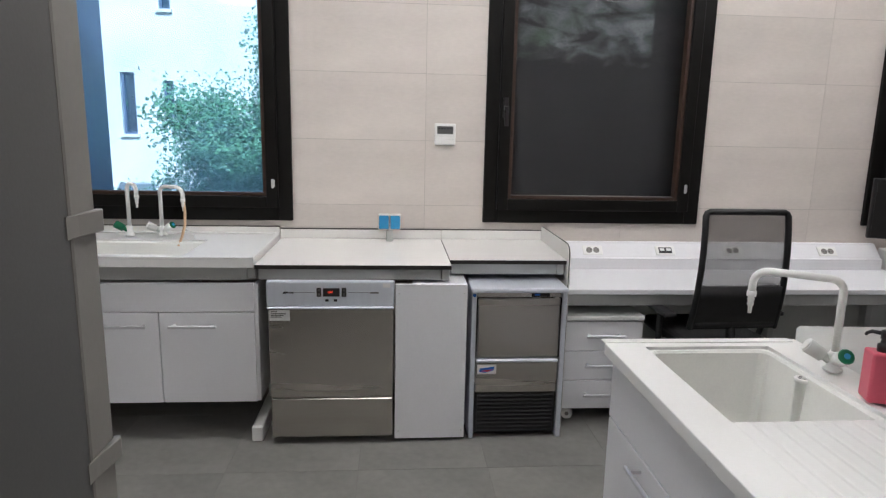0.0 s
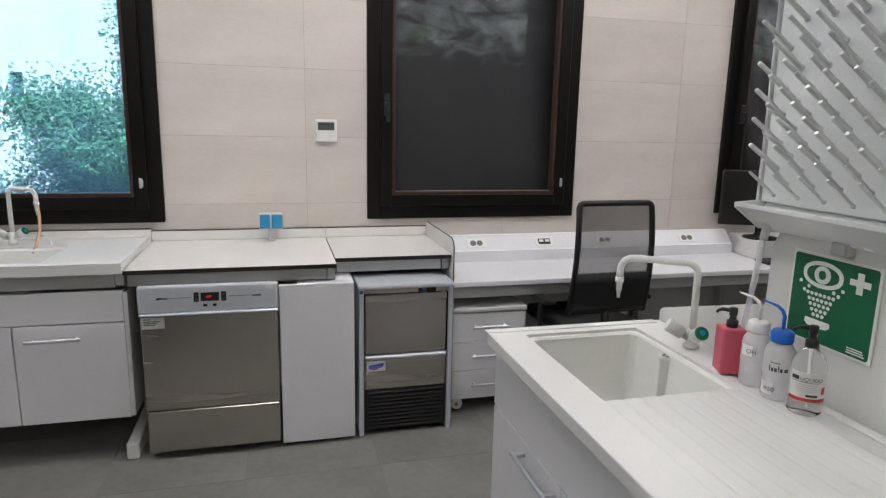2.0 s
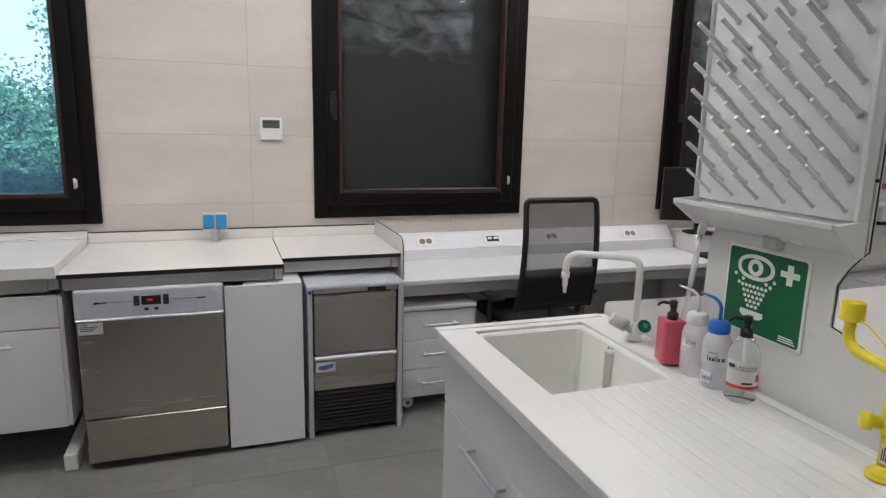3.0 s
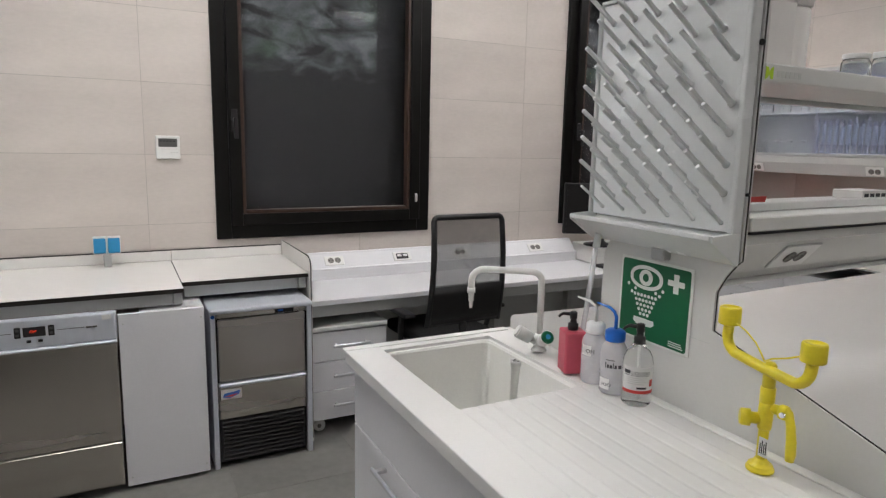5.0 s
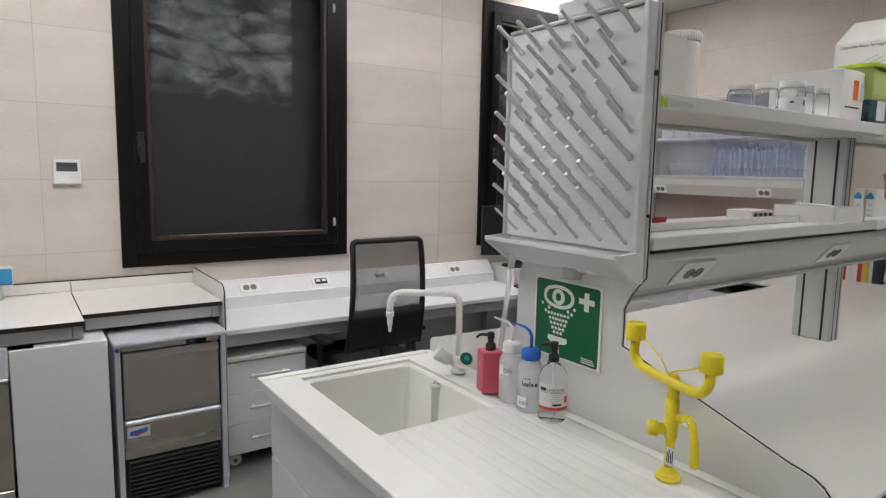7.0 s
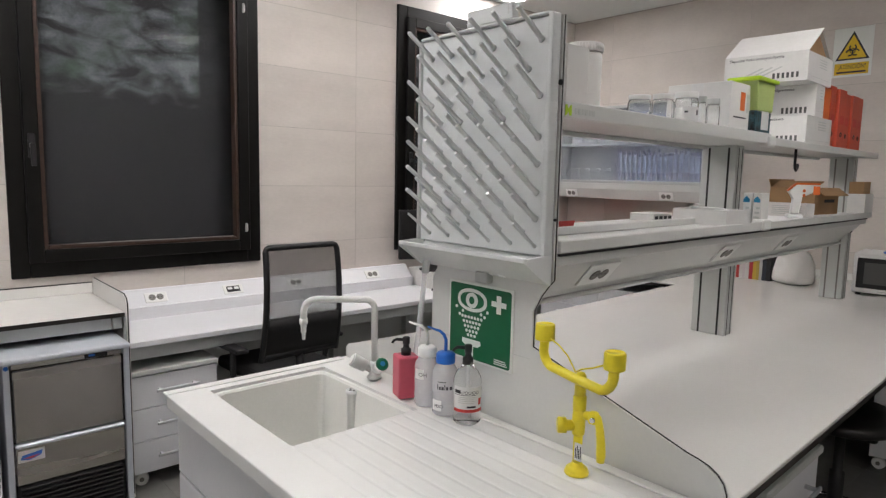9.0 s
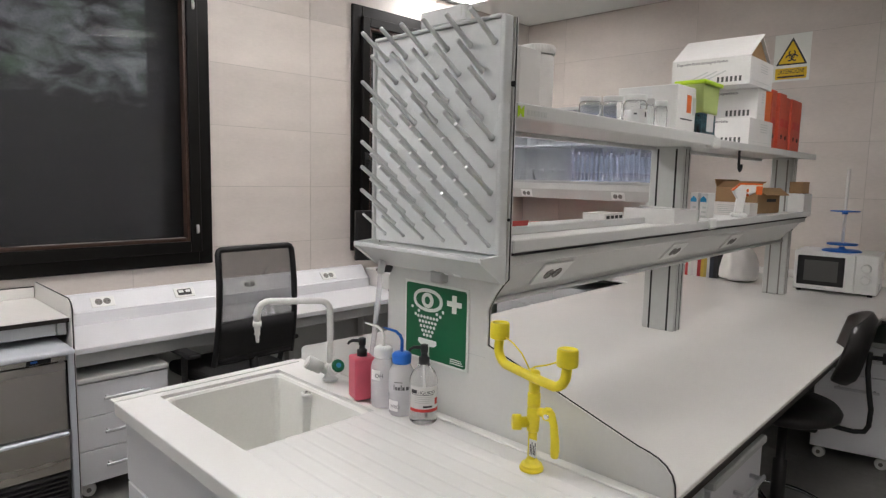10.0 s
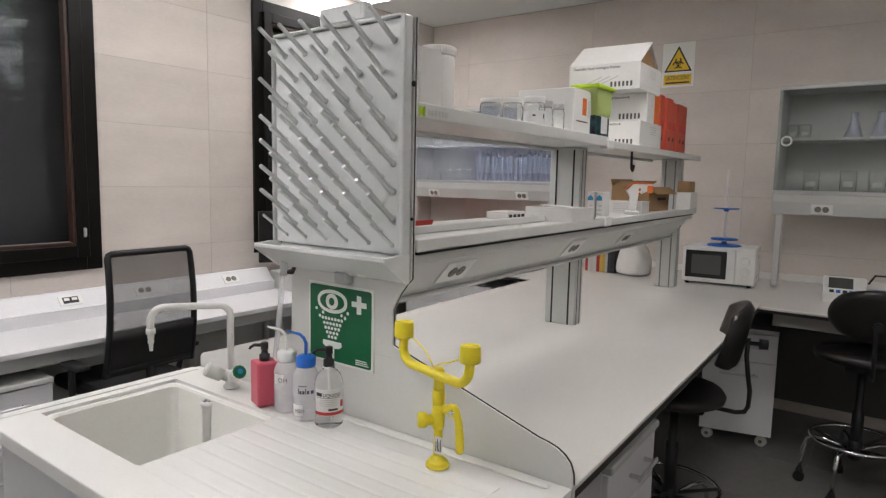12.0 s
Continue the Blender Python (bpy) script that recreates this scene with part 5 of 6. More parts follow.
def leanp(x, z):
    return (x, 0.03 - 0.05 * (z - 0.6) / 0.6 + 0.05 * ((z - 0.85) / 0.35) ** 2 - 0.02, z)


def xs_at(z):
    return 0.224 - 0.014 * (z - 0.6) / 0.6


fr_pts = [leanp(-xs_at(z), z) for z in (0.60, 0.7, 0.8, 0.9, 1.0, 1.1, 1.165)] + [leanp(-0.203, 1.181), leanp(-0.190, 1.187), leanp(0.190, 1.187), leanp(0.203, 1.181)] + [leanp(xs_at(z), z) for z in (1.165, 1.1, 1.0, 0.9, 0.8, 0.7, 0.60)]
part("back_frame", tube(b, fr_pts, 0.0155, 10), M_BLACK, r, "black plastic back frame")


def chair_net():
    m = bpy.data.materials.new("chair_mesh_net")
    m.use_nodes = True
    n, l = m.node_tree.nodes, m.node_tree.links
    bs = n["Principled BSDF"]
    bs.inputs["Base Color"].default_value = (0.014, 0.014, 0.015, 1)
    bs.inputs["Roughness"].default_value = 0.7
    tc = n.new("ShaderNodeTexCoord")
    wv = []
    for direction in ("X", "Z"):
        w_ = n.new("ShaderNodeTexWave")
        w_.bands_direction = direction
        w_.inputs["Scale"].default_value = 95
        l.new(tc.outputs["Object"], w_.inputs["Vector"])
        wv.append(w_)
    mx = n.new("ShaderNodeMath")
    mx.operation = "MAXIMUM"
    l.new(wv[0].outputs["Fac"], mx.inputs[0])
    l.new(wv[1].outputs["Fac"], mx.inputs[1])
    gt = n.new("ShaderNodeMath")
    gt.operation = "GREATER_THAN"
    gt.inputs[1].default_value = 0.62
    l.new(mx.outputs[0], gt.inputs[0])
    l.new(gt.outputs[0], bs.inputs["Alpha"])
    return m


b = bm_new()
rows_ = []
zs_ = [0.82 + 0.36 * i / 8 for i in range(9)]
for z in zs_:
    rows_.append([b.verts.new(leanp(-xs_at(z) + 2 * xs_at(z) * k / 8, z)) for k in range(9)])
for ra, rb in zip(rows_, rows_[1:]):
    for k in range(8):
        b.faces.new((ra[k], ra[k + 1], rb[k + 1], rb[k])).smooth = True
part("back_mesh", b, chair_net(), r, "see-through black mesh")
b = bm_new()
rows_ = []
for z in (0.60, 0.68, 0.76, 0.825):
    rows_.append([b.verts.new(Vector(leanp(-xs_at(z) + 2 * xs_at(z) * k / 6, z)) + Vector((0, dy, 0))) for dy in (-0.012, 0.012) for k in range(7)])
for ra, rb in zip(rows_, rows_[1:]):
    for k in range(6):
        b.faces.new((ra[k], ra[k + 1], rb[k + 1], rb[k])).smooth = True
        b.faces.new((rb[k + 7], rb[k + 8], ra[k + 8], ra[k + 7])).smooth = True
for row in (rows_[0], rows_[-1]):
    for k in range(6):
        b.faces.new((row[k], row[k + 7], row[k + 8], row[k + 1]))
bmesh.ops.recalc_face_normals(b, faces=b.faces)
part("back_shell", b, M_BLACK, r, "solid black lower back shell")
part("lumbar_bar", tube(bm_new(), [leanp(-0.21, 0.625), leanp(0.21, 0.625)], 0.018, 10), M_BLACK, r)
part("seat", box(bm_new(), (-0.24, 0.06, 0.46), (0.24, 0.54, 0.53), 0.03, 3), M_FABRIC, r)
for s in (-1, 1):
    part("armrest", box(bm_new(), (s * 0.29 - 0.035, 0.10, 0.635), (s * 0.29 + 0.035, 0.34, 0.66), 0.01, 2), M_BLACK, r)
    part("arm_post", tube(bm_new(), [(s * 0.24, 0.24, 0.47), (s * 0.28, 0.24, 0.48), (s * 0.29, 0.22, 0.56), (s * 0.29, 0.22, 0.636)], 0.016, 8), M_BLACK, r)
part("back_bracket", tube(bm_new(), [(0, 0.25, 0.445), (0, 0.05, 0.45), (0, 0.03, 0.52), (0, 0.045, 0.62)], 0.024, 8), M_BLACK, r)
part("gas_lift", lathe(bm_new(), [(0.026, 0.09), (0.026, 0.28), (0.016, 0.285), (0.016, 0.459)], (0, 0.28, 0), 14), M_BLACK, r)
for i in range(5):
    a = radians(20 + 72 * i)
    dx, dy = math.cos(a), math.sin(a)
    lg = part("base_leg", tube(bm_new(), [(0, 0.28, 0.11), (dx * 0.15, 0.28 + dy * 0.15, 0.095), (dx * 0.29, 0.28 + dy * 0.29, 0.07)], [0.03, 0.024, 0.018], 8), M_BLACK, r)
    part("caster", tube(bm_new(), [(dx * 0.29 - dy * 0.02, 0.28 + dy * 0.29 + dx * 0.02, 0.028), (dx * 0.29 + dy * 0.02, 0.28 + dy * 0.29 - dx * 0.02, 0.028)], 0.028, 12), M_BLACK, lg)

# ---- computer on the desk ----
r = thing("computer_box", "beige desktop computer case on the desk", "computer", (2.93, 3.235, 0.7505), -6)
part("case", box(bm_new(), (-0.06, -0.02, 0), (0.36, 0.30, 0.125), 0.005), M_CARD, r)
r = thing("monitor", "black flat screen monitor seen at an angle", "monitor", (2.96, 3.30, 0.876), -22)
part("screen_case", box(bm_new(), (-0.28, -0.02, 0.085), (0.28, 0.012, 0.44), 0.008, 2), M_BLACK, r)
part("panel", box(bm_new(), (-0.262, -0.0215, 0.103), (0.262, -0.0203, 0.425)), M_VINYL, r)
part("stand_neck", box(bm_new(), (-0.035, 0.013, 0.012), (0.035, 0.035, 0.22), 0.006), M_BLACK, r)
part("stand_foot", lathe(bm_new(), [(0.11, 0), (0.11, 0.008), (0.05, 0.016), (0.03, 0.04)], (0, 0.02, 0), 24), M_BLACK, r)
r = thing("keyboard", "black keyboard at the back of the desk", "keyboard", (2.98, 3.12, 0.7505), -4)
part("keyboard_body", box(bm_new(), (-0.15, -0.065, 0), (0.27, 0.065, 0.018), 0.004), M_BLACK, r)
for j in range(4):
    part("key_row", box(bm_new(), (-0.14, -0.055 + j * 0.028, 0.0183), (0.26, -0.031 + j * 0.028, 0.023), 0.002), M_VINYL, r)


# ---- microwave and retort rack on the wall bench ----
r = thing("microwave", "white microwave oven with black door window on the bench", "microwave", (4.235, 0.995, 0.9165), -84)
# local x runs along world -y, the front faces local -y
part("body", box(bm_new(), (0.0, 0.012, 0.014), (0.435, 0.33, 0.248), 0.006, 2), M_TAPW, r)
d = part("door", box(bm_new(), (0.002, -0.006, 0.018), (0.318, 0.0115, 0.246), 0.005, 2), M_TAPW, r)
part("door_window", box(bm_new(), (0.022, -0.0085, 0.045), (0.268, -0.0062, 0.222), 0.003), M_BLACK, d, "black glass window")
part("window_mesh", box(bm_new(), (0.058, -0.0095, 0.070), (0.235, -0.0087, 0.196)), M_FRIDGE, d)
c_ = part("control_panel", box(bm_new(), (0.320, -0.004, 0.018), (0.433, 0.0115, 0.246), 0.004), M_TAPW, r)
for z in (0.100, 0.168):
    part("dial", tube(bm_new(), [(0.376, -0.0042, z), (0.376, -0.008, z), (0.376, -0.024, z)], [0.027, 0.026, 0.022], 18), M_TAPW, c_)
part("maker_mark", box(bm_new(), (0.13, -0.0068, 0.028), (0.18, -0.0062, 0.033)), M_GREYP, d)
for x in (0.03, 0.40):
    for y in (0.04, 0.30):
        part("foot", tube(bm_new(), [(x, y, 0.0), (x, y, 0.0138)], 0.014, 10), M_BLACK, r)
r = thing("pipette_stand", "blue plastic round pipette stand on the microwave", "pipette stand", (4.39, 0.780, 1.165))
part("base", lathe(bm_new(), [(0.105, 0), (0.105, 0.006), (0.09, 0.012), (0.02, 0.016), (0.014, 0.03)], n=28), M_BLUE, r)
part("lower_disc", lathe(bm_new(), [(0.02, 0.038), (0.082, 0.040), (0.082, 0.050), (0.02, 0.053)], n=28), M_BLUE, r)
part("upper_disc", lathe(bm_new(), [(0.015, 0.238), (0.078, 0.242), (0.078, 0.247), (0.016, 0.250), (0.016, 0.226)][::-1], n=28), M_BLUE, r)
part("rod", tube(bm_new(), [(0, 0, 0.03), (0, 0, 0.50)], 0.009, 10), M_POLY, r)

# ---- small laboratory meter on the wall bench ----
r = thing("bench_meter", "white bench meter with a sloping grey screen", "laboratory meter", (4.12, 0.075, 0.9165), -84)
part("housing", prism(bm_new(), [(0.0, 0.0), (0.20, 0.0), (0.20, 0.125), (0.13, 0.130), (0.0, 0.045)], "x", -0.10, 0.11, 0.004), M_TAPW, r)
q = part("screen", prism(bm_new(), [(0.045, 0.0768), (0.120, 0.1258), (0.1195, 0.1272), (0.0445, 0.0782)], "x", -0.075, 0.045), M_FRIDGE, r, "grey display")
for i in range(4):
    part("key", prism(bm_new(), [(0.012, 0.0552), (0.030, 0.067), (0.0294, 0.0694), (0.0114, 0.0576)], "x", -0.07 + i * 0.032, -0.048 + i * 0.032), M_BLUE if i % 2 else M_INK, r)
part("probe_arm", tube(bm_new(), [(0.12, 0.15, 0.10), (0.15, 0.16, 0.15), (0.2, 0.16, 0.15), (0.27, 0.15, 0.10), (0.29, 0.15, 0.02)], 0.006, 8), M_BLACK, r)
part("probe_holder", box(bm_new(), (0.135, 0.02, 0.060), (0.21, 0.05, 0.085), 0.006), M_BLUE, r, "blue probe holder")


# ---- stools ----
def stool(loc, rz, label, dz=0.06, hb=0.145, zb=0.885, ring=0.245):
    """Vinyl draughtsman stool; the backrest stands at local -y."""
    r = thing("lab_stool", label, "stool", loc, rz, group="laboratory stools")
    b = bm_new()
    lathe(b, [(0.02, 0.575 + dz), (0.17, 0.578 + dz), (0.20, 0.592 + dz), (0.205, 0.612 + dz), (0.19, 0.632 + dz), (0.10, 0.640 + dz), (0.02, 0.641 + dz)], n=28)
    for v in b.verts:
        v.co.x *= 1.08
    part("seat", b, M_VINYL, r)
    b = bm_new()
    n, mrows = 20, 13
    grid = {}
    for side in (0, 1):
        for i in range(mrows):
            for k in range(n):
                u, v = -1 + 2 * k / (n - 1), -1 + 2 * i / (mrows - 1)
                s = max(abs(u), abs(v))
                x = 0.19 * u * math.sqrt(1 - 0.46 * v * v)
                z = zb + 0.06 + hb * v * math.sqrt(1 - 0.46 * u * u)
                edge = 0.026 * math.sqrt(max(0.0, 1 - max(abs(u), abs(v)) ** 6))
                y = -0.235 + 0.055 * u * u - 0.03 * v + (edge + 0.004 if side else -edge - 0.004)
                grid[side, i, k] = b.verts.new((x, y, z))
    for side in (0, 1):
        for i in range(mrows - 1):
            for k in range(n - 1):
                b.faces.new([grid[side, *q] for q in ((i, k), (i, k + 1), (i + 1, k + 1), (i + 1, k))]).smooth = True
    rim = [(0, k) for k in range(n)] + [(i, n - 1) for i in range(1, mrows)] + [(mrows - 1, k) for k in range(n - 2, -1, -1)] + [(i, 0) for i in range(mrows - 2, 0, -1)]
    for p, q in zip(rim, rim[1:] + rim[:1]):
        b.faces.new((grid[0, *p], grid[0, *q], grid[1, *q], grid[1, *p]))
    bmesh.ops.recalc_face_normals(b, faces=b.faces)
    part("backrest", b, M_VINYL, r, "curved black vinyl backrest")
    part("back_strut", tube(bm_new(), [(0, -0.10, 0.565 + dz), (0, -0.24, 0.553 + dz), (0, -0.275, 0.560 + dz), (0, -0.288, 0.585 + dz), (0, -0.290, 0.65 + dz), (0, -0.278, 0.72 + dz), (0, -0.268, 0.80 + dz), (0, -0.270, zb + 0.05)], 0.0095, 10), M_BLACK, r)
    kn = part("knob", tube(bm_new(), [(0, -0.268, zb + 0.03), (0, -0.31, zb + 0.03), (0, -0.312, zb + 0.03), (0, -0.345, zb + 0.03)], [0.009, 0.009, 0.022, 0.020], 12), M_BLACK, r, "black clamp knob")
    part("mechanism", box(bm_new(), (-0.09, -0.12, 0.545 + dz), (0.09, 0.10, 0.574 + dz), 0.008), M_BLACK, r)
    part("lift_lever", tube(bm_new(), [(0.05, 0.0, 0.556 + dz), (0.19, 0.02, 0.550 + dz)], 0.006, 8), M_BLACK, r)
    part("column", lathe(bm_new(), [(0.028, ring - 0.08), (0.027, 0.44), (0.018, 0.445), (0.018, 0.546 + dz)], n=16), M_BLACK, r)
    rg = part("foot_ring", tube(bm_new(), [(0.205 * math.cos(2 * math.pi * k / 36), 0.205 * math.sin(2 * math.pi * k / 36), ring) for k in range(37)], 0.009, 8, False), M_CHROME, r, "chrome foot ring")
    for k in range(3):
        a = radians(40 + 120 * k)
        part("ring_spoke", tube(bm_new(), [(0.03 * math.cos(a), 0.03 * math.sin(a), ring - 0.035), (0.20 * math.cos(a), 0.20 * math.sin(a), ring)], 0.008, 8), M_BLACK, rg)
    part("hub", lathe(bm_new(), [(0.03, ring - 0.10), (0.036, ring - 0.09), (0.036, ring - 0.02), (0.028, ring)], n=16), M_BLACK, r)
    for k in range(5):
        a = radians(27 + 72 * k)
        dx, dy = math.cos(a), math.sin(a)
        leg_rz = ((0.03, ring - 0.05), (0.12, ring - 0.030), (0.185, ring - 0.026), (0.212, ring - 0.045), (0.226, ring - 0.10), (0.238, 0.075))
        lg = part("base_leg", tube(bm_new(), [(q * dx, q * dy, z) for q, z in leg_rz], 0.0105, 10), M_CHROME, r, "bent chrome leg")
        b = tube(bm_new(), [(0.238 * dx - 0.020 * dy, 0.238 * dy + 0.020 * dx, 0.027), (0.238 * dx + 0.020 * dy, 0.238 * dy - 0.020 * dx, 0.027)], 0.027, 14)
        cs = part("caster", b, M_BLACK, lg)
        part("caster_stem", lathe(bm_new(), [(0.018, 0.045), (0.018, 0.062), (0.010, 0.080)], (0.238 * dx, 0.238 * dy, 0), 12), M_BLACK, lg)
    return r


stool((2.72, 0.57, 0.0), 14, "black vinyl laboratory stool tucked under the island bench")
stool((3.72, -0.06, 0.0), -80, "black vinyl laboratory stool with chrome foot ring by the wall bench", 0.115, 0.130, 0.905, 0.285)


# ---- things on the upper shelf ----
UZ = 1.733


def island_thing(name, label, category, x, y, z, rz=0.0, group=""):
    return thing(name, label, category, isl(x, y, z), rz + IRZ, group)


r = island_thing("plastic_tub", "plain white plastic container on the shelf", "container", 1.335, 0.905, UZ)
part("body", prism(bm_new(), [(-0.052, 0.0), (0.055, 0.0), (0.055, 0.180), (0.03, 0.190), (-0.052, 0.172)], "x", -0.055, 0.050, 0.006), M_POLY, r)
r = island_thing("plastic_jar", "tall white plastic jar with a screw lid", "jar", 1.55, 0.985, UZ)
part("body", lathe(bm_new(), [(0.049, 0), (0.052, 0.006), (0.052, 0.192), (0.049, 0.199)], n=32), M_POLY, r)
part("lid", lathe(bm_new(), [(0.054, 0.200), (0.055, 0.203), (0.055, 0.222), (0.052, 0.226), (0.01, 0.227)], n=32), M_POLY, r)
for k in range(40):
    a = 2 * math.pi * k / 40
    part("lid_rib", tube(bm_new(), [(0.0552 * math.cos(a), 0.0552 * math.sin(a), 0.204), (0.0552 * math.cos(a), 0.0552 * math.sin(a), 0.221)], 0.0014, 4), M_POLY, r.children[-1])


def glass_jar(x, y, rad, h, label, white=False):
    r = island_thing("glass_jar", label, "jar", x, y, UZ, group="glass jars")
    part("body", lathe(bm_new(), [(rad * 0.93, 0), (rad, 0.005), (rad, h * 0.72), (rad * 0.86, h * 0.82), (rad * 0.84, h * 0.86), (rad * 0.84 - 0.002, h * 0.86), (rad * 0.86 - 0.002, h * 0.82), (rad - 0.0022, h * 0.71), (rad - 0.0022, 0.006), (0.002, 0.005)], n=24), M_JAR, r)
    r.children[0].visible_shadow = False
    part("contents", lathe(bm_new(), [(rad * 0.88, 0.004), (rad * 0.93, 0.008), (rad * 0.93, h * 0.55), (rad * 0.9, h * 0.56)], n=24), M_LABEL, r) if white else None
    part("lid", lathe(bm_new(), [(rad * 0.94, h * 0.84), (rad * 0.96, h * 0.86), (rad * 0.96, h * 0.985), (rad * 0.93, h), (0.004, h)], n=24), M_TAPW if rad > 0.03 else M_ALU, r)
    part("neck_ring", lathe(bm_new(), [(rad * 0.86, h * 0.815), (rad * 0.90, h * 0.825), (rad * 0.90, h * 0.835), (rad * 0.86, h * 0.839)], n=24), M_JAR, r)
    if white:
        label_wrap(r, rad + 0.0005, h * 0.15, h * 0.58, 190, 285, M_LABEL)
        label_wrap(r, rad + 0.0012, h * 0.42, h * 0.47, 200, 215, M_INK, "text_bar")
        label_wrap(r, rad + 0.0012, h * 0.36, h * 0.50, 258, 268, M_INK, "text_bar")
    return r


glass_jar(1.634, 0.845, 0.033, 0.077, "clear glass jar with a white screw lid")
glass_jar(1.774, 0.845, 0.033, 0.094, "clear glass jar with a white screw lid")
glass_jar(1.926, 0.845, 0.038, 0.115, "glass jar of white powder with label and white lid", True)
glass_jar(2.172, 0.918, 0.026, 0.132, "small clear glass jar with a grey lid")
glass_jar(2.125, 0.845, 0.022, 0.114, "small clear glass jar with a grey lid")
r = island_thing("dark_folder", "flat dark folder lying on the shelf", "folder", 1.70, 1.005, UZ)
part("cover", box(bm_new(), (-0.18, -0.08, 0), (-0.05, 0.08, 0.030), 0.003), M_FRIDGE, r)


def carton(name, label, x, y, z, dx, dy, dz, rz=0.0, material=None):
    """Closed carton with a fine lid seam; x and y are its near left corner."""
    r = island_thing(name, label, "box", x, y, z, rz)
    part("carton", box(bm_new(), (0, 0, 0), (dx, dy, dz), 0.002), material or M_CARD, r)
    return r


r = carton("white_carton", "large plain white carton with an orange end label", 2.222, 0.828, UZ, 0.187, 0.235, 0.186)
part("tape", box(bm_new(), (-0.0008, 0.10, 0.01), (-0.0002, 0.145, 0.185)), M_LABEL, r)
part("orange_label", box(bm_new(), (0.085, -0.0008, 0.09), (0.125, -0.0002, 0.155)), M_ORANGE, r)
part("text_bar", box(bm_new(), (0.14, -0.0008, 0.085), (0.18, -0.0002, 0.15)), M_GREYP, r)
part("text_bar", box(bm_new(), (0.03, -0.0008, 0.062), (0.14, -0.0002, 0.067)), M_INK, r)

r = island_thing("storage_tub", "lime-lidded clear plastic tub on the shelf", "storage tub", 2.385, 0.80, UZ + 0.098)
part("tub", prism(bm_new(), [(0.012, 0), (0.158, 0), (0.17, 0.105), (0.0, 0.105)], "y", 0.0, 0.10, 0.003), M_LIMET, r)
part("lid", box(bm_new(), (-0.010, -0.012, 0.1055), (0.180, 0.112, 0.121), 0.006, 2), M_LIME, r, "bright lime lid")
r = island_thing("printed_pack", "dark patterned pack with a white label", "pack", 2.39, 0.805, UZ)
part("pack", box(bm_new(), (0.0, 0.0, 0), (0.155, 0.10, 0.0975), 0.004), M_TEAL, r)
part("label", box(bm_new(), (0.06, -0.0010, 0.03), (0.13, -0.0002, 0.10)), M_LABEL, r)


def pipette_box(x, y, z, dx, dy, dz, label, rz=0.0, open_top=False):
    """Carton whose long printed side looks to -x; x and y are its near corner."""
    r = island_thing("pipette_box", label, "box", x, y, z, rz, group="pipette boxes")
    if open_top:
        t = 0.004
        base = part("carton", box(bm_new(), (0, 0, 0), (dx, dy, t)), M_CARD, r)
        for lo, hi in (((0, 0), (dx, t)), ((0, dy - t), (dx, dy)), ((0, t), (t, dy - t)), ((dx - t, t), (dx, dy - t))):
            part("side", box(bm_new(), (*lo, t), (*hi, dz)), M_CARD, r)
        part("flap", prism(bm_new(), [(0.0, dz), (dx * 0.52, dz + 0.115), (dx * 0.52, dz + 0.119), (0.0, dz + 0.004)], "y", 0, dy), M_CARD, r)
        part("flap", prism(bm_new(), [(dx, dz), (dx * 0.53, dz + 0.112), (dx * 0.53, dz + 0.116), (dx, dz + 0.004)], "y", 0.01, dy), M_CARD, r)
        part("inner_flap", prism(bm_new(), [(0.006, dz), (dx - 0.006, dz), (dx * 0.52, dz + 0.104)], "y", 0.022, 0.025), M_KRAFT, r, "brown inner flap")
        for i in range(3):
            part("printed_pipette", prism(bm_new(), [(dy - 0.05 - i * 0.04, 0.018), (dy - 0.055 - i * 0.04, 0.014), (dy - 0.17 - i * 0.04, 0.062), (dy - 0.165 - i * 0.04, 0.066)], "x", -0.0010, -0.0002), M_GREYP, r)
    else:
        part("carton", box(bm_new(), (0, 0, 0), (dx, dy, dz), 0.002), M_CARD, r)
    s = min(dz * 0.24, 0.036)
    for i in range(6):
        part("maker_bar", box(bm_new(), (-0.0008, 0.130 - i * 0.019, dz * 0.12), (-0.0002, 0.140 - i * 0.019, dz * 0.12 + s * 0.8)), M_FRIDGE, r)
    words("print_line", "Serological pipettes" if not open_top else "Disposable Plastic Serological Pipettes", 0.018, on(FACE_W, -0.0004, dy * 0.94, dz * 0.84), M_INK, r, 0.0004, fit=dy * 0.66)
    for i in range(4):
        part("text_bar", box(bm_new(), (dx * 0.45, -0.0010, dz * (0.55 + 0.09 * i)), (dx * 0.75, -0.0002, dz * (0.58 + 0.09 * i))), M_GREYP, r)
    part("seam", box(bm_new(), (dx * 0.15, -0.0008, dz * 0.17), (dx * 0.95, -0.0002, dz * 0.18)), M_GREYP, r)
    return r


pipette_box(2.963, 0.806, UZ, 0.345, 0.34, 0.126, "white carton of pipettes with black print")
pipette_box(3.070, 0.810, UZ + 0.127, 0.115, 0.33, 0.140, "white carton of pipettes with black print")
pipette_box(2.920, 0.806, UZ + 0.268, 0.325, 0.35, 0.120, "opened white pipette carton with raised flaps", 0, True)


def binder(x, y, rz, col, label, w, h):
    r = island_thing("ring_binder", label, "binder", x, y, UZ, rz, group="binders on the shelf")
    part("cover", box(bm_new(), (0, 0, 0), (w, 0.20, h), 0.003), col, r)
    part("spine_label", box(bm_new(), (w * 0.25, -0.0009, 0.12), (w * 0.8, -0.0002, 0.16)), M_REDB, r)
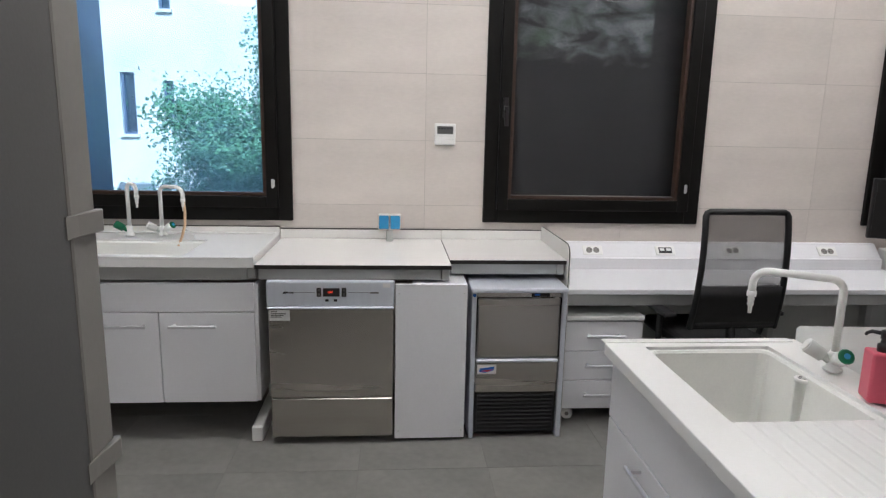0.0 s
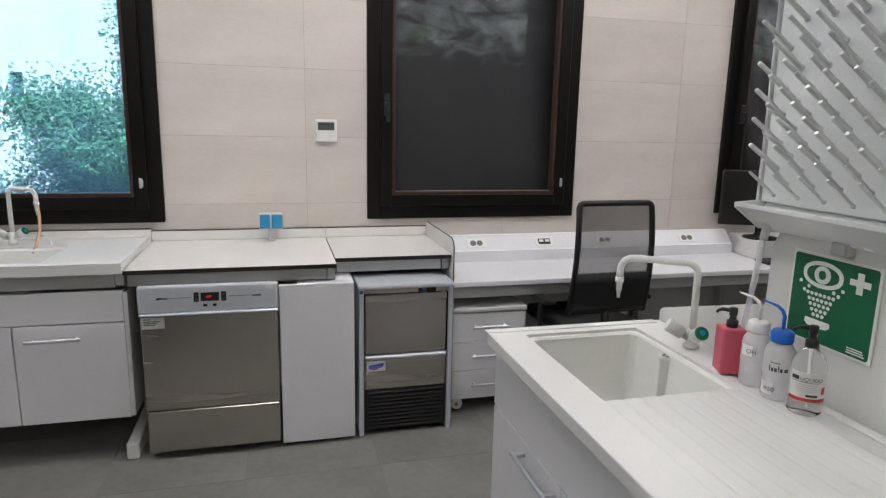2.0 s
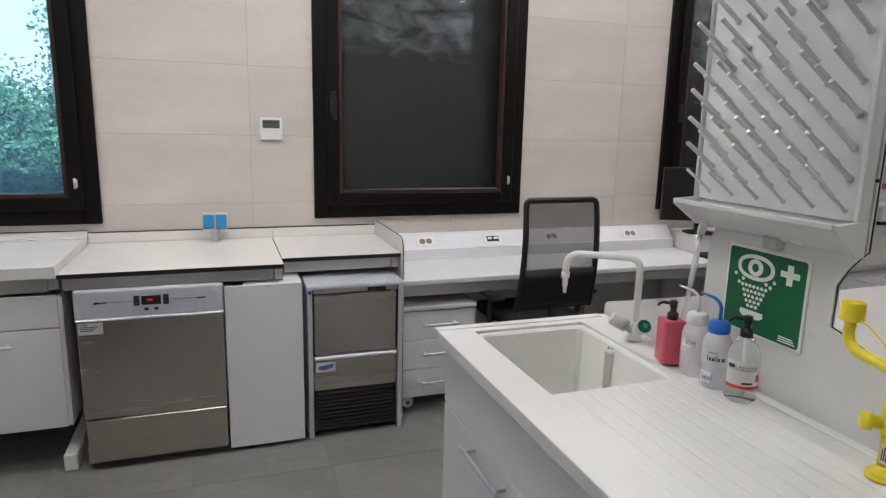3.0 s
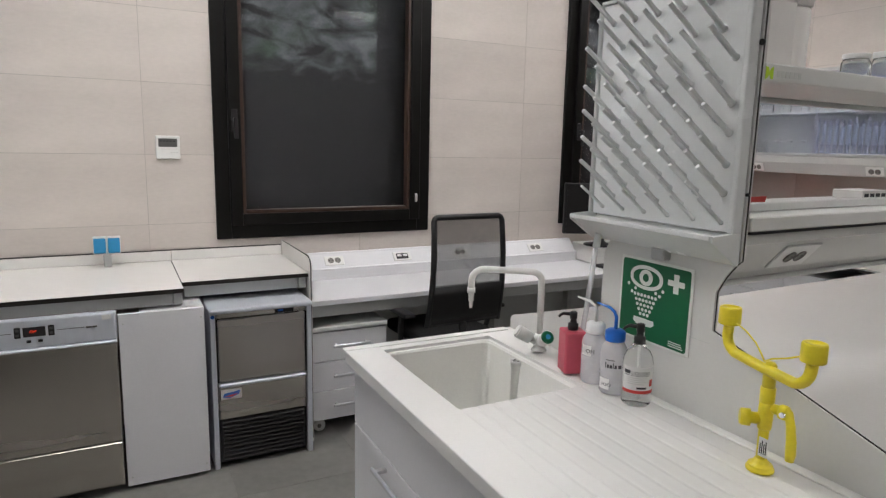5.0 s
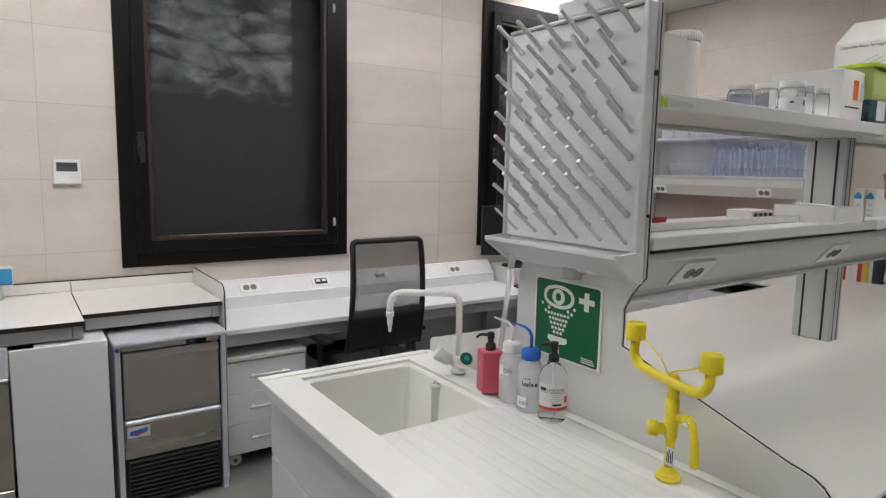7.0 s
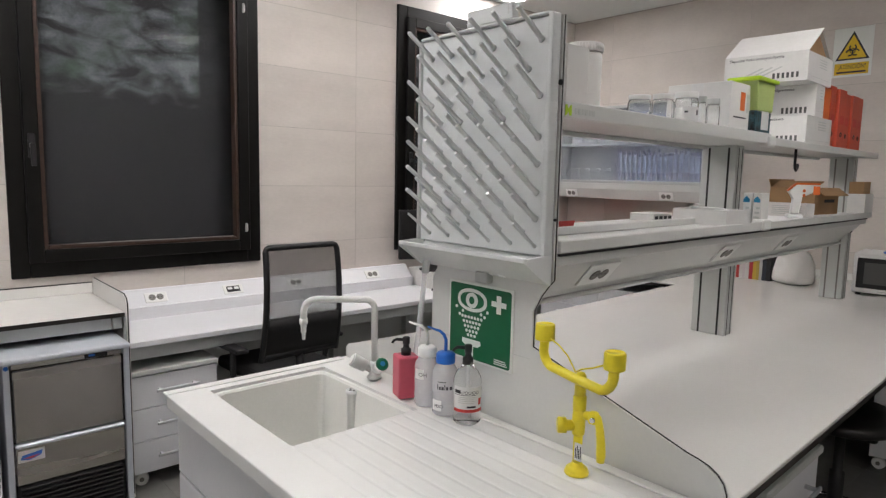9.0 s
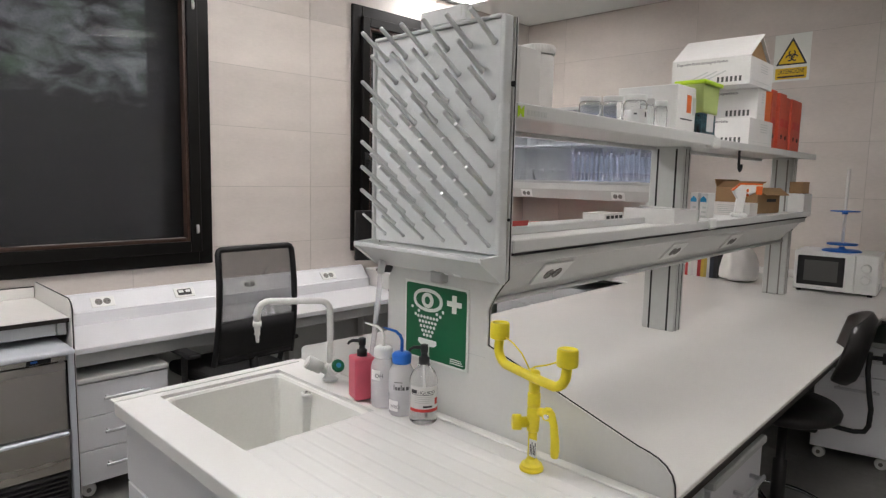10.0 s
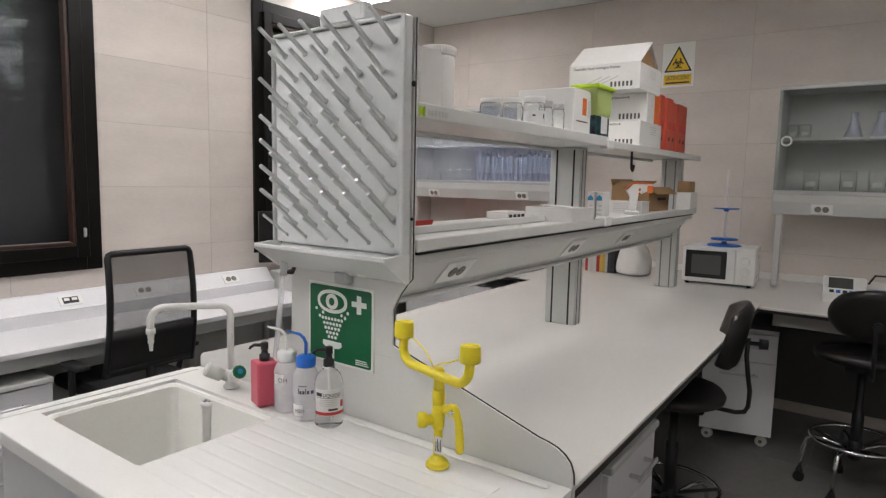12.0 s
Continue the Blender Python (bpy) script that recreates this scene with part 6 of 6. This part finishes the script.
    b = tube(bm_new(), [(w / 2 + 0.010 * math.cos(0.524 * k), -0.001, 0.07 + 0.010 * math.sin(0.524 * k)) for k in range(13)], 0.002, 6, False)
    part("finger_ring", b, M_BLACK, r)
    return r


for x, dy, rz, w, h in ((3.345, 0.012, 0, 0.078, 0.292), (3.432, 0.0, -1.5, 0.104, 0.284), (3.548, 0.010, 0, 0.108, 0.276), (3.664, 0.002, -1.0, 0.108, 0.276), (3.782, 0.012, 0, 0.108, 0.280)):
    binder(x, 0.815 + dy, rz, M_BINDER, "red cardboard ring binder standing on the shelf", w, h)
r = island_thing("ring_binder", "small orange-red binder standing among the cartons", "binder", 3.190, 0.812, UZ + 0.127, 0, group="binders on the shelf")
part("cover", box(bm_new(), (0, 0, 0), (0.09, 0.20, 0.140), 0.003), M_ORANGE, r)

# ---- things on the mid shelf ----
MZ = 1.4085
r = island_thing("shallow_tray", "shallow white cardboard tray on the mid shelf", "tray", 2.185, 0.798, MZ, -8)
b = bm_new()
box(b, (0, 0, 0), (0.16, 0.215, 0.004))
for lo, hi in (((0, 0), (0.16, 0.004)), ((0, 0.211), (0.16, 0.215)), ((0, 0.004), (0.004, 0.211)), ((0.156, 0.004), (0.16, 0.211))):
    box(b, (*lo, 0.004), (*hi, 0.056))
part("tray", b, M_CARD, r)
part("coiled_tube", tube(bm_new(), [(0.08 + 0.05 * math.cos(a * 0.5), 0.12 + 0.07 * math.sin(a * 0.5), 0.040 + 0.0012 * a) for a in range(0, 18)], 0.005, 6), M_TAPW, r)
for y in (0.836, 0.797):
    r = island_thing("tip_carton", "slim white carton with blue print", "box", 2.50, y, MZ, 0, group="slim cartons")
    part("carton", box(bm_new(), (0, 0, 0), (0.075, 0.031, 0.116), 0.002), M_CARD, r)
    part("blue_print", prism(bm_new(), [(0.006, 0.080), (0.030, 0.080), (0.030, 0.092), (0.018, 0.104), (0.006, 0.092)], "x", -0.0009, -0.0002), M_SKYB, r)
    for k in range(3):
        part("text_bar", box(bm_new(), (-0.0009, 0.006, 0.018 + k * 0.018), (-0.0002, 0.028 - 0.004 * k, 0.026 + k * 0.018)), M_GREYP, r)
r = island_thing("plastic_tray", "low translucent plastic tray on the mid shelf", "tray", 3.16, 0.838, MZ, 0)
b = bm_new()
box(b, (0, 0, 0), (0.12, 0.20, 0.003))
for lo, hi in (((0, 0), (0.12, 0.003)), ((0, 0.197), (0.12, 0.20)), ((0, 0.003), (0.003, 0.197)), ((0.117, 0.003), (0.12, 0.197))):
    box(b, (*lo, 0.003), (*hi, 0.062))
part("tray", b, M_POLY, r)
for i in range(5):
    part("text_bar", box(bm_new(), (-0.0009, 0.02, 0.012 + i * 0.009), (-0.0002, 0.15, 0.015 + i * 0.009)), M_GREYP, r)
r = island_thing("pipette_aid", "white and orange electric pipette controller", "pipette controller", 3.03, 0.885, MZ, -62)
r.scale = (0.66, 0.9, 0.95)
part("grip", prism(bm_new(), [(0.03, 0.02), (0.085, 0.02), (0.10, 0.10), (0.20, 0.135), (0.20, 0.165), (0.06, 0.165), (0.01, 0.125), (0.04, 0.09)], "y", 0, 0.035, 0.006), M_TAPW, r)
part("side_stripe", prism(bm_new(), [(0.01, 0.127), (0.06, 0.158), (0.20, 0.158), (0.20, 0.166), (0.058, 0.168), (0.004, 0.132)], "y", -0.002, 0.037), M_ORANGE, r, "orange stripe")
part("foot", box(bm_new(), (0.01, -0.01, 0), (0.11, 0.05, 0.0195), 0.006), M_TAPW, r)
part("orange_panel", box(bm_new(), (0.160, -0.0035, 0.112), (0.20, -0.0005, 0.152), 0.001), M_ORANGE, r)
for z in (0.100, 0.122):
    part("trigger", tube(bm_new(), [(0.105, -0.001, z + 0.008), (0.105, -0.008, z + 0.008)], 0.008, 10), M_ORANGE, r)
r = island_thing("brown_carton", "opened brown cardboard carton on the mid shelf", "box", 3.46, 0.895, MZ, -6)
b = bm_new()
box(b, (0, 0, 0), (0.29, 0.22, 0.004))
for lo, hi in (((0, 0), (0.29, 0.004)), ((0, 0.216), (0.29, 0.22)), ((0, 0.004), (0.004, 0.216)), ((0.286, 0.004), (0.29, 0.216))):
    box(b, (*lo, 0.004), (*hi, 0.135))
part("carton", b, M_KRAFT, r)
part("flap", prism(bm_new(), [(0.0, 0.135), (0.004, 0.135), (-0.045, 0.095), (-0.048, 0.098)], "x", 0.0, 0.29), M_KRAFT, r)
part("flap", prism(bm_new(), [(0.0, 0.135), (0.004, 0.135), (0.10, 0.165), (0.099, 0.168)], "y", 0.0, 0.22), M_KRAFT, r)
part("flap", prism(bm_new(), [(0.216, 0.135), (0.22, 0.135), (0.232, 0.175), (0.229, 0.176)], "x", 0.0, 0.29), M_KRAFT, r)
part("text_bar", box(bm_new(), (0.12, -0.0009, 0.06), (0.24, -0.0002, 0.076)), M_INK, r)
r = carton("brown_carton", "small brown cardboard box at the end of the shelf", 3.965, 0.805, MZ + 0.105, 0.14, 0.07, 0.066, 0, M_KRAFT)
r = carton("white_carton", "small white cardboard box at the end of the shelf", 3.945, 0.788, MZ, 0.17, 0.085, 0.104, 0)
r = island_thing("glove_box", "small white box with dark printed top", "box", 2.17, 1.065, MZ, 0)
rt = island_thing("flat_red_tray", "flat red plastic tray on the rear of the shelf", "tray", 1.30, 1.06, MZ, 0)
part("tray", prism(bm_new(), [(0.0, 0.0), (0.10, 0.0), (0.106, 0.024), (0.102, 0.024), (0.097, 0.004), (0.003, 0.004), (-0.002, 0.024), (-0.006, 0.024)], "x", 0, 0.34), M_REDB, rt)
part("carton", box(bm_new(), (0, 0, 0), (0.15, 0.10, 0.03), 0.002), M_CARD, r)
for i in range(4):
    part("text_bar", box(bm_new(), (0.01 + i * 0.035, -0.0009, 0.008), (0.035 + i * 0.035, -0.0002, 0.020)), M_INK, r)
r = island_thing("hanging_hook", "black hook under the upper shelf", "hook", 2.98, 0.845, 1.621)
part("hook", tube(bm_new(), [(0, 0, 0.092), (0, 0, 0.03), (0.005, 0, 0.01), (0.02, 0, 0.0), (0.035, 0, 0.012), (0.037, 0, 0.03)], 0.006, 8), M_BLACK, r)
r = island_thing("power_cable", "black plug and cable hanging from the gallery", "cable", 4.02, 0.868, 0.921)
part("plug", box(bm_new(), (-0.02, -0.015, 0.375), (0.02, 0.015, 0.415), 0.006), M_BLACK, r)
part("lead", tube(bm_new(), [(0, 0, 0.376), (0.02, 0.0, 0.30), (0.07, 0.02, 0.20), (0.12, 0.05, 0.10), (0.18, 0.10, 0.03), (0.22, 0.14, 0.008)], 0.005, 8), M_BLACK, r)

# ---- books and bag on the wall bench behind the island ----
bx = 0.0
rb = random.Random(4)
cols = [(0.55, 0.05, 0.05), (0.7, 0.69, 0.66), (0.66, 0.60, 0.62), (0.70, 0.68, 0.66), (0.45, 0.04, 0.05), (0.62, 0.42, 0.06), (0.50, 0.36, 0.08), (0.55, 0.56, 0.60), (0.03, 0.035, 0.05), (0.02, 0.02, 0.022)]
for i, cc in enumerate(cols):
    th = 0.016 + 0.010 * rb.random()
    h = 0.20 + 0.05 * rb.random()
    m_ = mat("book_cover", cc, 0.5, vary=0.08, scale=10)
    q = thing("book", "upright %s book leaning in a row on the bench" % ("red", "white", "pink", "white", "dark red", "yellow", "ochre", "pale grey", "navy", "black")[i], "book", (4.30, 1.70 - bx, 0.9165), 90, group="books in a row")
    part("cover", box(bm_new(), (0, 0, 0), (0.006 + th * 0 + 0.15, 0.003, h)), m_, q)
    part("back_cover", box(bm_new(), (0, -th, 0), (0.156, -th + 0.003, h)), m_, q)
    part("spine", box(bm_new(), (0.0, -th + 0.0031, 0), (0.003, -0.0001, h)), m_, q)
    part("pages", box(bm_new(), (0.0035, -th + 0.0031, 0.003), (0.15, -0.0001, h - 0.004)), M_LABEL, q)
    q.matrix_basis = pose(4.30, 1.70 - bx, 0.9165, 0, 0, 0)
    bx += th + 0.001


def bag(loc, label):
    r = thing("plastic_bag", label, "bag", loc)
    b = bm_new()
    bmesh.ops.create_icosphere(b, subdivisions=4, radius=1.0)
    for v in b.verts:
        p = v.co.copy()
        k = 1 + 0.10 * noise.noise(p * 2.2) + 0.05 * noise.noise(p * 6.0)
        x, y, z = p.x * 0.11 * k, p.y * 0.12 * k, p.z * 0.17 * k
        if z < -0.06:
            z = -0.06 + (z + 0.06) * 0.15
        v.co = (x, y, z + 0.075)
    zmin = min(v.co.z for v in b.verts)
    for v in b.verts:
        v.co.z -= zmin
    for f in b.faces:
        f.smooth = True
    part("film", b, M_POLY, r)
    return r


bag((4.33, 1.35, 0.9165), "crumpled translucent white plastic bag on the bench")
r = thing("red_tray", "low red plastic tray on the wall bench", "tray", (4.15, 2.62, 0.9165), -90)
b = bm_new()
box(b, (-0.22, -0.14, 0), (0.22, 0.14, 0.004))
for lo, hi in (((-0.22, -0.14), (0.22, -0.136)), ((-0.22, 0.136), (0.22, 0.14)), ((-0.22, -0.136), (-0.216, 0.136)), ((0.216, -0.136), (0.22, 0.136))):
    box(b, (*lo, 0.004), (*hi, 0.05))
part("tray", b, M_REDB, r)
r = thing("red_box", "flat red storage box on the wall bench", "box", (4.55, 3.05, 0.9165))
part("carton", box(bm_new(), (-0.10, -0.22, 0), (0.16, 0.25, 0.26), 0.004), M_BINDER, r)
r = thing("black_tray", "low black open tray holding red parts on the wall bench", "tray", (3.98, 2.10, 0.9165))
b = bm_new()
box(b, (-0.17, -0.14, 0), (0.17, 0.42, 0.004))
for lo, hi in (((-0.17, -0.14), (0.17, -0.132)), ((-0.17, 0.412), (0.17, 0.42)), ((-0.17, -0.132), (-0.162, 0.412)), ((0.162, -0.132), (0.17, 0.412))):
    box(b, (*lo, 0.004), (*hi, 0.026))
part("tray", b, M_BLACK, r)
part("red_pad", box(bm_new(), (-0.10, 0.06, 0.0045), (0.06, 0.26, 0.018), 0.004), M_REDB, r, "red plastic insert")
part("red_dish", lathe(bm_new(), [(0.045, 0.0045), (0.05, 0.012), (0.046, 0.013), (0.0, 0.008)], (0.08, 0.0, 0), 20), M_REDB, r, "round red dish")


# ---- glassware in the glazed cabinets ----
def flask(loc, s, label, stopper=False):
    r = thing("conical_flask", label, "flask", loc, group="flasks in the cabinet")
    part("body", lathe(bm_new(), [(0.040 * s, 0), (0.042 * s, 0.004), (0.016 * s, 0.085 * s), (0.014 * s, 0.12 * s), (0.017 * s, 0.124 * s)], n=18), M_JAR if stopper else M_CYL, r)
    if stopper:
        part("stopper", lathe(bm_new(), [(0.011 * s, 0.116 * s), (0.018 * s, 0.124 * s), (0.020 * s, 0.136 * s), (0.012 * s, 0.139 * s)], n=14), M_TAPW, r, "white stopper")
    return r


def beaker(loc, s, label):
    r = thing("beaker", label, "beaker", loc, group="beakers in the cabinet")
    part("body", lathe(bm_new(), [(0.034 * s, 0), (0.036 * s, 0.003), (0.036 * s, 0.10 * s), (0.038 * s, 0.103 * s)], n=18), M_JAR, r)
    label_wrap(r, 0.0366 * s, 0.025 * s, 0.05 * s, 150, 215, M_LABEL, "white_mark")
    return r


shelf_z = (1.515 + 2.185) / 2 + 0.0165
for y, s in ((0.135, 1.25), (0.0, 1.25), (-0.15, 1.2)):
    flask((4.66, y, shelf_z), s, "clear glass conical flask on the cabinet shelf")
for y in (0.47, 0.40):
    beaker((4.68, y, shelf_z), 0.9, "small clear glass beaker on the cabinet shelf")
for y in (0.34, 0.14, -0.01, -0.17):
    beaker((4.65, y, 1.534), 1.25, "clear glass beaker with white marking panel")
cz0 = 1.549
rc = random.Random(8)
for i in range(34):
    y = 2.13 + i * 0.023
    q = thing("glass_cylinder", "slim blue-marked glass measuring cylinder in the cabinet", "measuring cylinder", (4.62 + 0.10 * (i % 2), y, cz0), group="measuring cylinders")
    h = 0.22 + 0.05 * rc.random()
    part("tube", lathe(bm_new(), [(0.010, 0.008), (0.010, h), (0.012, h + 0.003)], n=10), M_CYL, q).visible_shadow = False
    part("base", lathe(bm_new(), [(0.018, 0), (0.018, 0.006), (0.010, 0.0078)], n=10), M_PALEB if i % 3 else M_TAPW, q)
    part("scale_band", lathe(bm_new(), [(0.0104, h * 0.3), (0.0104, h * 0.9)], n=10), M_PALEB, q)
for i in range(9):
    flask((4.64 + 0.05 * (i % 2), 2.98 + i * 0.055, cz0), 0.75, "small stoppered glass flask on the cabinet floor", True)
up_z = (1.53 + 2.16) / 2 + 0.0165
for i in range(16):
    beaker((4.64 + 0.05 * (i % 2), 2.25 + i * 0.075, up_z), 0.8, "clear glass beaker on the cabinet shelf")

# ---- biohazard notice ----
r = thing("biohazard_notice", "white notice with yellow biohazard triangle and warning", "sign", (EX - 0.001, 1.283, 2.437))
part("sheet", box(bm_new(), (-0.003, -0.116, -0.160), (-0.0005, 0.116, 0.160)), M_SIGNW, r)
M_HAZ = mat("hazard_yellow", (0.78, 0.52, 0.02), 0.45, vary=0.04, scale=8, bump=0)
k = part("triangle_border", prism(bm_new(), [(0.100, -0.050), (-0.100, -0.050), (0.0, 0.135)], "x", -0.0038, -0.0031), M_INK, r)
part("triangle", prism(bm_new(), [(0.083, -0.040), (-0.083, -0.040), (0.0, 0.113)], "x", -0.0045, -0.0039), M_HAZ, k)
for a in (90, 210, 330):
    cy_, cz_ = 0.021 * math.cos(radians(a)), 0.008 + 0.021 * math.sin(radians(a))
    b = bm_new()
    pts = [(-0.0050, cy_ + 0.019 * math.cos(radians(a + t)), cz_ + 0.019 * math.sin(radians(a + t))) for t in range(35, 330, 20)]
    tube(b, pts, 0.0042, 6)
    part("trefoil_arc", b, M_INK, k)
part("trefoil_ring", tube(bm_new(), [(-0.0050, 0.015 * math.cos(t * 0.45), 0.008 + 0.015 * math.sin(t * 0.45)) for t in range(15)], 0.0026, 6), M_INK, k)
y_ = part("caution_panel", box(bm_new(), (-0.0038, -0.100, -0.145), (-0.0031, 0.100, -0.070)), M_HAZ, r)
words("caution_text", "¡ATENCIÓN!", 0.042, on(FACE_W, -0.0042, 0.080, -0.108), M_INK, y_, 0.0003, fit=0.16)
part("text_bar", box(bm_new(), (-0.0046, -0.085, -0.135), (-0.0039, 0.085, -0.124)), M_INK, y_)

# ---- outside the clear window ----
ground = solid("ground", box(bm_new(), (-60, WY + 0.30, -0.9), (60, 80, -0.6)), M_GROUND, "bare soil and grass outside", "ground", kind="structure")
r = thing("house", "white rendered house with narrow dark windows", "house", (-6.0, 9.0, -0.6))
hwins = [(2.20, 2.39, 1.98, 2.80), (2.76, 2.90, 2.22, 2.70), (2.76, 2.91, 3.62, 4.4), (4.6, 4.85, 1.96, 2.82), (0.9, 1.15, 1.96, 2.82)]
xs_ = sorted({-4.0, 9.0, *[c for w in hwins for c in w[:2]]})
zs_ = sorted({0.0, 7.0, *[c for w in hwins for c in w[2:]]})
b = bm_new()
for xa, xb in zip(xs_, xs_[1:]):
    for za, zb in zip(zs_, zs_[1:]):
        if not any(w[0] <= xa and xb <= w[1] and w[2] <= za and zb <= w[3] for w in hwins):
            box(b, (xa, 0, za), (xb, 0.3, zb))
part("wall", b, M_FACADE, r)
part("roof", prism(bm_new(), [(-0.4, 7.0), (6.0, 7.0), (2.8, 9.0)], "x", -4.3, 9.3), M_KRAFT, r)
for w in hwins:
    wf = part("window", box(bm_new(), (w[0], 0.10, w[2]), (w[1], 0.12, w[3])), M_DARKWIN, r, "narrow dark window")
    b = bm_new()
    t = 0.03
    for lo, hi in (((w[0], w[2]), (w[0] + t, w[3])), ((w[1] - t, w[2]), (w[1], w[3])), ((w[0] + t, w[2]), (w[1] - t, w[2] + t)), ((w[0] + t, w[3] - t), (w[1] - t, w[3]))):
        box(b, (lo[0], 0.05, lo[1]), (hi[0], 0.099, hi[1]))
    part("window_frame", b, M_COLUMN, wf)
    part("sill", box(bm_new(), (w[0] - 0.03, -0.05, w[2] - 0.04), (w[1] + 0.03, 0.0, w[2])), M_FACADE, wf)
r = thing("outdoor_pillar", "blue-grey clad pillar outside the window", "pillar", (-2.50, 5.0, -0.6))
part("shaft", box(bm_new(), (-0.45, 0, 0), (0.04, 0.4, 4.2), 0.01), M_COLUMN, r)
rl = random.Random(3)
for i in range(14):
    z = 1.4 + rl.random() * 2.2
    x = -0.32 + rl.random() * 0.28
    part("scratch", tube(bm_new(), [(x, -0.002, z), (x + 0.03 + 0.05 * rl.random(), -0.002, z + 0.02 * rl.random())], 0.004, 5), M_FACADE, r)


def shrub(loc, spread, tall, seed, count, label):
    rs = random.Random(seed)
    r = thing("shrub", label, "shrub", loc)
    b = bm_new()
    tips = []
    for i in range(16):
        a = rs.uniform(0, 2 * math.pi)
        q = spread * rs.uniform(0.15, 0.9)
        h = tall * rs.uniform(0.5, 1.0) * (1 - 0.35 * (q / spread) ** 2)
        mid_ = (0.4 * q * math.cos(a), 0.4 * q * math.sin(a), 0.55 * h)
        end = (q * math.cos(a), q * math.sin(a), h)
        tube(b, [(0.03 * math.cos(a), 0.03 * math.sin(a), 0), mid_, end], [0.02, 0.012, 0.004], 5)
        tips += [Vector(end), Vector(mid_).lerp(Vector(end), 0.6), Vector(mid_)]
    part("trunk", b, M_BARK, r)
    vs, fs = [], []
    for i in range(count):
        c = rs.choice(tips) + Vector((rs.gauss(0, 0.2), rs.gauss(0, 0.2), rs.gauss(0, 0.2))) * spread * 0.75
        if c.z < 0.02:
            continue
        d = Vector((rs.gauss(0, 1), rs.gauss(0, 1), rs.gauss(0, 0.6))).normalized()
        s = d.orthogonal().normalized()
        s.rotate(Matrix.Rotation(rs.uniform(0, 6.28), 3, d))
        L_, W_ = rs.uniform(0.030, 0.062), rs.uniform(0.010, 0.018)
        o = len(vs)
        up = d.cross(s) * 0.012
        vs += [c - d * L_ * 0.5, c + s * W_ + up, c + d * L_ * 0.5, c - s * W_ + up]
        fs += [(o, o + 1, o + 2), (o, o + 2, o + 3)]
    me = bpy.data.meshes.new("crown")
    me.from_pydata([tuple(v) for v in vs], [], fs)
    me.materials.append(M_LEAF)
    cr = new("crown", me)
    cr.parent = r
    tagged(cr, kind="stuff")
    return r


shrub((-1.72, 6.9, -0.6), 0.95, 3.0, 5, 62000, "dense leafy green shrub outside the window")
shrub((-1.05, 6.7, -0.6), 0.95, 3.7, 9, 48000, "tall leafy green shrub outside the window")
shrub((-2.75, 7.4, -0.6), 0.6, 1.7, 12, 10000, "low loose green shrub outside the window")

# ---- wall tiles ----
TH, TL, Z0 = 0.3735, 1.188, 1.105
G = 0.0015


def cut(rect, holes):
    """Pieces of a rectangle (u0, u1, v0, v1) left outside the holes."""
    out = [rect]
    for h in holes:
        nxt = []
        for u0, u1, v0, v1 in out:
            if h[0] >= u1 or h[1] <= u0 or h[2] >= v1 or h[3] <= v0:
                nxt.append((u0, u1, v0, v1))
                continue
            a, c = max(u0, h[0]), min(u1, h[1])
            if u0 < h[0]:
                nxt.append((u0, h[0], v0, v1))
            if h[1] < u1:
                nxt.append((h[1], u1, v0, v1))
            if v0 < h[2]:
                nxt.append((a, c, v0, h[2]))
            if h[3] < v1:
                nxt.append((a, c, h[3], v1))
        out = nxt
    return out


def tile_wall(parent, u_lo, u_hi, u_joint, place, holes):
    full = {}
    k0 = math.floor((u_lo - u_joint) / TL)
    for row in range(-3, 6):
        v0, v1 = max(0.0, Z0 + row * TH), min(CZ - 0.002, Z0 + (row + 1) * TH)
        if v1 - v0 < 0.02:
            continue
        k = k0
        while u_joint + k * TL < u_hi:
            u0, u1 = max(u_lo, u_joint + k * TL), min(u_hi, u_joint + (k + 1) * TL)
            k += 1
            if u1 - u0 < 0.02:
                continue
            bits = cut((u0 + G, u1 - G, v0 + G, v1 - G), holes)
            if not bits:
                continue
            whole = len(bits) == 1 and abs((bits[0][1] - bits[0][0]) - (TL - 2 * G)) < 1e-6 and abs((bits[0][3] - bits[0][2]) - (TH - 2 * G)) < 1e-6
            if whole and "m" in full:
                me = full["m"]
            else:
                b = bm_new()
                for a, c, e, f in bits:
                    box(b, *place(a - u0, c - u0, e - v0, f - v0)[:2])
                me = mesh_of("tile", b, M_TILE)
                if whole:
                    full["m"] = me
            ob = new("tile", me)
            ob.parent = parent
            ob.location = place(u0, u0, v0, v0)[2]


def on_north(a, c, e, f):
    return (a, 0.0, e), (c, 0.0017, f), (a, WY, e)


def on_east(a, c, e, f):
    return (0.0, a, e), (0.0017, c, f), (EX, a, e)


tile_wall(wall_north, WX0 + 0.001, EX - 0.002, 0.066, on_north, [(w[0], w[1], w[2], w[3]) for w in WINS])
tile_wall(wall_east, SY0 + 0.001, WY - 0.002, 0.78, on_east, [])

# ---- floor tiles ----
fm = mesh_of("floor_tile", box(bm_new(), (0.001, 0.001, -0.0014), (0.599, 0.599, 0.0), 0.0005), M_FLOOR)
for i in range(-4, 10):
    for j in range(-10, 2):
        ob = new("floor_tile", fm)
        ob.parent = floor
        ob.location = (-0.87 + 0.6 * i, 2.56 + 0.6 * j, 0)
